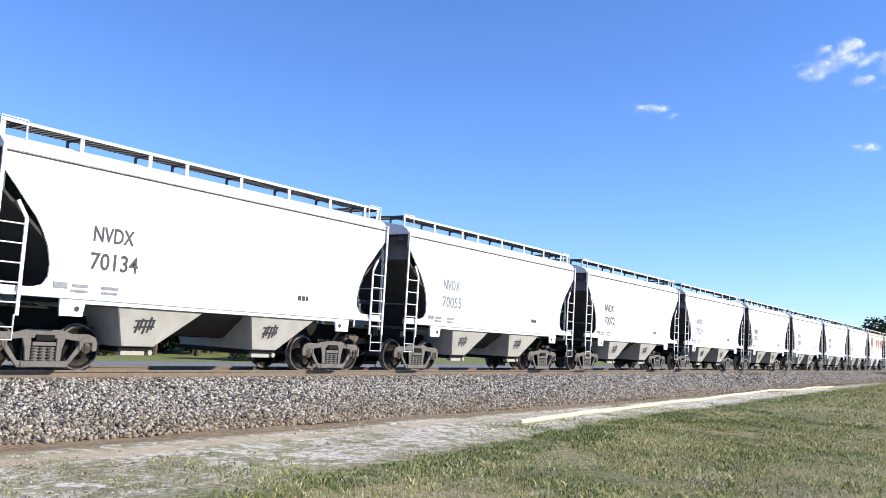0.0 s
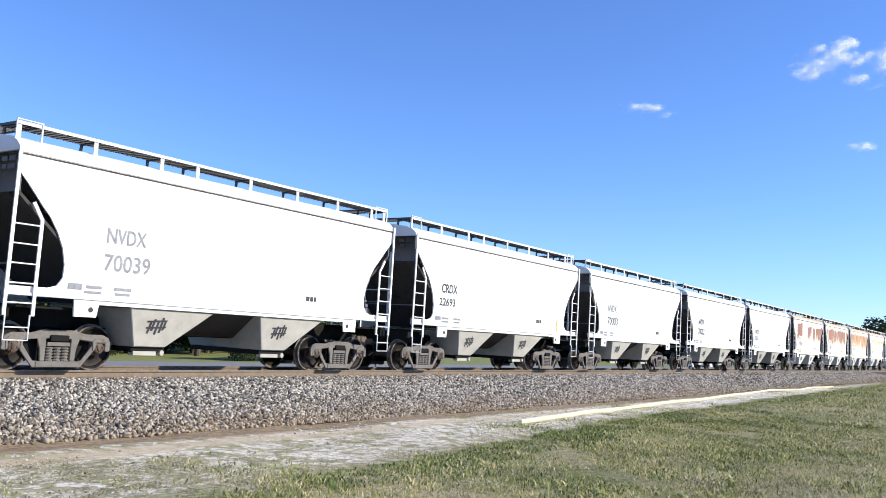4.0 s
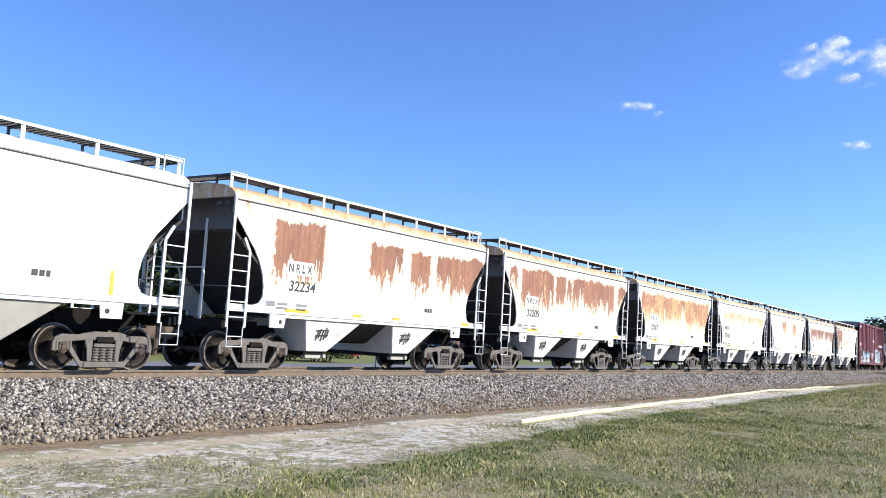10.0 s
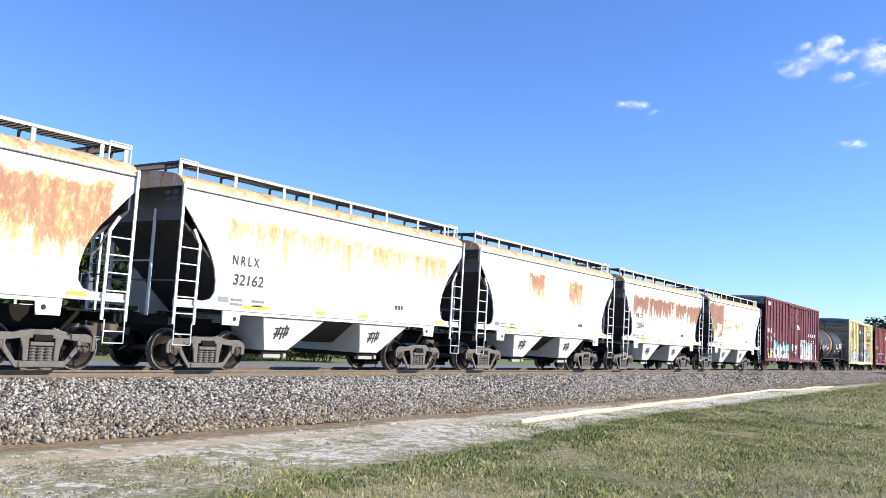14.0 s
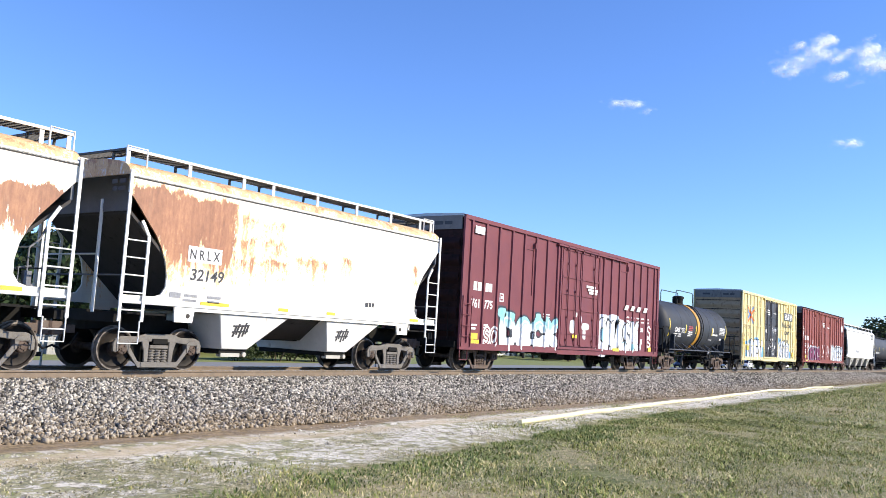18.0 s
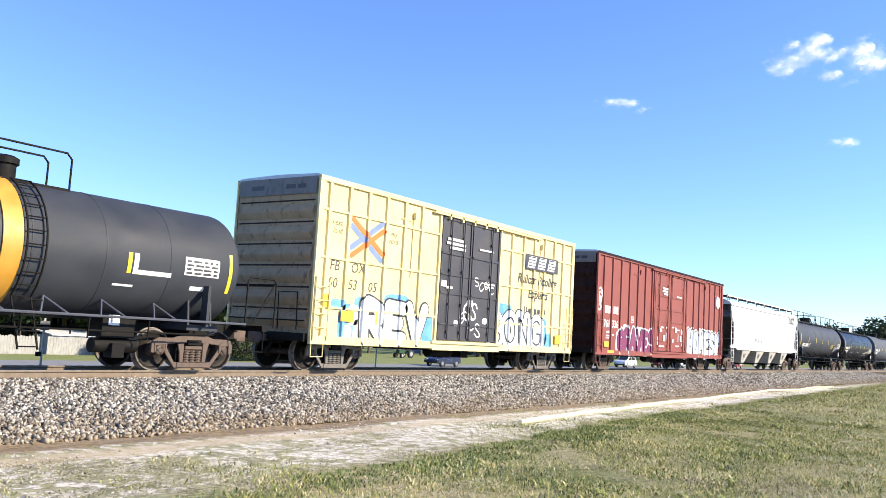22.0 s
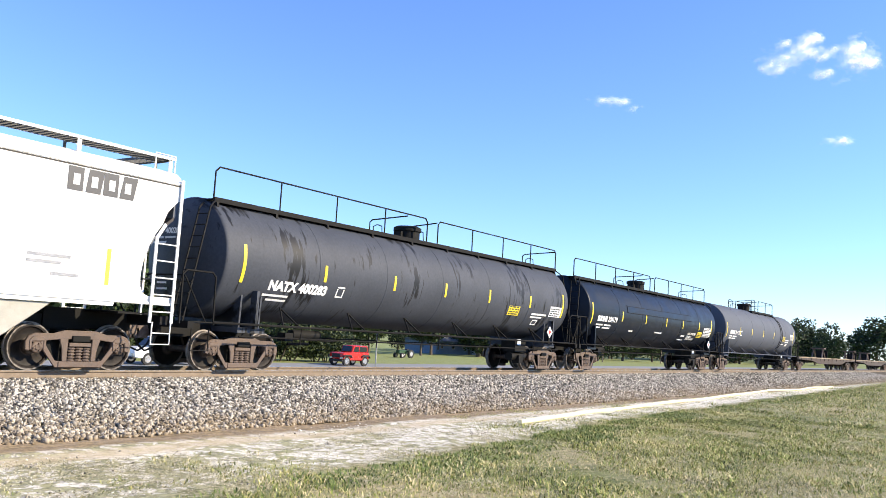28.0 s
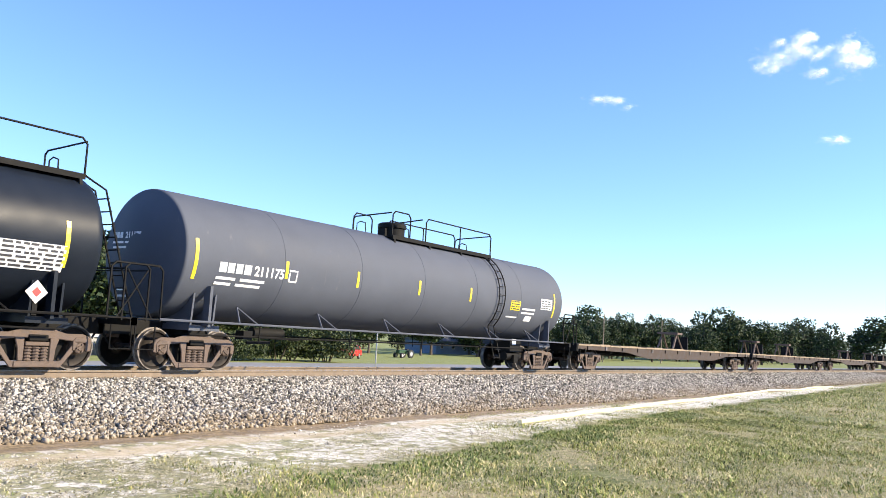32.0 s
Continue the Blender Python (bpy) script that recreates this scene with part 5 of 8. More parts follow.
sprayed("graffiti_patch", c, FADE_WHITE, [(11.5, 1.6, 1.5, 1.9), (12.6, 1.7, 1.4, 1.8), (13.5, 1.6, 1.3, 1.6), (14.5, 1.6, 1.3, 1.5), (15.3, 1.5, 0.8, 1.3)], MAROON_RIBS, 0)
brushed("graffiti_letter", c, "OMASK", (10.95, 15.65, 1.1, 2.2), MAROON_RIBS, [(SPRAY_BLACK, 0.46, 3), (FADE_WHITE, 0.36, 6)], "white fat sprayed letter with black outline", 0.1, 9)
sprayed("graffiti_patch", c, SPRAY_TEAL, [(11.45, 1.62, 0.22, 0.6), (13.9, 1.2, 0.4, 0.3), (15.0, 1.15, 0.35, 0.3)], MAROON_RIBS, 12)
sprayed("graffiti_patch", c, SPRAY_WHITE, [(15.95, 1.25, 0.3, 0.5)], MAROON_RIBS, 2)
brushed("graffiti_tag", c, "S", (16.75, 17.35, 1.6, 2.15), MAROON_RIBS, [(SPRAY_WHITE, 0.1, 2)], "", 0.1, 2)
brushed("graffiti_tag", c, "S", (16.7, 17.4, 1.15, 1.6), MAROON_RIBS, [(SPRAY_WHITE, 0.1, 2)], "", 0.1, 8)
bars("small_lettering", c, LETTER_WHITE, [(14.2 + 0.62 * (i % 5), 2.5 - 0.17 * (i // 5), 0.34, 0.07) for i in range(10)], FACE + 0.062)
sprayed("graffiti_tag", c, SPRAY_WHITE, [(8.45, 1.85, 0.5, 0.55), (9.2, 2.2, 0.25, 0.3), (9.7, 1.9, 0.7, 0.3), (9.6, 1.55, 0.3, 0.4), (8.8, 2.35, 0.16, 0.2)], [], 16)
bars("reflective_strip", c, REFLECT, [(8.4, 1.38, 0.45, 0.14)], FACE - 0.001)
bars("reflective_strip", c, REFLECT, [(12.6, 0.92, 0.7, 0.14)], FACE)
bars("reflective_strip", c, REFLECT, [(16.9, 0.98, 0.35, 0.2)], FACE)

c = yellow_box
flat = FACE + 0.062
for word, paint, width, level, dx, dz in (("\\", BLUE_MARK, 0.17, 1, -0.02, -0.12), ("/", BLUE_MARK, 0.17, 2, -0.02, 0.12), ("\\", ORANGE_MARK, 0.15, 3, 0.02, 0.08), ("/", ORANGE_MARK, 0.15, 4, 0.02, -0.1)):
    brushed("emblem_arrow", c, word, (1.38 + dx, 2.92 + dx, 3.36 + dz, 4.2 + dz), YELLOW_RIBS, [(paint, width, level)], sway=0.0)
write("slogan", "next", c, 0.62, 4.02, flat, 0.16, LETTER_DARK, slant=0.2)
write("slogan", "load", c, 0.66, 3.8, flat, 0.16, LETTER_DARK, slant=0.2)
write("slogan", "any", c, 3.2, 4.02, flat, 0.16, LETTER_DARK, slant=0.2)
write("slogan", "road", c, 3.14, 3.8, flat, 0.16, LETTER_DARK, slant=0.2)
write("reporting_mark", "FB", c, 0.62, 2.78, flat, 0.28, LETTER_DARK, slant=0.15)
write("reporting_mark", "OX", c, 1.5, 2.78, flat, 0.28, LETTER_DARK, slant=0.15)
write("car_number", "50", c, 0.58, 2.3, flat, 0.28, LETTER_DARK, slant=0.15)
write("car_number", "53", c, 1.42, 2.3, flat, 0.28, LETTER_DARK, slant=0.15)
write("car_number", "05", c, 2.3, 2.3, flat, 0.28, LETTER_DARK, slant=0.15)
bars("emblem_panel", c, LETTER_DARK, [(11.35, 3.85, 2.65, 0.57)], FACE)
for x in (11.5, 12.3, 13.1):
    s = Shape().prism([(x, 3.92), (x + 0.58, 3.92), (x + 0.72, 4.36), (x + 0.14, 4.36)], FACE - 0.009, FACE - 0.004)
    part("emblem_block", s, LETTER_WHITE, c)
    bars("emblem_stripe", c, LETTER_DARK, [(x + 0.1, 3.98 + 0.11 * k, 0.5, 0.035) for k in range(4)], FACE - 0.009)
write_draped("slogan", "Railcar Pooling", c, 10.9, 3.32, 0.34, LETTER_DARK, YELLOW_RIBS, 0.2, 1.08)
write_draped("slogan", "Experts", c, 11.75, 2.78, 0.34, LETTER_DARK, YELLOW_RIBS, 0.2, 1.05)
bars("small_lettering", c, LETTER_DARK, [(11.5, 2.2, 0.07, 0.24), (11.68, 2.2, 0.07, 0.24), (11.85, 2.2, 0.16, 0.18), (12.1, 2.2, 0.05, 0.05), (12.28, 2.2, 0.2, 0.18), (12.56, 2.2, 0.2, 0.18), (12.84, 2.2, 0.34, 0.18)], FACE + 0.062)
bars("door_lettering", c, LETTER_WHITE, [(6.15, 4.28, 0.9, 0.09), (6.1, 4.14, 1.1, 0.09), (6.3, 4.0, 0.9, 0.09), (8.1, 4.15, 0.9, 0.06), (8.5, 3.0, 0.7, 0.06), (8.55, 2.9, 0.6, 0.05), (5.9, 2.75, 0.3, 0.2), (6.2, 2.7, 0.35, 0.08)], FACE)
brushed("graffiti_tag", c, "SCGC", (7.9, 9.2, 2.85, 3.15), [], [(SPRAY_WHITE, 0.04, 9)], "", 0.5, 21)
brushed("graffiti_tag", c, "GS", (7.3, 8.2, 1.9, 2.45), [], [(SPRAY_WHITE, 0.07, 9)], "", 0.4, 22)
brushed("graffiti_tag", c, "SCS", (7.0, 8.5, 1.35, 1.8), [], [(SPRAY_WHITE, 0.05, 9)], "", 0.5, 23)
sprayed("graffiti_patch", c, SPRAY_WHITE, [(7.7, 2.3, 0.4, 0.25), (8.7, 1.75, 0.3, 0.22), (6.9, 1.6, 0.25, 0.2)], [], 16)
sprayed("graffiti_patch", c, SPRAY_BLUE, [(1.45, 1.35, 0.7, 1.05), (1.1, 1.85, 0.6, 0.3), (2.0, 1.9, 0.5, 0.45), (3.7, 2.15, 1.2, 0.35), (5.35, 1.3, 0.55, 1.0), (9.9, 2.25, 1.2, 0.4), (13.0, 1.5, 0.75, 1.1), (13.5, 1.2, 0.5, 0.6)], YELLOW_RIBS, 0)
sprayed("graffiti_patch", c, SPRAY_WHITE, [(1.75, 1.6, 0.45, 0.6), (1.5, 1.1, 0.4, 0.4), (1.95, 1.15, 0.35, 0.7)], YELLOW_RIBS, 1)
brushed("graffiti_letter", c, "REV", (2.05, 5.3, 0.98, 1.92), YELLOW_RIBS, [(SPRAY_BLACK, 0.5, 3), (FADE_WHITE, 0.39, 6)], "white fat sprayed letter with dark outline", 0.05, 3)
sprayed("graffiti_patch", c, PATCH_YELLOW, [(2.75, 1.55, 0.09, 0.4)], YELLOW_RIBS, 14)
brushed("graffiti_letter", c, "BONG", (9.0, 12.95, 1.05, 2.0), YELLOW_RIBS, [(SPRAY_BLACK, 0.6, 1), (FADE_WHITE, 0.52, 4)], "white fat sprayed letter with dark outline", 0.06, 7)
brushed("graffiti_line", c, "BONG", (9.0, 12.95, 1.05, 2.0), YELLOW_RIBS, [(SPRAY_BLACK, 0.06, 8)], "", 0.06, 7)
bars("reflective_strip", c, REFLECT, [(0.4, 1.75, 0.25, 0.35)], FACE)
bars("reflective_strip", c, PATCH_YELLOW, [(1.15, 1.4, 0.55, 0.3)], FACE - 0.004)
bars("reflective_strip", c, PATCH_YELLOW, [(14.0, 1.1, 0.5, 0.35)], FACE)

c = red_box
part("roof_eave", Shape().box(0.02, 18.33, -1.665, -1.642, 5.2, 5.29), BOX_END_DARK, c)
for x, w in ((1.02, 0.24), (1.32, 0.26), (1.95, 0.24), (2.26, 0.22)):
    bars("name_block", c, LETTER_WHITE, [(x, 2.6, w, 0.34)], FACE + 0.062)
write("car_number", "761", c, 0.9, 1.98, FACE + 0.06, 0.33, LETTER_WHITE, bold=0.012)
write("car_number", "336", c, 1.82, 1.98, FACE + 0.06, 0.33, LETTER_WHITE, bold=0.012)
bars("small_lettering", c, LETTER_WHITE, [(1.25, 1.72, 0.3, 0.1), (1.2, 1.58, 0.36, 0.06), (1.2, 1.48, 0.36, 0.06), (1.82, 1.62, 0.28, 0.06)], FACE + 0.062)
bars("stencil_frame", c, LETTER_WHITE, [(4.05, 2.3, 0.3, 0.04), (4.05, 2.56, 0.3, 0.04), (4.05, 2.345, 0.04, 0.21), (4.31, 2.345, 0.04, 0.21), (4.14, 2.4, 0.12, 0.1)], FACE + 0.062)
bars("reflective_strip", c, PATCH_YELLOW, [(0.9, 1.1, 0.5, 0.24)], FACE)
bars("reflective_strip", c, REFLECT, [(1.3, 0.85, 0.7, 0.1)], FACE)
bars("door_lettering", c, LETTER_WHITE, [(8.0, 4.2, 0.8, 0.1), (7.95, 4.06, 0.95, 0.1), (8.15, 3.92, 0.7, 0.1), (10.1, 3.9, 0.8, 0.08)], FACE)
part("round_emblem", Shape().tube((17.35, FACE - 0.004, 4.1), (17.35, FACE + 0.05, 4.1), 0.36, 24), LETTER_WHITE, c)
brushed("graffiti_tag", c, "O", (0.18, 0.7, 3.2, 3.68), [0.1], [(SPRAY_WHITE, 0.09, 1)], "", 0.1, 3)
brushed("graffiti_tag", c, "S", (0.2, 0.66, 3.1, 3.55), [0.1], [(SPRAY_WHITE, 0.07, 2)], "", 0.1, 4)
brushed("graffiti_tag", c, "B", (0.22, 0.64, 2.7, 3.15), [0.1], [(SPRAY_WHITE, 0.09, 1)], "", 0.1, 5)
sprayed("graffiti_patch", c, SPRAY_WHITE, [(2.5, 1.4, 0.4, 0.9), (3.4, 2.0, 0.6, 0.4), (5.2, 1.95, 0.6, 0.35), (6.7, 1.6, 0.3, 0.8), (7.0, 1.9, 0.2, 0.5)], RED_RIBS, 0)
brushed("graffiti_letter", c, "GRAVES", (2.5, 7.0, 1.02, 1.9), RED_RIBS, [(SPRAY_WHITE, 0.5, 1), (SPRAY_BLACK, 0.34, 4), (SPRAY_WINE, 0.28, 7)], "wine red sprayed letter edged in white", 0.07, 4)
brushed("graffiti_letter", c, "HOMESY", (12.05, 17.9, 1.05, 2.1), RED_RIBS, [(SPRAY_WHITE, 0.66, 1), (SPRAY_BLACK, 0.5, 4), (FADE_WHITE, 0.36, 7)], "white sprayed letter outlined in black", 0.06, 6)
sprayed("graffiti_patch", c, PATCH_YELLOW, [(15.2, 1.25, 0.5, 0.3)], RED_RIBS, 12)
bars("door_plate", c, LETTER_WHITE, [(7.75, 2.0, 0.3, 0.1), (7.75, 2.12, 0.22, 0.06), (8.25, 1.55, 0.22, 0.3), (8.6, 2.2, 0.16, 0.1), (7.6, 1.25, 0.8, 0.07), (10.0, 2.05, 0.2, 0.26), (10.3, 2.15, 0.34, 0.07), (10.75, 1.6, 0.24, 0.28), (9.6, 1.5, 0.16, 0.2), (10.1, 1.3, 0.5, 0.07)], FACE)
for x, z, w, h in ((7.5, 1.5, 0.12, 0.5), (8.15, 2.25, 0.4, 0.08), (8.75, 1.8, 0.1, 0.45), (9.75, 2.3, 0.3, 0.06), (10.55, 1.75, 0.08, 0.5), (11.1, 2.1, 0.25, 0.3), (11.2, 1.5, 0.12, 0.4)):
    sprayed("graffiti_tag", c, SPRAY_WHITE, [(x, z, w, h)], [], 16)

c = long_hopper
for x, lean in ((15.57, 0.0), (15.97, 0.06), (16.37, 0.0), (16.75, 0.08)):
    part("emblem_block", Shape().prism([(x, 3.62), (x + 0.34, 3.62), (x + 0.34 + lean, 4.1), (x + lean, 4.1)], NEAR - 0.002, NEAR + 0.003), LETTER_DARK, c)
    part("emblem_gap", Shape().box(x + 0.12, x + 0.26, NEAR - 0.004, NEAR, 3.74, 3.96), LETTER_WHITE, c)
bars("small_lettering", c, LETTER_FADED, [(14.9, 2.25, 0.9, 0.06), (14.9, 2.12, 0.7, 0.06), (15.4, 1.9, 0.6, 0.06), (5.7, 2.0, 0.5, 0.25), (6.5, 1.95, 0.4, 0.2), (7.2, 1.95, 0.5, 0.2)], NEAR)
bars("reflective_strip", c, REFLECT, [(16.6, 1.8, 0.09, 0.75)], NEAR)
bars("reflective_strip", c, REFLECT, [(12.0, 1.8, 0.8, 0.1)], NEAR)

# writing on the tank cars
def printed_panel(car, x, z, w, h, material, tank):
    """A pasted panel with rows of small dark print."""
    panel = "data_panel" if material is LETTER_WHITE else "yellow_decal"
    bars(panel, car, material, [(x, z, w, h)], 0, tank)
    g = random.Random(int(x * 100))
    rows = []
    for k in range(max(2, int(h / 0.09))):
        a = x + 0.05
        while a < x + w - 0.12:
            b = min(a + g.uniform(0.08, 0.26), x + w - 0.05)
            rows.append((a, z + 0.035 + 0.09 * k, b - a, 0.045))
            a = b + g.uniform(0.03, 0.08)
    zc, r = tank
    bars("fine_print", car, LETTER_DARK, rows, 0, (zc, r + 0.006))


ra = (2.45, 1.38)
c = small_tank
write("reporting_mark", "CIMX 1022", c, 1.8, 2.12, 0, 0.24, LETTER_WHITE, bold=0.01, round_tank=ra)
bars("small_lettering", c, LETTER_WHITE, [(1.75, 1.98, 0.6, 0.06), (2.5, 1.98, 0.4, 0.06), (1.75, 1.86, 0.5, 0.06), (2.5, 1.86, 0.5, 0.06)], 0, ra)
bars("warning_panel", c, RED_MARK, [(4.0, 2.45, 0.7, 0.05), (4.0, 2.36, 0.75, 0.05), (4.0, 2.27, 0.65, 0.05)], 0, ra)
bars("small_lettering", c, LETTER_WHITE, [(4.0, 2.15, 0.7, 0.06), (4.0, 2.04, 0.75, 0.06), (4.0, 1.93, 0.55, 0.06)], 0, ra)
printed_panel(c, 9.75, 2.2, 1.0, 0.42, LETTER_WHITE, ra)
bars("small_lettering", c, LETTER_WHITE, [(8.4, 2.2, 0.12, 0.35), (8.4, 2.1, 1.0, 0.1), (8.0, 1.8, 0.5, 0.05), (10.0, 1.85, 0.4, 0.1)], 0, ra)
rb = (2.76, 1.5)
c = tank_a
write("reporting_mark", "NATX 400283", c, 2.4, 2.05, 0, 0.25, LETTER_WHITE, bold=0.02, round_tank=rb)
bars("small_lettering", c, LETTER_WHITE, [(2.3, 1.86, 0.9, 0.06), (2.5, 1.72, 0.7, 0.06)], 0, rb)
bars("stencil_frame", c, LETTER_WHITE, [(4.95, 2.02, 0.3, 0.04), (4.95, 2.3, 0.3, 0.04), (4.95, 2.065, 0.04, 0.21), (5.21, 2.065, 0.04, 0.21)], 0, rb)
printed_panel(c, 14.4, 2.05, 0.8, 0.36, REFLECT, rb)
bars("small_lettering", c, LETTER_WHITE, [(16.2, 2.15, 1.2, 0.07), (16.2, 2.03, 0.9, 0.06), (16.5, 1.7, 0.4, 0.05), (16.5, 1.9, 0.4, 0.05), (16.5, 1.7, 0.05, 0.25), (16.85, 1.7, 0.05, 0.25)], 0, rb)
printed_panel(c, 17.6, 2.15, 0.95, 0.42, LETTER_WHITE, rb)
rc = (2.66, 1.5)
c = tank_b
for k, w in enumerate((0.22, 0.2, 0.2, 0.22)):
    bars("name_block", c, LETTER_WHITE, [(1.75 + 0.26 * k, 2.22, w, 0.24)], 0, rc)
write("car_number", "204179", c, 2.85, 2.22, 0, 0.24, LETTER_WHITE, bold=0.01, round_tank=rc)
bars("small_lettering", c, LETTER_WHITE, [(1.75, 2.02, 0.7, 0.07), (2.6, 2.02, 0.7, 0.07), (1.7, 1.88, 0.6, 0.07), (2.5, 1.88, 0.8, 0.07), (5.6, 1.85, 0.5, 0.07), (9.0, 1.9, 1.0, 0.06), (13.0, 1.85, 0.6, 0.08), (12.8, 1.6, 0.9, 0.05)], 0, rc)
for z, text in ((2.0, "NON-ODORIZED"), (1.82, "LIQUEFIED"), (1.66, "PETROLEUM GAS")):
    write("product_name", text, c, 13.95, z, 0, 0.12, LETTER_WHITE, bold=0.006, round_tank=rc)
printed_panel(c, 15.55, 1.88, 0.8, 0.34, REFLECT, rc)
printed_panel(c, 16.5, 1.95, 1.35, 0.55, LETTER_WHITE, rc)
# black lines on the jacket panel's seams, drawing the shadow along its edges
for z, h in ((2.75, 0.022), (3.06, 0.022)):
    bars("jacket_seam", c, UNDER, [(5.0, z, 9.2, h)], 0, (2.66, 1.52))
part("jacket_panel", Shape().prism([(-math.cos(a) * (1.5 + e), 2.66 + math.sin(a) * (1.5 + e)) for a, e in [(0.06 + 0.03 * k, 0.02) for k in range(9)] + [(0.3 - 0.03 * k, 0.001) for k in range(9)]], 5.0, 14.2, "x"), TANK_BLACK, c)
rd = (2.72, 1.53)
c = tank_c
for k, w in enumerate((0.22, 0.2, 0.2, 0.22)):
    bars("name_block", c, LETTER_WHITE, [(2.15 + 0.26 * k, 2.36, w, 0.24)], 0, rd)
write("car_number", "211175", c, 3.25, 2.36, 0, 0.24, LETTER_WHITE, bold=0.01, round_tank=rd)
bars("small_lettering", c, LETTER_WHITE, [(2.1, 2.18, 0.6, 0.07), (2.85, 2.18, 0.8, 0.07), (2.1, 2.04, 0.5, 0.07), (2.75, 2.04, 0.8, 0.07)], 0, rd)
bars("stencil_frame", c, LETTER_WHITE, [(4.45, 2.3, 0.3, 0.04), (4.45, 2.58, 0.3, 0.04), (4.45, 2.345, 0.04, 0.21), (4.71, 2.345, 0.04, 0.21)], 0, rd)
printed_panel(c, 15.9, 2.25, 0.7, 0.36, REFLECT, rd)
bars("small_lettering", c, LETTER_WHITE, [(16.8, 2.3, 1.0, 0.07), (16.8, 2.15, 1.0, 0.07), (17.2, 1.85, 0.5, 0.22), (15.8, 1.95, 0.8, 0.05)], 0, rd)
printed_panel(tank_c, 18.2, 2.4, 0.9, 0.42, LETTER_WHITE, rd)
for c, x, zs, number in ((tank_a, 0.53, 3.3, "400283"), (tank_b, 0.51, 3.28, "204179"), (tank_c, 0.9, 3.04, "211175")):
    turn = Matrix.Translation((x, 0.9, 0)) @ Matrix.Rotation(-math.pi / 2, 4, "Z")
    me = letters(number, 0.14, LETTER_WHITE, 0.008, 0.0, 1.0)
    me.transform(turn @ Matrix.Translation((0.46, 0, zs)))
    part("head_number", me, LETTER_WHITE, c)
    for a, z, w, h in ((0.0, zs, 0.1, 0.14), (0.13, zs, 0.1, 0.14), (0.26, zs, 0.1, 0.14), (0.0, zs - 0.13, 0.4, 0.05), (0.46, zs - 0.13, 0.4, 0.05), (0.02, zs - 0.25, 0.5, 0.05), (0.3, zs - 1.25, 0.36, 0.05), (0.3, zs - 1.4, 0.4, 0.05)):
        me = Shape().box(a, a + w, -0.004, 0.0, z, z + h).mesh("head_lettering", LETTER_WHITE)
        me.transform(turn)
        part("head_lettering", me, LETTER_WHITE, c)
for c, x in ((tank_a, 17.55), (tank_b, 17.3)):
    part("placard", Shape().prism([(x, 1.32), (x + 0.23, 1.55), (x, 1.78), (x - 0.23, 1.55)], -1.52, -1.505), LETTER_WHITE, c, "white diamond hazard placard")
    part("placard_centre", Shape().prism([(x, 1.45), (x + 0.1, 1.55), (x, 1.65), (x - 0.1, 1.55)], -1.524, -1.52), RED_MARK, c)
    part("placard_bracket", Shape().box(x - 0.05, x + 0.05, -1.504, -1.46, 1.1, 1.6), UNDER, c)



# ---- the ground, the track and the road ----
def profile(y):
    """Height of the ground across the track."""
    pts = [(-4000, GROUND_Z - 3.0), (-60, GROUND_Z), (10.9, GROUND_Z), (11.7, GROUND_Z + 0.03), (15.45, -0.24), (15.8, -0.2), (18.9, -0.2), (19.2, -0.24), (21.5, -0.75), (24.5, -1.05), (27.0, -1.18), (40.6, -2.02), (57.9, -2.02), (71.4, -2.36), (147.8, -2.98), (4500, -9.0)]
    return float(np.interp(y, [p[0] for p in pts], [p[1] for p in pts]))


def ground_sheet():
    xs = sorted({-4000, -1500, -500, -200, -80, -40, *range(-20, 0, 4), *[k * 0.5 for k in range(0, 81)], *range(41, 90, 2), *range(90, 200, 8), 220, 260, 320, 400, 600, 900, 1500, 2500, 4000})
    ys = sorted({-4000, -1500, -400, -100, -40, -10, *[k * 0.4 for k in range(-10, 60)], 10.9, 11.7, 15.45, 15.8, 18.9, 19.2, 21.5, 24.5, 27, 32, 40.6, 48, 57.9, 64, 71.4, 88, 120, 200, 400, 900, 2000, 4500})
    verts, faces = [], []
    for y in ys:
        for x in xs:
            z = profile(y)
            if -10 < x < 90 and -5 < y < 24:
                z += 0.05 * noise.noise((x * 0.35, y * 0.35, 0)) + 0.02 * noise.noise((x * 1.7, y * 1.7, 3))
            verts.append((x, y, z))
    n = len(xs)
    for j in range(len(ys) - 1):
        for i in range(n - 1):
            faces.append((j * n + i, j * n + i + 1, (j + 1) * n + i + 1, (j + 1) * n + i))
    me = bpy.data.meshes.new("ground")
    me.from_pydata(verts, [], faces)
    me.shade_smooth()
    me.materials.append(GROUND)
    return tagged(new("ground", me), "grass field with a gravel strip beside the railway bed", "ground", kind="structure")


def grass_edge(t, x, y):
    a = calc(t, "ADD", calc(t, "MULTIPLY", calc(t, "SUBTRACT", x, 5.0), 0.26), 7.0)
    b = calc(t, "MAXIMUM", calc(t, "ADD", calc(t, "MULTIPLY", calc(t, "SUBTRACT", x, 11.0), 0.12), 7.7), 7.7)
    d = calc(t, "ADD", calc(t, "MULTIPLY", calc(t, "SUBTRACT", x, 20.0), 0.03), 8.8)
    return calc(t, "SUBTRACT", y, calc(t, "MINIMUM", calc(t, "MINIMUM", a, b), d))


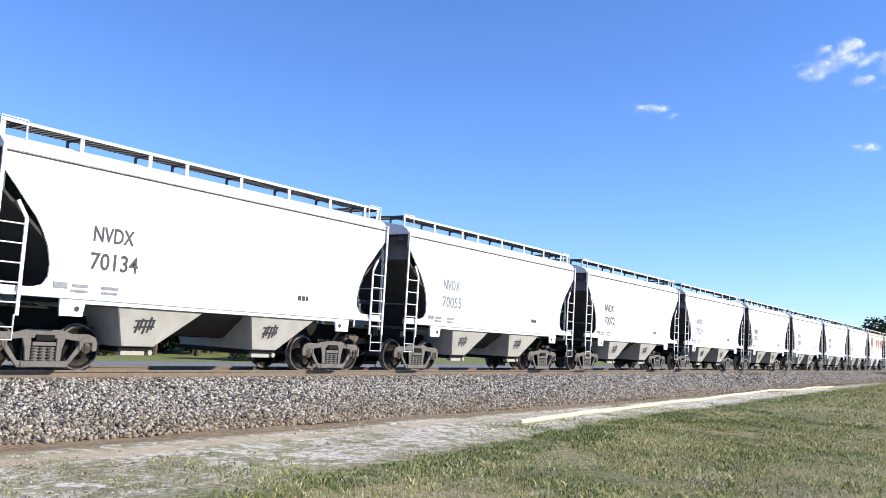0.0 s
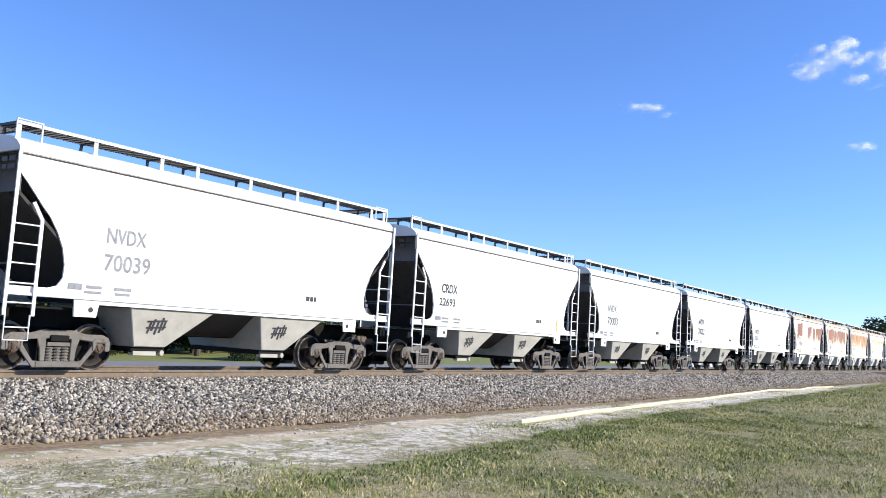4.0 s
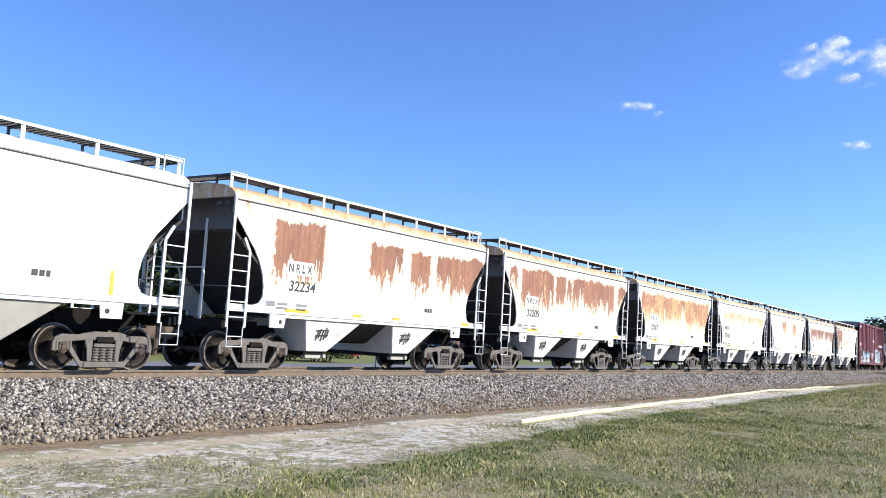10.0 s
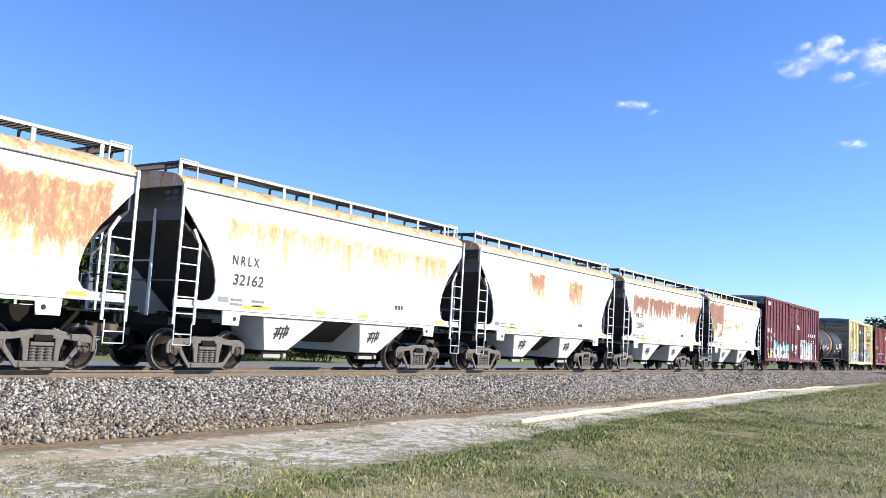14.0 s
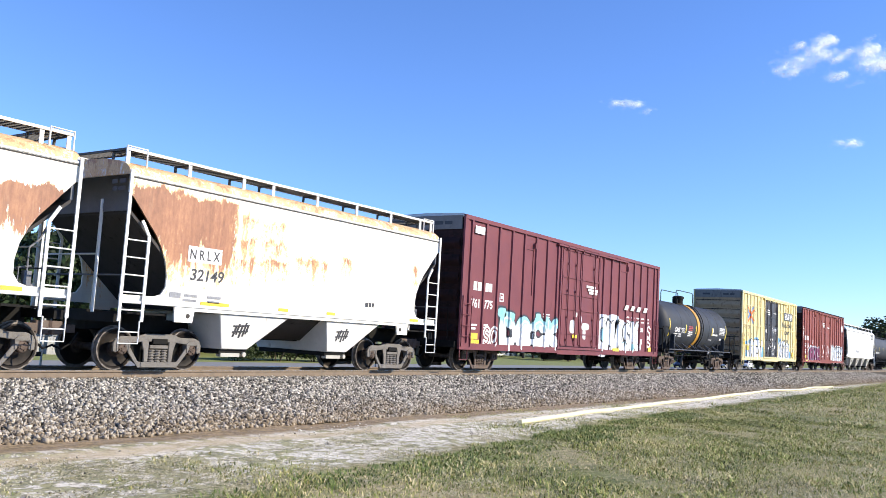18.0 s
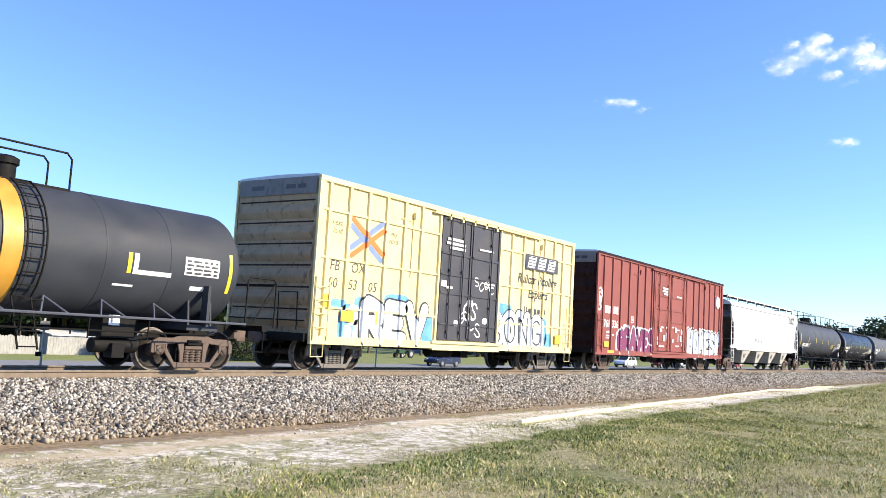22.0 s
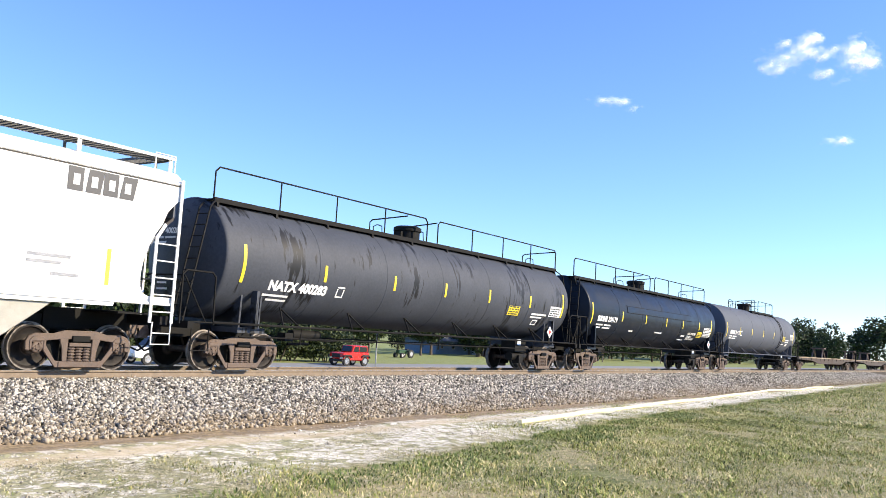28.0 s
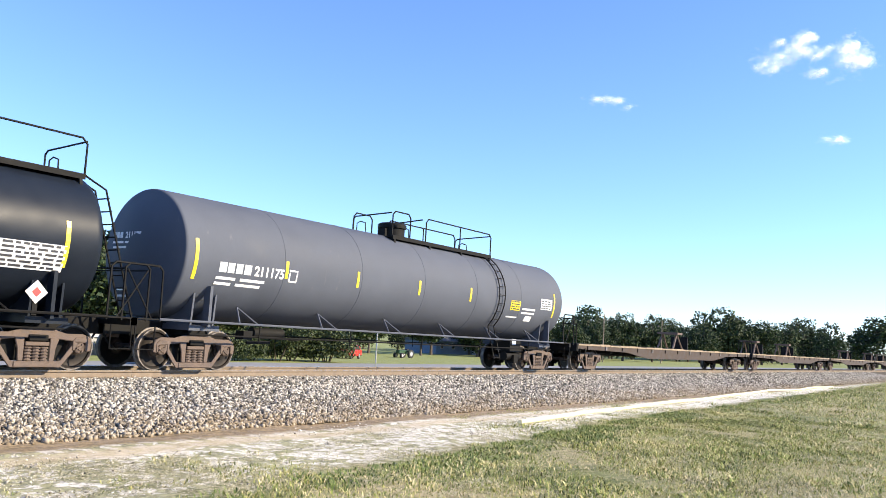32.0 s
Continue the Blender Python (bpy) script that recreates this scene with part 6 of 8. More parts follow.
def ground_material():
    m, t, b = nodes_of("field_and_gravel", 0.95)
    c = coords(t)
    sep = t.nodes.new("ShaderNodeSeparateXYZ")
    t.links.new(c, sep.inputs[0])
    x, y = sep.outputs[0], sep.outputs[1]
    big, mid, fine, tiny = tex_noise(t, c, 0.25, 4), tex_noise(t, c, 1.3, 5), tex_noise(t, c, 9, 5, 0.7), tex_noise(t, c, 45, 3, 0.7)
    green = ramp(t, mid, [(0.3, (0.07, 0.095, 0.022)), (0.7, (0.15, 0.175, 0.048))])
    dry = ramp(t, fine, [(0.3, (0.24, 0.19, 0.1)), (0.7, (0.5, 0.42, 0.25))])
    grass = mixc(t, ramp(t, calc(t, "ADD", calc(t, "MULTIPLY", big, 0.5), calc(t, "MULTIPLY", fine, 0.5)), [(0.42, (0, 0, 0)), (0.6, (1, 1, 1))]), green, dry)
    streak = tex_noise(t, stretched(t, c, 0.7, 1.3, 1.0), 8, 7, 0.75)
    stones = ramp(t, calc(t, "ADD", calc(t, "MULTIPLY", streak, 0.6), calc(t, "MULTIPLY", tiny, 0.4)), [(0.38, (0.09, 0.078, 0.055)), (0.45, (0.34, 0.3, 0.23)), (0.5, (0.74, 0.69, 0.58)), (0.62, (0.86, 0.83, 0.75))])
    dirt = ramp(t, calc(t, "ADD", calc(t, "MULTIPLY", fine, 0.6), calc(t, "MULTIPLY", tiny, 0.4)), [(0.36, (0.2, 0.14, 0.075)), (0.6, (0.52, 0.42, 0.27))])
    gravel = mixc(t, ramp(t, calc(t, "ADD", calc(t, "MULTIPLY", mid, 0.6), calc(t, "MULTIPLY", fine, 0.4)), [(0.6, (0, 0, 0)), (0.68, (1, 1, 1))]), stones, dirt)
    dry_growth = ramp(t, fine, [(0.4, (0.08, 0.085, 0.03)), (0.6, (0.38, 0.36, 0.17))])
    pits = calc(t, "ADD", tex_noise(t, c, 4.5, 3, 0.6), calc(t, "MULTIPLY", calc(t, "SUBTRACT", mid, 0.5), 0.5))
    weedy = calc(t, "ADD", pits, calc(t, "MULTIPLY", calc(t, "SUBTRACT", 12.0, x), 0.008))
    gravel = mixc(t, calc(t, "MULTIPLY", ramp(t, weedy, [(0.5, (0, 0, 0)), (0.56, (1, 1, 1))]), 0.85), gravel, dry_growth)
    drift = calc(t, "MULTIPLY", calc(t, "SUBTRACT", mid, 0.5), 0.8)
    tan = calc(t, "ADD", calc(t, "ABSOLUTE", calc(t, "SUBTRACT", y, 10.75)), drift)
    gravel = mixc(t, ramp(t, calc(t, "ADD", tan, calc(t, "MULTIPLY", x, 0.012)), [(0.22, (0.75, 0.75, 0.75)), (0.55, (0, 0, 0))]), gravel, ramp(t, fine, [(0.3, (0.4, 0.31, 0.19)), (0.7, (0.66, 0.54, 0.36))]))
    toe = calc(t, "ADD", calc(t, "ABSOLUTE", calc(t, "SUBTRACT", y, 11.6)), calc(t, "MULTIPLY", drift, 0.6))
    gravel = mixc(t, ramp(t, toe, [(0.25, (0.9, 0.9, 0.9)), (0.5, (0, 0, 0))]), gravel, ramp(t, fine, [(0.35, (0.1, 0.065, 0.03)), (0.65, (0.32, 0.22, 0.12))]))
    d = grass_edge(t, x, y)
    f = calc(t, "ADD", calc(t, "MULTIPLY", d, 0.7), calc(t, "MULTIPLY", calc(t, "SUBTRACT", calc(t, "ADD", calc(t, "MULTIPLY", mid, 0.6), calc(t, "MULTIPLY", fine, 0.4)), 0.5), 2.6))
    near = mixc(t, ramp(t, f, [(0.1, (0, 0, 0)), (0.4, (1, 1, 1))]), grass, gravel)
    bed = ramp(t, tiny, [(0.3, (0.03, 0.025, 0.018)), (0.7, (0.13, 0.105, 0.075))])
    e = calc(t, "ADD", calc(t, "SUBTRACT", y, 11.7), calc(t, "MULTIPLY", calc(t, "SUBTRACT", mid, 0.5), 0.8))
    col = mixc(t, ramp(t, e, [(0.2, (0, 0, 0)), (0.5, (1, 1, 1))]), near, bed)
    e = calc(t, "ADD", calc(t, "SUBTRACT", y, 22.8), calc(t, "MULTIPLY", calc(t, "SUBTRACT", mid, 0.5), 1.0))
    lawn = ramp(t, mid, [(0.3, (0.17, 0.2, 0.05)), (0.7, (0.27, 0.29, 0.09))])
    col = mixc(t, ramp(t, e, [(0.2, (0, 0, 0)), (0.5, (1, 1, 1))]), col, lawn)
    t.links.new(col, b.inputs["Base Color"])
    bump(t, b, calc(t, "ADD", calc(t, "MULTIPLY", fine, 0.6), calc(t, "MULTIPLY", tiny, 0.4)), 0.7, 0.03)
    return m


GROUND = ground_material()
ground_sheet()
ASPHALT = surface("road_asphalt", (0.2, 0.198, 0.19), (0.29, 0.285, 0.27), 0.85, scale=1.0, fine=60)
road = Shape().box(-400, 900, 43.1, 53.4, ROAD_Z - 0.3, ROAD_Z)
tagged(part("road", road, ASPHALT), "grey asphalt road running beside the railway", "road", kind="structure")


def rail(y):
    s = Shape()
    sec = [(-0.075, -0.18), (0.075, -0.18), (0.07, -0.165), (0.012, -0.15), (0.01, -0.05), (0.036, -0.038), (0.036, -0.006), (0.03, 0.0), (-0.03, 0.0), (-0.036, -0.006), (-0.036, -0.038), (-0.01, -0.05), (-0.012, -0.15), (-0.07, -0.165)]
    for k in range(40):
        s.prism([(y + a, b) for a, b in sec], -60 + k * 12.0, -60.008 + (k + 1) * 12.0, "x")
    return s


track = thing("railway_track", "rusty railway track on wooden ties and grey ballast", "railway track", kind="structure")
for y in (TRACK_Y - 0.755, TRACK_Y + 0.755):
    ob = part("rail", rail(y), RAIL_SIDE, track)
    head = Shape().box(-60, 420, y - 0.026, y + 0.026, 0.0, 0.003)
    part("running_surface", head, RAIL_TOP, ob)
tie_mesh = Shape().box(-0.115, 0.115, -1.3, 1.3, -0.38, -0.175).mesh("tie", TIE, 0.01)
plate_mesh = Shape().box(-0.1, 0.1, -0.17, 0.17, -0.176, -0.168).box(-0.05, -0.02, -0.12, -0.08, -0.17, -0.14).box(0.02, 0.05, 0.08, 0.12, -0.17, -0.14).mesh("tie_plate", RAIL_SIDE)
for k in range(160):
    x = -2 + 0.52 * k
    tie = part("tie", tie_mesh, TIE, track)
    tie.matrix_basis = pose(x + random.uniform(-0.03, 0.03), TRACK_Y + random.uniform(-0.04, 0.04), random.uniform(-0.01, 0.005), 0, 0, random.uniform(-1, 1))
    pl = part("tie_plate", plate_mesh, RAIL_SIDE, tie)
    pl.location = (0, -0.755, 0)


def scatter_mesh(name, material, base_v, base_f, places, sizes, stretch=0.5, turn=True, seed=1):
    """Many small copies of one rough form, each turned, stretched and sized by itself, in one mesh."""
    rng = np.random.default_rng(seed)
    n, k = len(places), len(base_v)
    v = np.repeat(np.array(base_v)[None], n, 0) * (1 + rng.uniform(-0.3, 0.3, (n, k, 1)))
    v *= (1 + rng.uniform(-stretch, stretch, (n, 1, 3)) * np.array([1, 1, 0.8]))
    if turn:
        q = rng.normal(size=(n, 4))
        q /= np.linalg.norm(q, axis=1)[:, None]
        w, x, y, z = q.T
        r = np.stack([np.stack([1 - 2 * (y * y + z * z), 2 * (x * y - z * w), 2 * (x * z + y * w)], -1), np.stack([2 * (x * y + z * w), 1 - 2 * (x * x + z * z), 2 * (y * z - x * w)], -1),
                      np.stack([2 * (x * z - y * w), 2 * (y * z + x * w), 1 - 2 * (x * x + y * y)], -1)], 1)
        v = np.einsum("nij,nkj->nki", r, v)
    v = v * np.array(sizes)[:, None, None] + np.array(places)[:, None, :]
    f = (np.array(base_f)[None] + (np.arange(n) * k)[:, None, None]).reshape(-1, 3)
    me = bpy.data.meshes.new(name)
    me.vertices.add(n * k)
    me.vertices.foreach_set("co", v.reshape(-1))
    me.loops.add(f.size)
    me.loops.foreach_set("vertex_index", f.reshape(-1).astype(np.int32))
    me.polygons.add(len(f))
    me.polygons.foreach_set("loop_start", (np.arange(len(f)) * 3).astype(np.int32))
    me.update(calc_edges=True)
    me.materials.append(material)
    return me


def island_material(name, stops, rough=0.9, patch=None, dust=None):
    """Colours that differ from piece to piece; patch (scale, amount) drifts them over the ground, dust (colour, low, high) lies on the lower ones."""
    m, t, b = nodes_of(name, rough)
    c = coords(t)
    g = t.nodes.new("ShaderNodeNewGeometry").outputs["Random Per Island"]
    v = calc(t, "ADD", calc(t, "MULTIPLY", g, 0.8), calc(t, "MULTIPLY", tex_noise(t, c, 30, 3), 0.2))
    if patch:
        drift = calc(t, "ADD", calc(t, "MULTIPLY", tex_noise(t, c, patch[0], 5, 0.65), 1.0), -0.5)
        v = calc(t, "ADD", v, calc(t, "MULTIPLY", drift, patch[1] * 4))
    col = ramp(t, v, stops)
    if dust:
        sep = t.nodes.new("ShaderNodeSeparateXYZ")
        t.links.new(c, sep.inputs[0])
        z = calc(t, "ADD", sep.outputs[2], calc(t, "MULTIPLY", calc(t, "SUBTRACT", tex_noise(t, c, 1.2, 5), 0.5), 0.5))
        low = calc(t, "MULTIPLY", calc(t, "SUBTRACT", dust[2], z), 1.0 / (dust[2] - dust[1]), True)
        col = mixc(t, calc(t, "MULTIPLY", low, 0.65), col, dust[0])
    t.links.new(col, b.inputs["Base Color"])
    return m


BALLAST = island_material("ballast_stone", [(0.06, (0.035, 0.03, 0.025)), (0.3, (0.13, 0.118, 0.1)), (0.52, (0.32, 0.292, 0.245)), (0.88, (0.62, 0.575, 0.495))], patch=(0.9, 0.1), dust=((0.27, 0.19, 0.1), -0.74, -0.42))
ROCK_V = [(1, 0, 0), (-1, 0, 0), (0, 1, 0), (0, -1, 0), (0, 0, 1), (0, 0, -1)]
ROCK_F = [(0, 2, 4), (2, 1, 4), (1, 3, 4), (3, 0, 4), (2, 0, 5), (1, 2, 5), (3, 1, 5), (0, 3, 5)]
rng = np.random.default_rng(7)


def ballast_stones():
    x = np.concatenate([rng.uniform(3, 22, 44000), rng.uniform(22, 45, 30000), rng.uniform(45, 110, 26000)])
    y = np.where(rng.random(len(x)) < 0.87, rng.uniform(11.75, 16.5, len(x)), rng.uniform(16.5, 20.5, len(x)))
    size = rng.uniform(0.026, 0.05, len(x)) * np.where(x > 45, 1.5, np.where(x > 22, 1.15, 1.0))
    z = np.interp(y, [10.9, 11.7, 15.45, 15.8, 18.9, 19.2, 21.5], [GROUND_Z, GROUND_Z + 0.03, -0.24, -0.2, -0.2, -0.24, -0.75])
    z += 0.012 + rng.uniform(-0.015, 0.02, len(x))
    return scatter_mesh("ballast", BALLAST, ROCK_V, ROCK_F, np.stack([x, y, z], -1), size, seed=3)


tagged(new("ballast", ballast_stones()), "grey crushed stone ballast on the railway bed", "ballast", kind="stuff")
BLADE = island_material("grass_blades", [(0.04, (0.035, 0.045, 0.01)), (0.22, (0.125, 0.16, 0.03)), (0.45, (0.28, 0.34, 0.065)), (0.66, (0.5, 0.455, 0.16)), (0.92, (0.8, 0.67, 0.38))], 0.7, patch=(0.4, 0.26))
TUFT = island_material("lush_grass_blades", [(0.1, (0.055, 0.1, 0.02)), (0.5, (0.15, 0.21, 0.045)), (0.9, (0.36, 0.38, 0.12))], 0.7)
BLADE_V = [(-0.09, 0, 0), (0.09, 0, 0), (0.06, 0.4, 0.45), (-0.06, 0.4, 0.45), (0.0, 0.95, 0.6)]
BLADE_F = [(0, 1, 2), (0, 2, 3), (3, 2, 4)]


def edge_at(x):
    """Where the grass gives way to gravel."""
    return np.minimum(np.minimum(7.0 + 0.26 * (x - 5), np.maximum(7.7, 7.7 + 0.12 * (x - 11))), 8.8 + 0.03 * (x - 20))


def patches(x, y, kx, ky, seed):
    return np.array([noise.noise((a * kx, b * ky, seed)) + 0.5 * noise.noise((a * kx * 3.7, b * ky * 3.7, seed + 4)) for a, b in zip(x.tolist(), y.tolist())])


def grass_blades():
    n = 400000
    x, y = rng.uniform(3.5, 95, n), rng.uniform(1.0, 12.2, n)
    k = n * 6 // 10
    x[:k] = rng.uniform(4, 28, k)
    edge, patch = edge_at(x), patches(x, y, 0.8, 0.8, 5)
    left = np.clip((12.5 - x) / 4, 0, 1)
    sparse = (patch > -0.1) & (y < edge + 0.5 + 2.0 * left) & (rng.random(n) < 0.45 * left)
    sparse |= (x > 15.5 + patch) & (rng.random(n) < 0.35 + 0.3 * patch)
    keep = (y < edge + patch * 0.5) | sparse
    keep &= y < 11.4 + 0.01 * x
    x, y, patch, edge = x[keep], y[keep], patch[keep], edge[keep]
    h = rng.uniform(0.03, 0.075, len(x)) * (1 + 0.8 * np.clip(patch, -0.5, 1)) * np.where(rng.random(len(x)) < 0.12, 1.6, 1.0) * np.where(x > 28, 1.5, 1.0) * np.where(y > edge - 0.2, 0.75, 1.0)
    return scatter_turned(BLADE, x, y, np.full(len(x), GROUND_Z), h)


def lush_tufts():
    """Taller, darker green grass along the gravel's edge and in single clumps on the field."""
    n = 150000
    x, y = rng.uniform(5, 60, n), rng.uniform(2.0, 11.2, n)
    k = n // 2
    x[:k] = rng.uniform(8, 26, k)
    off = y - edge_at(x)
    patch = patches(x, y, 0.7, 0.9, 31)
    keep = (np.exp(-((off + 0.45) / 0.5) ** 2) * (patch + 0.55) > 0.2) | ((patch > 0.62) & (off < -0.3) & (rng.random(n) < 0.5))
    x, y = x[keep], y[keep]
    return scatter_turned(TUFT, x, y, np.full(len(x), GROUND_Z), rng.uniform(0.05, 0.12, len(x)))


def scatter_turned(material, x, y, z, h, rise=1.0):
    a = rng.uniform(0, 2 * np.pi, len(x))
    lean = rng.uniform(0.1, 1.7, len(x))
    b = np.array(BLADE_V)
    px, py, pz = b[None, :, 0] * 1.0, b[None, :, 1] * lean[:, None], b[None, :, 2]
    vx = x[:, None] + h[:, None] * (px * np.cos(a)[:, None] - py * np.sin(a)[:, None])
    vy = y[:, None] + h[:, None] * (px * np.sin(a)[:, None] + py * np.cos(a)[:, None])
    vz = z[:, None] + h[:, None] * pz * rise
    v = np.stack([vx, vy, vz], -1)
    f = (np.array(BLADE_F)[None] + (np.arange(len(x)) * len(b))[:, None, None]).reshape(-1, 3)
    me = bpy.data.meshes.new("grass")
    me.vertices.add(v.shape[0] * v.shape[1])
    me.vertices.foreach_set("co", v.reshape(-1))
    me.loops.add(f.size)
    me.loops.foreach_set("vertex_index", f.reshape(-1).astype(np.int32))
    me.polygons.add(len(f))
    me.polygons.foreach_set("loop_start", (np.arange(len(f)) * 3).astype(np.int32))
    me.update(calc_edges=True)
    me.materials.append(material)
    return me


def gravel_stones():
    n = 15000
    x, y = rng.uniform(4, 40, n), rng.uniform(5.0, 11.9, n)
    patch = patches(x, y, 0.45, 1.3, 15)
    keep = (y > edge_at(x) - 0.1 + 0.3 * patch) & (x < 17.5 + 3 * patch) & (patch + rng.uniform(-0.3, 0.3, n) > -0.12)
    x, y = x[keep], y[keep]
    z = np.full(len(x), GROUND_Z + 0.008)
    return scatter_mesh("gravel", GRAVEL, ROCK_V, ROCK_F, np.stack([x, y, z], -1), rng.uniform(0.006, 0.015, len(x)) * (1 + rng.random(len(x)) ** 8), seed=5)


def dry_straw():
    """Short dead blades lying flat over the gravel, in drifts."""
    n = 240000
    x, y = rng.uniform(4, 34, n), rng.uniform(2.2, 11.3, n)
    x[:n // 2] = rng.uniform(4, 15, n // 2)
    patch = patches(x, y, 0.5, 1.4, 44)
    on_lawn = y < edge_at(x) - 0.3
    keep = np.where(on_lawn, patch + rng.uniform(-0.4, 0.4, n) > 0.33, (patch + rng.uniform(-0.35, 0.35, n) + 0.03 * (13 - x) > 0.02) & (y < 10.4 + 0.5 * rng.random(n)))
    x, y, on_lawn = x[keep], y[keep], on_lawn[keep]
    return scatter_turned(STRAW, x, y, np.full(len(x), GROUND_Z) + np.where(on_lawn, 0.03, 0.0), rng.uniform(0.03, 0.075, len(x)), 0.35)


STRAW = island_material("dry_straw", [(0.08, (0.09, 0.085, 0.035)), (0.3, (0.24, 0.23, 0.1)), (0.55, (0.5, 0.44, 0.26)), (0.9, (0.78, 0.71, 0.52))], 0.8, patch=(0.8, 0.2))
GRAVEL = island_material("pale_gravel", [(0.1, (0.13, 0.11, 0.08)), (0.35, (0.36, 0.325, 0.26)), (0.58, (0.56, 0.52, 0.44)), (0.85, (0.78, 0.74, 0.65))], patch=(0.7, 0.28))
tagged(new("gravel", gravel_stones()), "pale loose gravel beside the railway bed", "gravel", kind="stuff")
tagged(new("straw", dry_straw()), "dry straw and dead grass strewn over gravel and lawn", "straw", kind="stuff")
tagged(new("grass", grass_blades()), "short green and dry grass on the field", "grass", kind="stuff")
tagged(new("grass_tufts", lush_tufts()), "lush dark green grass along the gravel's edge", "grass", kind="stuff")

# the yellow pipe lying along the foot of the railway bed
HOSE = surface("yellow_pipe", (0.74, 0.66, 0.36), (0.84, 0.79, 0.55), 0.5, scale=1.0)
pipe = Shape()
lie = np.array([(17.5, 9.72), (20.1, 9.86), (22.2, 10.18), (24.7, 10.26), (30.5, 10.56), (37.8, 10.88), (43.0, 11.25), (47.5, 11.45), (52.2, 10.98), (57.7, 11.3), (62.0, 11.05)])
pts = [(x, float(np.interp(x, lie[:, 0], lie[:, 1])), GROUND_Z + 0.06 + 0.015 * math.sin(x * 0.7)) for x in np.linspace(17.5, 62.0, 60).tolist()]
pipe.path(pts, 0.055, 10)
tagged(part("pipe", pipe, HOSE), "long yellow plastic pipe lying in the grass", "pipe")


# ---- trees and bushes ----
LEAF = island_material("leaves", [(0.1, (0.009, 0.017, 0.006)), (0.5, (0.02, 0.04, 0.01)), (0.9, (0.054, 0.09, 0.02))], 0.75)
BUSH_LEAF = island_material("bush_leaves", [(0.1, (0.012, 0.021, 0.007)), (0.5, (0.036, 0.056, 0.016)), (0.9, (0.11, 0.14, 0.042))], 0.75)
BARK = surface("bark", (0.06, 0.045, 0.03), (0.14, 0.11, 0.08), 0.9, scale=6)


def crown_mesh(name, material, lobes, leaves, size, seed):
    """Leaves strewn through rounded lobes (x, y, z, rx, ry, rz), denser towards their skins."""
    g = np.random.default_rng(seed)
    vol = np.array([a[3] * a[4] * a[5] for a in lobes]) ** 0.67
    pick = g.choice(len(lobes), leaves, p=vol / vol.sum())
    L = np.array(lobes)[pick]
    d = g.normal(size=(leaves, 3))
    d /= np.linalg.norm(d, axis=1)[:, None]
    rad = g.uniform(0.55, 1.08, leaves) ** 0.6
    bumps = 1 + 0.18 * np.sin(d[:, 0] * 7 + L[:, 0] * 3) * np.sin(d[:, 1] * 6 + L[:, 1]) + 0.12 * np.sin(d[:, 2] * 9 + L[:, 2])
    c = L[:, :3] + d * L[:, 3:] * (rad * bumps)[:, None]
    a, b = g.normal(size=(leaves, 3)), g.normal(size=(leaves, 3))
    a /= np.linalg.norm(a, axis=1)[:, None]
    b -= a * (a * b).sum(1)[:, None]
    b /= np.linalg.norm(b, axis=1)[:, None]
    s = size * g.uniform(0.6, 1.4, leaves)[:, None]
    v = np.stack([c - a * s, c + b * s * 0.6, c + a * s, c - b * s * 0.6], 1)
    me = bpy.data.meshes.new(name)
    me.from_pydata(v.reshape(-1, 3).tolist(), [], (np.arange(leaves * 4).reshape(-1, 4)).tolist())
    me.materials.append(material)
    return me


def tree(name, label, height, seed, leaves=5200, leaf=0.24, raised=False):
    g = random.Random(seed)
    ob = thing(name, label, "tree", "trees beyond the road")
    h = height
    t = Shape()
    pts = [Vector((0, 0, -0.3)), Vector((g.uniform(-0.1, 0.1), g.uniform(-0.1, 0.1), h * 0.2)), Vector((g.uniform(-0.2, 0.2), g.uniform(-0.2, 0.2), h * 0.45)), Vector((g.uniform(-0.3, 0.3), g.uniform(-0.3, 0.3), h * 0.8))]
    for i in range(3):
        t.tube(pts[i], pts[i + 1], h * (0.03 - 0.008 * i), 9, h * (0.022 - 0.008 * i))
    part("trunk", t, BARK, ob)
    lobes = [(0, 0, h * 0.7, h * 0.27, h * 0.27, h * 0.28), (0, 0, h * (0.52 if raised else 0.35), h * 0.36, h * 0.36, h * (0.2 if raised else 0.26))]
    for k in range(7):
        a = k * 0.9 + g.uniform(-0.3, 0.3)
        z = h * (g.uniform(0.34, 0.66) if raised else g.uniform(0.16, 0.62))
        q = h * g.uniform(0.17, 0.3)
        end = Vector((math.cos(a) * q, math.sin(a) * q, z + h * 0.14))
        limb = Shape().tube((0, 0, z - h * 0.06), end, h * 0.011, 6, h * 0.004)
        part("limb", limb, BARK, ob)
        r = h * g.uniform(0.15, 0.22)
        lobes.append((end.x, end.y, end.z, r * 1.1, r * 1.1, r * g.uniform(0.75, 1.0)))
    part("crown", crown_mesh("crown", LEAF, lobes, leaves, leaf * h / 10, seed), LEAF, ob)
    return ob


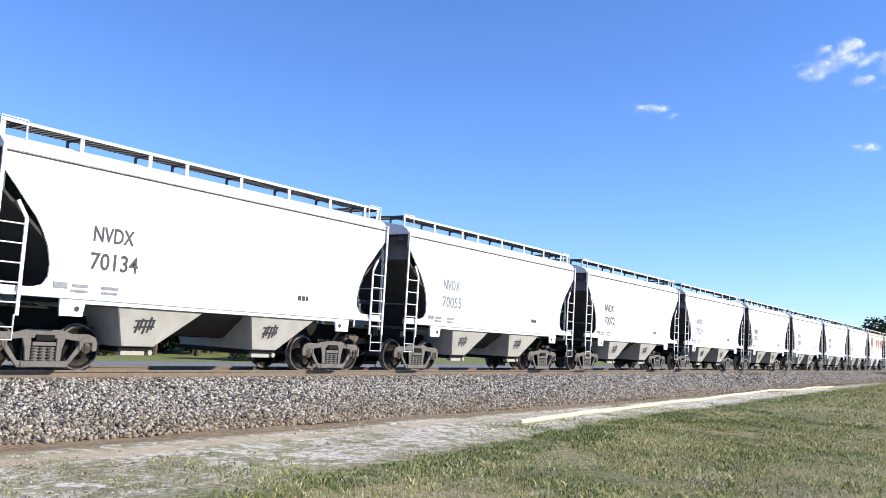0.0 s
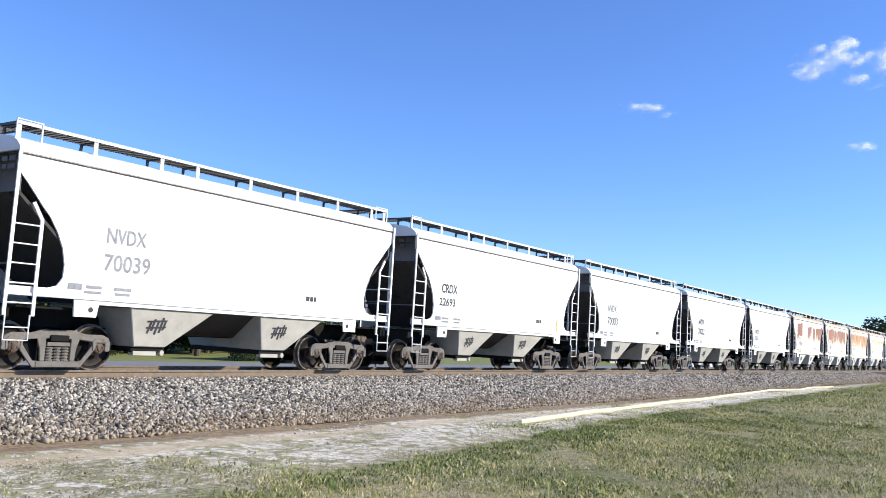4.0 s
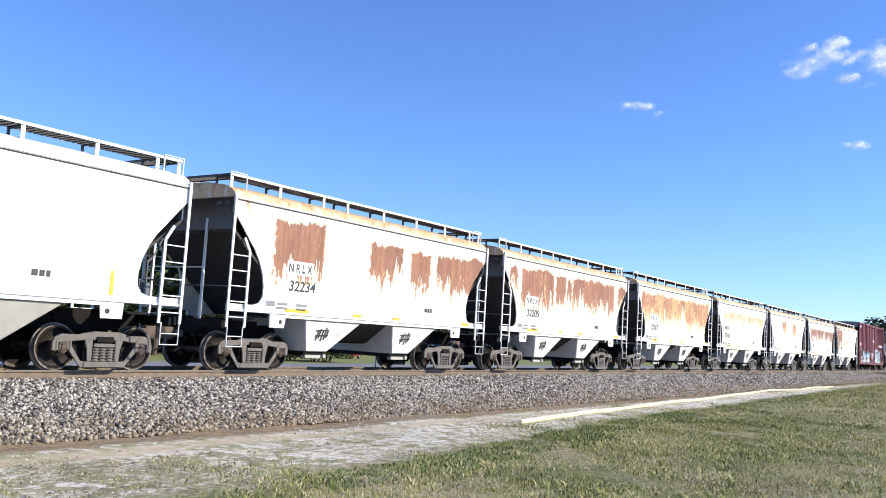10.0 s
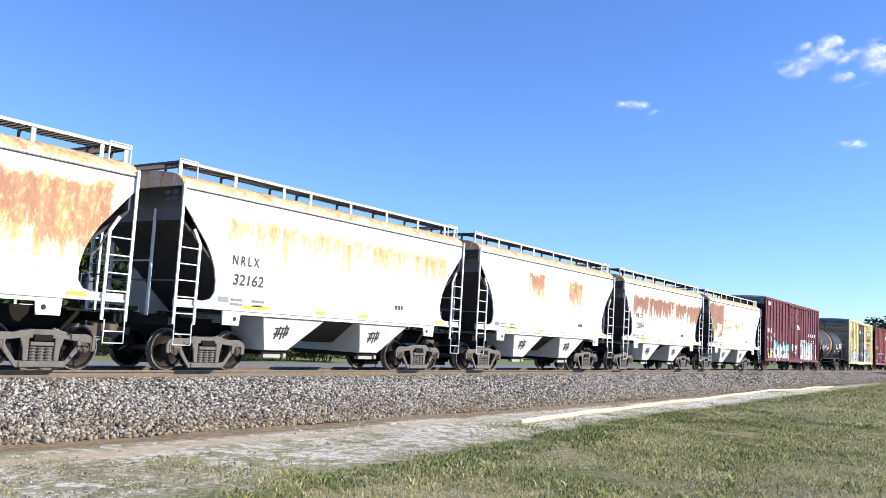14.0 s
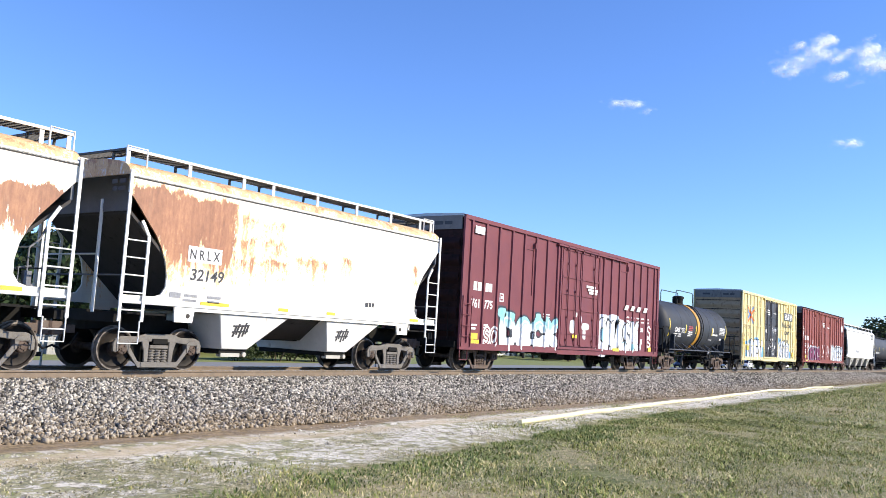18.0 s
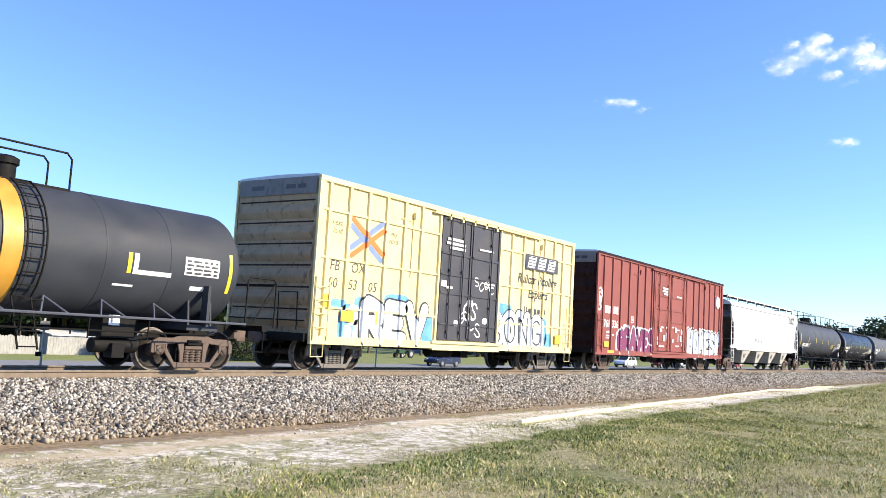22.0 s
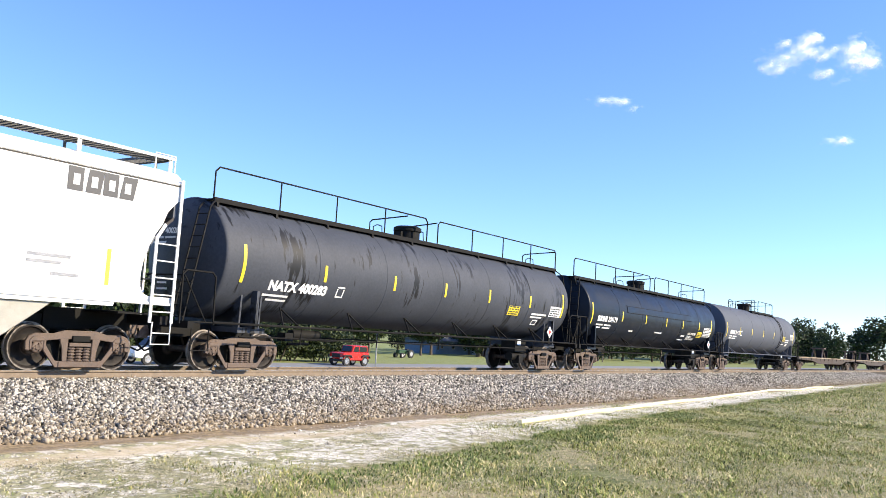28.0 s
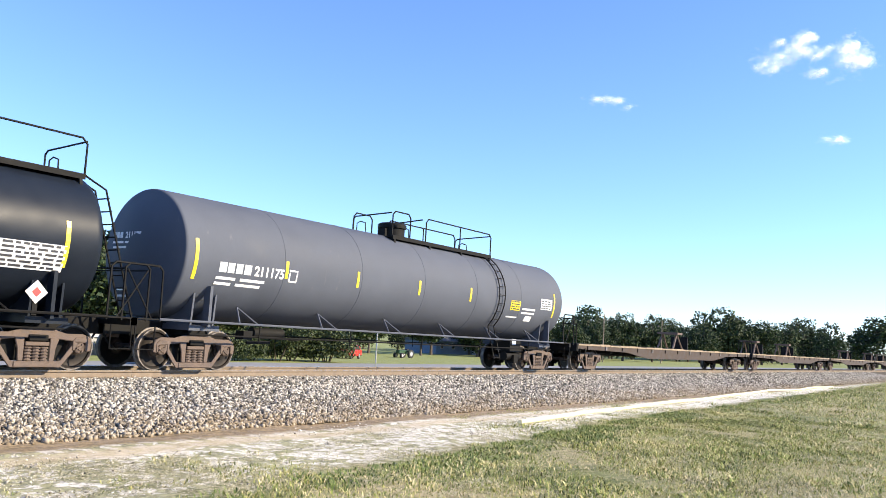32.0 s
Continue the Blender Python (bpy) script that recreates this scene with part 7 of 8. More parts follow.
def bush(name, label, w, h, seed, leaves=6500):
    g = random.Random(seed)
    ob = thing(name, label, "bush", "bushes beside the road")
    stems = Shape()
    for k in range(5):
        a = k * 1.26
        stems.tube((0.1 * math.cos(a), 0.1 * math.sin(a), -0.1), (w * 0.3 * math.cos(a), w * 0.25 * math.sin(a), h * 0.7), 0.03, 6, 0.012)
    part("stem", stems, BARK, ob)
    lobes = [(g.uniform(-0.35, 0.35) * w, g.uniform(-0.25, 0.25) * w, h * g.uniform(0.3, 0.72), w * g.uniform(0.2, 0.3), w * g.uniform(0.2, 0.3), h * g.uniform(0.24, 0.34)) for _ in range(8)]
    part("foliage", crown_mesh("foliage", BUSH_LEAF, lobes, leaves, 0.06, seed), BUSH_LEAF, ob)
    return ob


oaks = [tree("tree", "broad dark green leafy tree beyond the road", 10, s) for s in (3, 8, 15, 21)]
# (x, y, height) of the trees that stand on the far side of the road
WOOD = [(153, 75, 8.2), (178, 80, 9.0), (204, 85, 12.0), (211, 80, 12.0), (258, 90, 10.6), (267, 85, 14.2), (286, 85, 15.3), (290, 80, 12.7), (298, 75, 18.0), (348, 80, 18.2), (430, 90, 18.2), (415, 75, 16.0), (442, 60, 29.0),
        (51.7, 93.6, 11.6), (56.6, 101, 11.1), (61.6, 97.3, 10.8), (70.2, 103.4, 9.1), (78.8, 108.4, 8.4), (87.4, 105.9, 8.1)]
spots = list(WOOD)
g = random.Random(4)
for x0, x1, n, y0, y1, h0, h1 in ((140, 330, 34, 86, 108, 8.5, 12.0), (300, 620, 30, 85, 130, 12, 17), (96, 185, 14, 113, 128, 5.2, 7.4), (44, 92, 8, 111, 123, 7.4, 9.2)):
    for k in range(n):
        spots.append((x0 + (x1 - x0) * (k + g.random()) / n, g.uniform(y0, y1), g.uniform(h0, h1)))
for k, (x, y, h) in enumerate(spots):
    m = pose(x, y, profile(y), 0, 0, g.uniform(0, 360)) @ Matrix.Diagonal((h / 10 * g.uniform(0.9, 1.15), h / 10 * g.uniform(0.9, 1.15), h / 10, 1))
    if k < len(oaks):
        oaks[k].matrix_basis = m
    else:
        copy_thing(oaks[k % len(oaks)], m)
# a belt of trees with raised crowns, deep shade below them
shady = [tree("tree", "tall dark green tree with a bare trunk and deep shade below", 7, s, 6000, 0.3, True) for s in (31, 44)]
belt = [(33.9, 71.4, 8.9), (38.9, 69.2, 8.1), (43.7, 72.7, 9.1)] + [(47 + 5.2 * k + 1.5 * (k % 2), 69 + 6.8 * r + 2 * (k % 2), 7.9 + 1.1 * ((k + r) % 3)) for r in range(3) for k in range(4)]
belt += [(86 + 9.2 * k, 88.7 + 4.3 * (k % 2), 6.4 + 1.0 * (k % 3)) for k in range(9)] + [(69, 81.3, 7.6), (75.1, 85, 7.4), (81.3, 87.4, 6.9)]
for k, (x, y, h) in enumerate(belt):
    m = pose(x, y, profile(y), 0, 0, g.uniform(0, 360)) @ Matrix.Diagonal((h / 7, h / 7, h / 7, 1))
    if k < 2:
        shady[k].matrix_basis = m
    else:
        copy_thing(shady[k % 2], m)
for k in range(13):
    x, y = 45.6 + 2.6 * k, 85 + 1.8 * (k % 3)
    copy_thing(oaks[k % 4], pose(x, y, profile(y), 0, 0, 40 * k) @ Matrix.Diagonal((0.47, 0.47, 0.52, 1)))
shrub = [bush("bush", "dense green roadside bush", 2.6, 1.9, s) for s in (5, 12)]
for k, x in enumerate((34.3, 36.0, 37.6, 39.3, 41.0, 42.6)):
    m = pose(x * 1.502, 56.9 + 0.7 * (k % 2), profile(57), 0, 0, 67 * k) @ Matrix.Diagonal((1.5, 1.5, 1.42 + 0.11 * (k % 3), 1))
    if k < 2:
        shrub[k].matrix_basis = m
    else:
        copy_thing(shrub[k % 2], m)
for k, (x, y, q) in enumerate(((145.3, 76.4, 1.11), (150.2, 78.8, 1.48), (156.4, 76.4, 1.23), (163.8, 81.3, 1.60), (51.1, 78.8, 1.35), (56.0, 77.6, 1.48), (61.6, 80.0, 1.35), (67.1, 78.8, 1.60), (72.7, 81.3, 1.35), (44.8, 65.8, 0.62), (46.3, 66.7, 0.74))):
    copy_thing(shrub[k % 2], pose(x, y, profile(y), 0, 0, 50 * k) @ Matrix.Diagonal((q, q, q, 1)))

# ---- things beyond the road ----
GALV = surface("grey_steel_post", (0.3, 0.3, 0.3), (0.45, 0.45, 0.45), 0.5, 0.5)
SIGN_BACK = surface("sign_sheet", (0.1, 0.105, 0.12), (0.16, 0.165, 0.18), 0.45, 0.4)
FENCE_WOOD = surface("pale_fence_boards", (0.27, 0.265, 0.25), (0.44, 0.435, 0.41), 0.85, scale=3, grime=(0.12, 0.11, 0.09), grime_at=0.58, streak=0.8)
WALL_WHITE = surface("pale_siding", (0.6, 0.62, 0.64), (0.74, 0.76, 0.78), 0.7)
WALL_BLUE = surface("blue_siding", (0.13, 0.18, 0.25), (0.2, 0.26, 0.34), 0.7)
ROOF_DARK = surface("shingle_roof", (0.1, 0.1, 0.105), (0.18, 0.18, 0.185), 0.9)
GLASS = nodes_of("vehicle_glass", 0.05)[0]
GLASS.node_tree.nodes["Principled BSDF"].inputs["Base Color"].default_value = (0.02, 0.025, 0.03, 1)
RUBBER = surface("tyre_rubber", (0.015, 0.015, 0.015), (0.035, 0.035, 0.035), 0.9)
CHROME = surface("alloy", (0.4, 0.4, 0.42), (0.55, 0.55, 0.57), 0.3, 0.8)
WOOD_POLE = surface("pole_wood", (0.2, 0.15, 0.1), (0.34, 0.27, 0.2), 0.9)

sign = thing("road_sign", "small road sign on a grey steel post seen from behind", "sign", at=(15.8, 26.6, -0.97))
part("post", Shape().box(-0.03, 0.03, -0.02, 0.02, -0.6, 1.95), GALV, sign)
part("panel", Shape().box(-0.17, 0.17, -0.035, -0.02, 1.56, 1.86), SIGN_BACK, sign, bevel=0.01)
part("marker", Shape().box(-0.22, -0.03, -0.03, 0.0, 0.72, 0.86), UNDER, sign)
stake = thing("marker_post", "thin pale steel marker post beside the road", "post", at=(33.1, 26.6, -0.97))
part("post", Shape().tube((0, 0, -0.6), (0, 0, 2.1), 0.035, 8), GALV, stake)
part("cap", Shape().tube((0, 0, 2.1), (0, 0, 2.16), 0.05, 8), GALV, stake)

fence = thing("fence", "weathered pale board fence in front of dark trees", "fence", at=(0, 66.7, profile(66.7) + 2.28))
fence.scale = (1.23, 1.23, 1.23)
board = Shape().prism([(0, -1.9), (0.192, -1.9), (0.192, -0.72), (0.15, -0.66), (0.04, -0.66), (0, -0.72)], -0.012, 0.012).mesh("board", FENCE_WOOD)
post_me = Shape().box(-0.05, 0.05, 0.012, 0.11, -2.1, -0.6).mesh("post", FENCE_WOOD)
for k in range(40):
    x = 28.2 + 0.2 * k + (0.55 if k > 18 else 0)
    part("board", board, FENCE_WOOD, fence).location = (x, 0, 0.03 * math.sin(k * 1.7))
    if k % 9 == 0:
        part("post", post_me, FENCE_WOOD, fence).location = (x, 0, 0)
part("rail", Shape().box(28.2, 32.0, 0.012, 0.05, -1.6, -1.52).box(32.55, 36.75, 0.012, 0.05, -1.6, -1.52).box(28.2, 32.0, 0.012, 0.05, -1.0, -0.92).box(32.55, 36.75, 0.012, 0.05, -1.0, -0.92), FENCE_WOOD, fence)
hut = thing("garden_shed", "low shed with a white sheet roof behind the fence", "shed", at=(41.0, 67.7, profile(67.7)))
hut.scale = (1.23, 1.23, 1.23)
part("wall", Shape().box(0, 4.2, 0, 2.4, -0.2, 1.3), FENCE_WOOD, hut)
part("roof", Shape().prism([(-0.15, 1.28), (2.5, 1.62), (2.5, 1.68), (-0.15, 1.36)], -0.15, 4.35, "x"), WALL_WHITE, hut)


def shed(label, x, y, w, d, h, wall, roof, windows=2):
    ob = thing("house", label, "house", "buildings beyond the road", at=(x, y, profile(y)))
    part("wall", Shape().box(0, w, 0, d, -0.3, h), wall, ob)
    part("roof", Shape().prism([(-0.3, h - 0.05), (d + 0.3, h - 0.05), (d / 2, h + d * 0.2)], -0.3, w + 0.3, "x").box(-0.3, w + 0.3, -0.3, d + 0.3, h - 0.1, h - 0.02), roof, ob)
    for k in range(windows):
        xw = w * (k + 0.5) / windows
        win = part("window", Shape().box(xw - 0.5, xw + 0.5, -0.05, 0.02, h * 0.4, h * 0.8), WALL_WHITE, ob)
        part("pane", Shape().box(xw - 0.42, xw + 0.42, -0.06, -0.03, h * 0.43, h * 0.77), GLASS, win)
    part("door", Shape().box(w * 0.72, w * 0.72 + 0.9, -0.04, 0.02, 0, 2.0 if h > 2.1 else h * 0.85), ROOF_DARK, ob)
    return ob


shed("pale blue single-storey house with white trim", 145, 101, 17, 8, 2.7, WALL_BLUE, ROOF_DARK, 4)
shed("white single-storey house with a dark roof", 170, 103.4, 13, 8, 2.8, WALL_WHITE, ROOF_DARK, 3)
shed("white mobile home with a dark roof", 101, 98.5, 12, 4.5, 2.6, WALL_WHITE, ROOF_DARK, 3)
for x in (201, 167):
    pole = thing("utility_pole", "weathered wooden utility pole with a crossarm", "pole", "utility poles", at=(x, 74, profile(74)))
    part("pole", Shape().tube((0, 0, -0.5), (0, 0, 10.1), 0.15, 10, 0.1), WOOD_POLE, pole)
    part("crossarm", Shape().box(-0.06, 0.06, -1.1, 1.1, 8.7, 8.82), WOOD_POLE, pole)
    for y in (-0.95, 0.95):
        part("insulator", Shape().tube((0, y, 8.82), (0, y, 9.0), 0.05, 8), GALV, pole)

# a green tractor parked on the lawn
GREEN_PAINT = surface("green_machine_paint", (0.015, 0.05, 0.02), (0.03, 0.08, 0.03), 0.4)
tr = thing("tractor", "small green tractor parked on the lawn", "tractor", at=(101.5, 76.4, profile(76.4)))
part("hood", Shape().box(-1.5, 0.3, -0.35, 0.35, 0.6, 1.15), GREEN_PAINT, tr, bevel=0.06)
part("seat", Shape().box(0.5, 0.95, -0.25, 0.25, 0.85, 1.3), RUBBER, tr, bevel=0.04)
part("fender", Shape().box(0.1, 1.3, -0.85, -0.5, 1.0, 1.1).box(0.1, 1.3, 0.5, 0.85, 1.0, 1.1), GREEN_PAINT, tr)
for x, r, y in ((0.75, 0.62, 0.7), (0.75, 0.62, -0.7), (-1.2, 0.38, 0.6), (-1.2, 0.38, -0.6)):
    wl = part("wheel", Shape().turned([(y - 0.16, r * 0.75), (y - 0.14, r), (y + 0.14, r), (y + 0.16, r * 0.75)], (x, 0, r), 20, "y"), RUBBER, tr)
    part("rim", Shape().turned([(y - 0.165, r * 0.55), (y + 0.165, r * 0.55)], (x, 0, r), 16, "y"), GALV, wl)


# ---- road vehicles ----
VEHICLES = []            # (vehicle, x at time zero, speed, y)


def vehicle(name, label, paint, lower, upper, glass, wheels, width=1.8, radius=0.34, bed=None):
    """A road vehicle that heads for -x: lower body, cabin, glass, wheels with rims, lights, bumpers. Profiles are in (x, z)."""
    ob = thing(name, label, "car", "vehicles on the road")
    w = width / 2
    part("body", Shape().prism(lower, -w, w), paint, ob, bevel=0.05)
    if upper:
        part("cabin", Shape().prism(upper, -w + 0.12, w - 0.12), paint, ob, bevel=0.06)
    for g0 in glass:
        for s in (-1, 1):
            part("side_window", Shape().prism(g0, *sorted((s * (w - 0.125), s * (w - 0.105)))), GLASS, ob)
    if upper:
        (xa, za), (xb, zb) = upper[0], upper[1]
        part("windscreen", Shape().add([(xa + 0.03, -w + 0.25, za + 0.08), (xa + 0.03, w - 0.25, za + 0.08), (xb - 0.02, w - 0.28, zb - 0.06), (xb - 0.02, -w + 0.28, zb - 0.06)] + [(xa - 0.03, -w + 0.25, za + 0.1), (xa - 0.03, w - 0.25, za + 0.1), (xb - 0.08, w - 0.28, zb - 0.04), (xb - 0.08, -w + 0.28, zb - 0.04)],
             [(0, 1, 2, 3), (7, 6, 5, 4), (0, 4, 5, 1), (1, 5, 6, 2), (2, 6, 7, 3), (3, 7, 4, 0)]), GLASS, ob)
    front, back = min(x for x, _ in lower), max(x for x, _ in lower)
    for s in (-1, 1):
        part("headlight", Shape().box(front - 0.02, front + 0.1, *sorted((s * (w - 0.35), s * (w - 0.08))), 0.62, 0.78), CHROME, ob)
        part("tail_light", Shape().box(back - 0.08, back + 0.02, *sorted((s * (w - 0.28), s * (w - 0.06))), 0.7, 0.95), RED_MARK, ob)
    part("bumper", Shape().box(front - 0.08, front + 0.12, -w + 0.05, w - 0.05, 0.38, 0.55), bed or RUBBER, ob, bevel=0.03)
    part("rear_bumper", Shape().box(back - 0.12, back + 0.08, -w + 0.05, w - 0.05, 0.38, 0.55), bed or RUBBER, ob, bevel=0.03)
    for x in wheels:
        for s in (-1, 1):
            y = s * (w - 0.1)
            wl = part("wheel", Shape().turned([(-0.11, radius * 0.7), (-0.1, radius), (0.1, radius), (0.11, radius * 0.7)], (0, 0, 0), 20, "y"), RUBBER, ob)
            wl.location = (x, y, radius)
            rim = Shape().turned([(-0.115, radius * 0.62), (0.115, radius * 0.62)], (0, 0, 0), 10, "y")
            for k in range(5):
                a = k * 1.2566
                rim.box(radius * 0.3 * math.cos(a) - 0.03, radius * 0.3 * math.cos(a) + 0.03, -0.12, 0.12, radius * 0.3 * math.sin(a) - 0.03, radius * 0.3 * math.sin(a) + 0.03)
            part("rim", rim, CHROME, wl)
    return ob


CAR_WHITE = surface("white_car_enamel", (0.74, 0.74, 0.74), (0.8, 0.8, 0.8), 0.25)
CAR_RED = surface("red_car_enamel", (0.5, 0.025, 0.02), (0.58, 0.035, 0.03), 0.25)
CAR_DARKRED = surface("crimson_car_enamel", (0.22, 0.012, 0.025), (0.28, 0.02, 0.035), 0.25)
CAR_BLUE = surface("blue_car_enamel", (0.02, 0.032, 0.07), (0.03, 0.046, 0.095), 0.25)
pickup = vehicle("pickup_truck", "white pickup truck driving along the road", CAR_WHITE,
                 [(-3.0, 0.5), (-3.05, 1.0), (-2.85, 1.15), (-1.5, 1.2), (3.0, 1.2), (3.06, 0.55), (2.6, 0.45), (-2.6, 0.45)],
                 [(-1.55, 1.19), (-0.8, 1.92), (0.95, 1.94), (1.15, 1.19)], [[(-1.22, 1.26), (-0.7, 1.82), (-0.15, 1.84), (-0.15, 1.26)], [(-0.05, 1.26), (-0.05, 1.84), (0.82, 1.84), (0.95, 1.26)]], (-1.95, 1.9), 2.0, 0.41)
jeep = vehicle("off_road_car", "boxy red off-road car with black fenders", CAR_RED,
               [(-1.75, 0.62), (-1.78, 1.05), (-1.65, 1.14), (-0.55, 1.2), (1.72, 1.2), (1.76, 0.62), (1.5, 0.5), (-1.5, 0.5)],
               [(-0.5, 1.18), (-0.28, 1.78), (1.62, 1.8), (1.7, 1.18)], [[(-0.32, 1.24), (-0.16, 1.68), (0.4, 1.69), (0.4, 1.24)], [(0.5, 1.24), (0.5, 1.69), (1.48, 1.69), (1.54, 1.24)]], (-1.25, 1.2), 1.6, 0.43)
part("grille", Shape().box(-1.81, -1.77, -0.45, 0.45, 0.72, 1.05), RUBBER, jeep)
for x in (-1.25, 1.2):
    for s in (-1, 1):
        part("fender", Shape().prism([(x - 0.58, 0.7), (x - 0.5, 0.92), (x - 0.3, 1.0), (x + 0.3, 1.0), (x + 0.5, 0.92), (x + 0.58, 0.7), (x + 0.45, 0.86), (x - 0.45, 0.86)], *sorted((s * 0.78, s * 0.95))), RUBBER, jeep)
part("spare_wheel", Shape().turned([(1.77, 0.38), (1.99, 0.38)], (0, 0, 1.0), 18, "x"), RUBBER, jeep)
SUV = ([(-2.3, 0.45), (-2.33, 0.85), (-2.15, 1.02), (-1.15, 1.1), (2.2, 1.12), (2.32, 0.9), (2.3, 0.45), (1.9, 0.36), (-1.9, 0.36)],
       [(-1.2, 1.09), (-0.4, 1.66), (1.7, 1.68), (2.15, 1.1)], [[(-0.85, 1.15), (-0.3, 1.58), (0.25, 1.6), (0.25, 1.15)], [(0.35, 1.15), (0.35, 1.6), (1.5, 1.58), (1.8, 1.15)]], (-1.42, 1.42))
crimson = vehicle("car", "crimson sport utility car on the road", CAR_DARKRED, *SUV, 1.85, 0.37)
second_pickup = copy_thing(pickup, pose(0, 0, 0))
white_car = vehicle("car", "white car following on the road", CAR_WHITE, *SUV, 1.8, 0.36)
trailing_car = copy_thing(white_car, pose(0, 0, 0))
leading_car = copy_thing(white_car, pose(0, 0, 0))
HATCH = ([(-2.05, 0.4), (-2.1, 0.66), (-1.9, 0.8), (-1.05, 0.92), (1.95, 0.98), (2.08, 0.8), (2.05, 0.42), (1.7, 0.3), (-1.7, 0.3)],
         [(-1.1, 0.91), (-0.3, 1.4), (1.0, 1.44), (1.9, 0.97)], [[(-0.75, 0.97), (-0.22, 1.33), (0.3, 1.36), (0.3, 0.98)], [(0.4, 0.98), (0.4, 1.36), (0.95, 1.36), (1.45, 1.0)]], (-1.28, 1.25))
blue_car = vehicle("car", "dark blue hatchback car on the road", CAR_BLUE, *HATCH, 1.75, 0.33)
parked = vehicle("car", "red car parked on the lawn", CAR_RED, *SUV, 1.85, 0.37)
parked.matrix_basis = pose(81.9, 70.2, profile(70.2), 0, 0, 20)
for ob, t0, x0, speed in ((pickup, 9.0, 45.8, 20.6), (leading_car, 9.0, 37.6, 20.6), (blue_car, 23.0, 54.92, 18.23), (white_car, 24.0, 72.90, 16.26), (trailing_car, 24.0, 88.67, 16.26), (jeep, 28.5, 52.09, 12.81), (crimson, 29.6, 72.17, 13.92), (second_pickup, 28.7, 26.11, 17.86)):
    lane = 46.5 if ob in (pickup, leading_car) else 50.0
    VEHICLES.append((ob, x0 + speed * t0, speed, lane))
    ob.matrix_basis = pose(x0 + speed * t0, lane, ROAD_Z)

# ---- clouds: soft billows far off, in thin layers one behind the other ----
CLOUD, ct, cb = nodes_of("cloud_white", 1.0)
cb.inputs["Base Color"].default_value = (0.8, 0.8, 0.8, 1)
cc = coords(ct)
billow = tex_noise(ct, stretched(ct, cc, 1, 1, 1.25), 0.05, 8, 0.66)
thick = ct.nodes.new("ShaderNodeAttribute")
thick.attribute_name = "thickness"
# part of the clouds' brightness is emission, white with bluer, dimmer patches
ct.links.new(ramp(ct, tex_noise(ct, cc, 0.022, 4), [(0.35, (0.62, 0.7, 0.86)), (0.6, (1.0, 1.0, 1.0))]), cb.inputs["Emission Color"])
cb.inputs["Emission Strength"].default_value = 0.42
clear = ct.nodes.new("ShaderNodeBsdfTransparent")
blend = ct.nodes.new("ShaderNodeMixShader")
cover = calc(ct, "ADD", calc(ct, "MULTIPLY", thick.outputs["Fac"], 1.12), calc(ct, "MULTIPLY", calc(ct, "SUBTRACT", billow, 0.5), 2.3))
ct.links.new(ramp(ct, cover, [(0.36, (0, 0, 0)), (0.7, (0.12, 0.12, 0.12)), (1.05, (0.42, 0.42, 0.42))]), blend.inputs[0])
ct.links.new(clear.outputs[0], blend.inputs[1])
ct.links.new(cb.outputs[0], blend.inputs[2])
ct.links.new(blend.outputs[0], ct.nodes["Material Output"].inputs[0])
RIGHT, UPWARD = Vector((0.5645, -0.8234, 0.0581)), Vector((-0.1158, -0.0093, 0.9932))
AWAY = UPWARD.cross(RIGHT)
CLOUDS = []


def cloud(label, lumps, start, end, layers=5):
    """Domed layers of billows; lumps of (along, up, half width, half height, thickness)."""
    x0, x1 = min(a - 1.7 * w for a, b, w, h, q in lumps), max(a + 1.7 * w for a, b, w, h, q in lumps)
    y0, y1 = min(b - 1.7 * h for a, b, w, h, q in lumps), max(b + 1.7 * h for a, b, w, h, q in lumps)
    s, dense = Shape(), []
    nx, ny = int((x1 - x0) / 4) + 2, int((y1 - y0) / 4) + 2
    for k in range(layers):
        vs = []
        for j in range(ny):
            for i in range(nx):
                x, y = x0 + (x1 - x0) * i / (nx - 1), y0 + (y1 - y0) * j / (ny - 1)
                t = max(q * math.exp(-((x - a) / w) ** 2 - ((y - b) / h) ** 2) for a, b, w, h, q in lumps)
                vs.append(RIGHT * x + UPWARD * y + AWAY * (k * 9.0 - 26.0 * t))
                dense.append(t)
        s.add(vs, [(j * nx + i, j * nx + i + 1, (j + 1) * nx + i + 1, (j + 1) * nx + i) for j in range(ny - 1) for i in range(nx - 1)])
    me = bpy.data.meshes.new("cloud")
    me.from_pydata(s.v, [], s.f)
    me.attributes.new("thickness", "FLOAT", "POINT").data.foreach_set("value", dense)
    me.shade_smooth()
    me.materials.append(CLOUD)
    ob = tagged(new("cloud", me), label, "cloud", "clouds in the sky")
    ob.location = start
    CLOUDS.append((ob, start, end))


cloud("bright white cumulus cloud with ragged edges", [(-82, -10, 50, 24, 0.6), (-20, 8, 62, 20, 0.62), (85, -2, 44, 34, 0.62), (-76, 25, 17, 9, 0.85), (-114, -24, 16, 14, 0.66), (-92, -32, 22, 10, 0.68), (-84, -8, 30, 11, 0.7), (-44, -2, 32, 11, 0.66), (2, -2, 28, 11, 0.62), (-20, 34, 24, 15, 1.0), (-40, 20, 22, 11, 0.78),
       (28, 14, 22, 8, 0.62), (72, 14, 24, 17, 0.92), (98, -14, 30, 15, 0.98), (68, -14, 20, 12, 0.82), (9, -38, 22, 11, 0.86), (76, 42, 12, 6, 0.58), (46, -54, 14, 5, 0.55)], (1900, 290, 618), (1869, 374, 635))
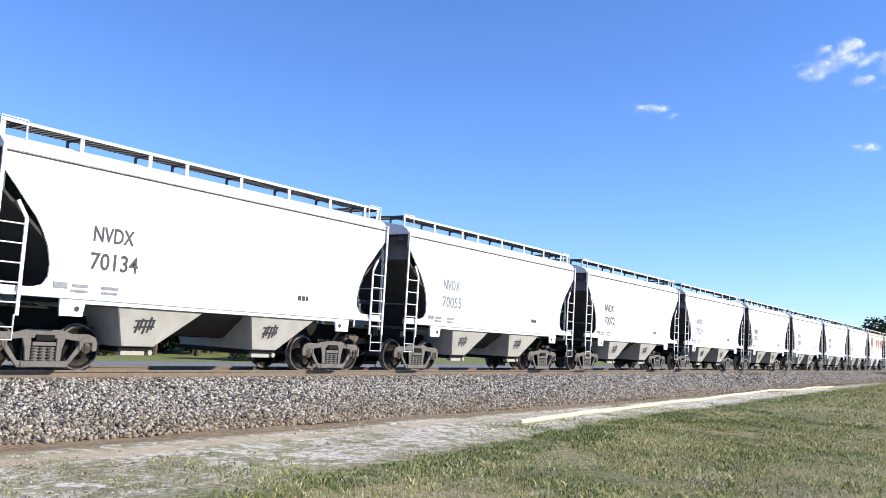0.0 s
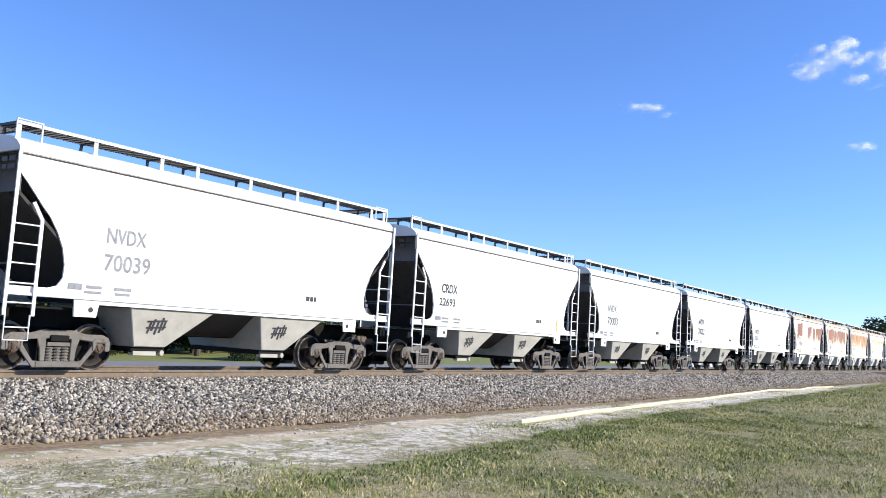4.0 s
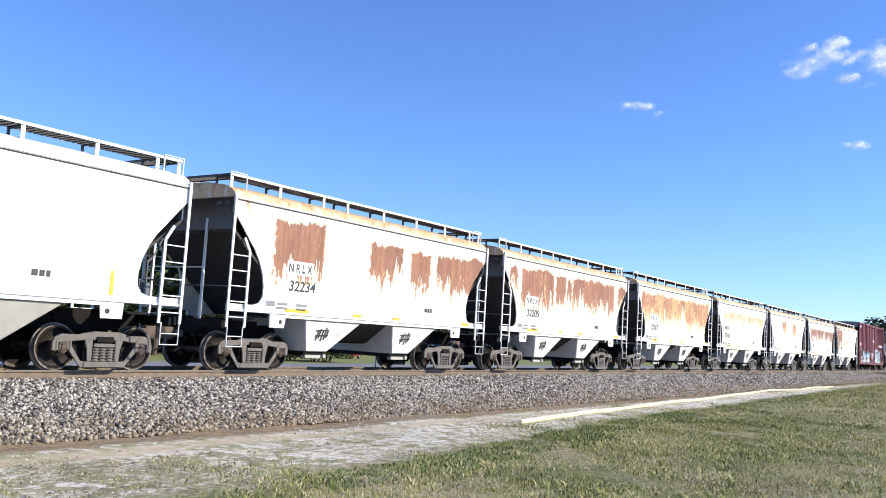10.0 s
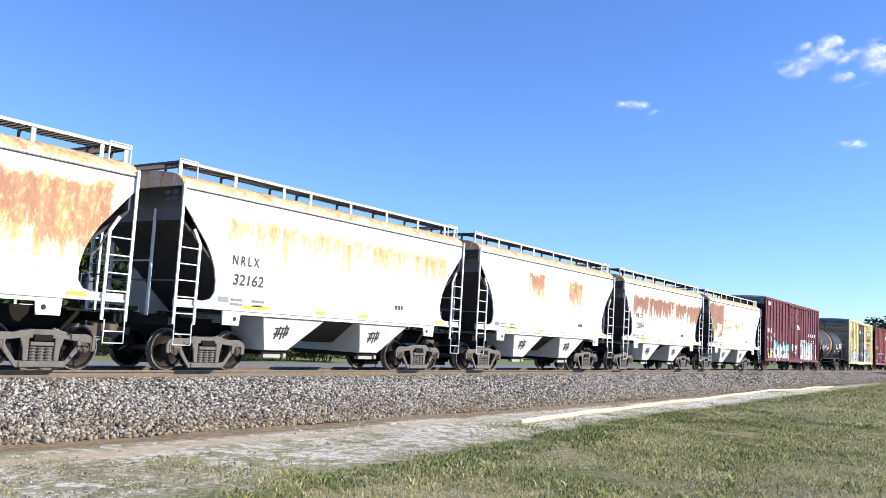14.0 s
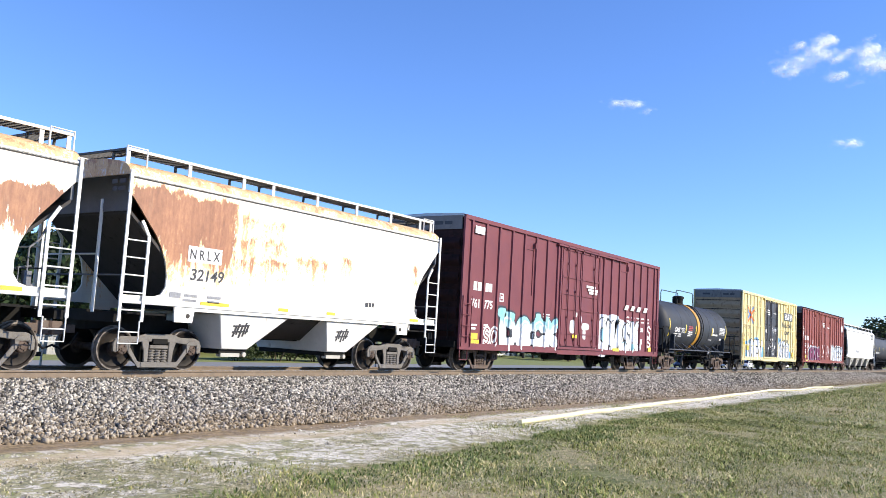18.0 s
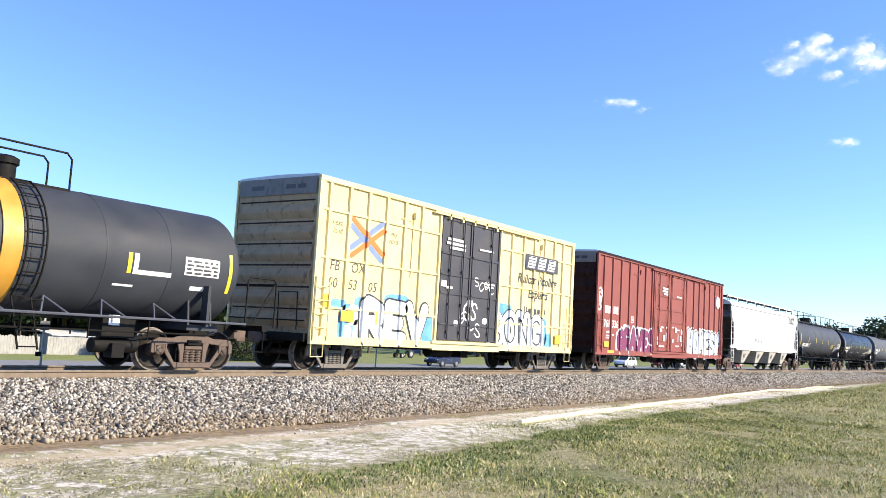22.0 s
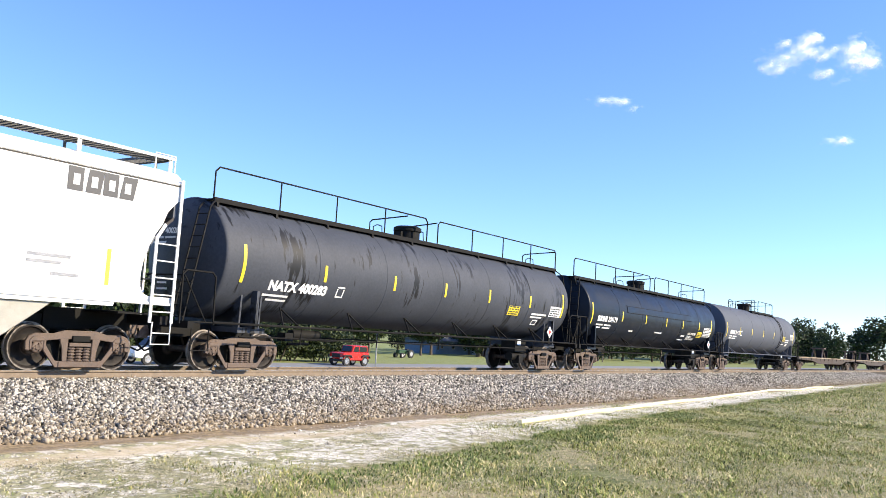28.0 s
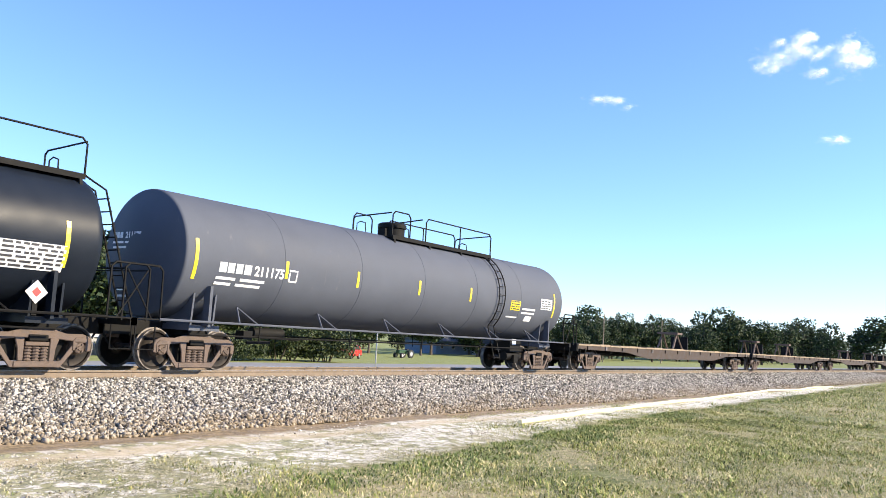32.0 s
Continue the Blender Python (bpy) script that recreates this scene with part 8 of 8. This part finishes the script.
cloud("small thin white cloud", [(-26, 2, 20, 10, 0.64), (-4, 4, 24, 11, 0.7), (20, 0, 26, 10, 0.62), (44, -14, 22, 9, 0.5)], (1796, 702, 532), (1754, 790, 550), 4)
cloud("small faint white cloud", [(-14, 0, 16, 9, 0.58), (6, 2, 19, 11, 0.72), (24, -3, 17, 8, 0.58)], (1930, 287, 441), (1916, 344, 459), 4)


def motions():
    """All that moves: the cars of the train, their wheelsets, the road vehicles, the clouds."""
    fine_t = [k / 20 for k in range(641)]
    run_at = lambda t: float(np.interp(t, range(33), RUN))
    for car, s in TRAIN:
        walk(car, [(t, pose(s - RUN[t], TRACK_Y, 0)) for t in range(33)])
        for truck in car.children:
            for ws in truck.children:
                if ws.name.split(".")[0] != "wheelset":
                    continue
                at = s + truck.location.x + ws.location.x
                x = ws.location.x
                rows, last, angle = [], None, 0.0
                for t in fine_t:
                    place = at - run_at(t)
                    if -6 < place < 45:
                        if last is None:
                            last = place
                            if t > 0:
                                rows.append((0.0, pose(x, 0, WHEEL_R)))
                            rows.append((t, pose(x, 0, WHEEL_R)))
                        elif last - place > 0.3:
                            angle -= math.degrees((last - place) / WHEEL_R)
                            rows.append((t, pose(x, 0, WHEEL_R, 0, angle, 0)))
                            last = place
                if rows:
                    if rows[0][0] > 0:
                        rows.insert(0, (0.0, pose(x, 0, WHEEL_R)))
                    if rows[-1][0] < 32:
                        rows.append((32.0, pose(x, 0, WHEEL_R, 0, angle, 0)))
                    walk(ws, rows)
    for ob, x0, speed, y in VEHICLES:
        z = ROAD_Z
        walk(ob, [(0, pose(x0, y, z)), (16, pose(x0 - speed * 16, y, z)), (32, pose(x0 - speed * 32, y, z))])
        for wl in ob.children:
            if wl.name.split(".")[0] != "wheel":
                continue
            x, yw, r = wl.location
            t_in, t_out = (x0 - 115) / speed, (x0 - 22) / speed
            t_in, t_out = max(0.0, t_in), min(32.0, t_out)
            step = 1.2 * r / speed
            n = int((t_out - t_in) / step)
            rows = [(0.0, pose(x, yw, r))] if t_in > 0.05 else []
            rows += [(t_in + k * step, pose(x, yw, r, 0, -math.degrees(k * 1.2), 0)) for k in range(n + 1)]
            if rows[-1][0] < 31.9:
                rows.append((32.0, pose(x, yw, r, 0, -math.degrees(n * 1.2), 0)))
            walk(wl, rows)
    for ob, a, b in CLOUDS:
        walk(ob, [(0, Matrix.Translation(a)), (32, Matrix.Translation(b))])


motions()
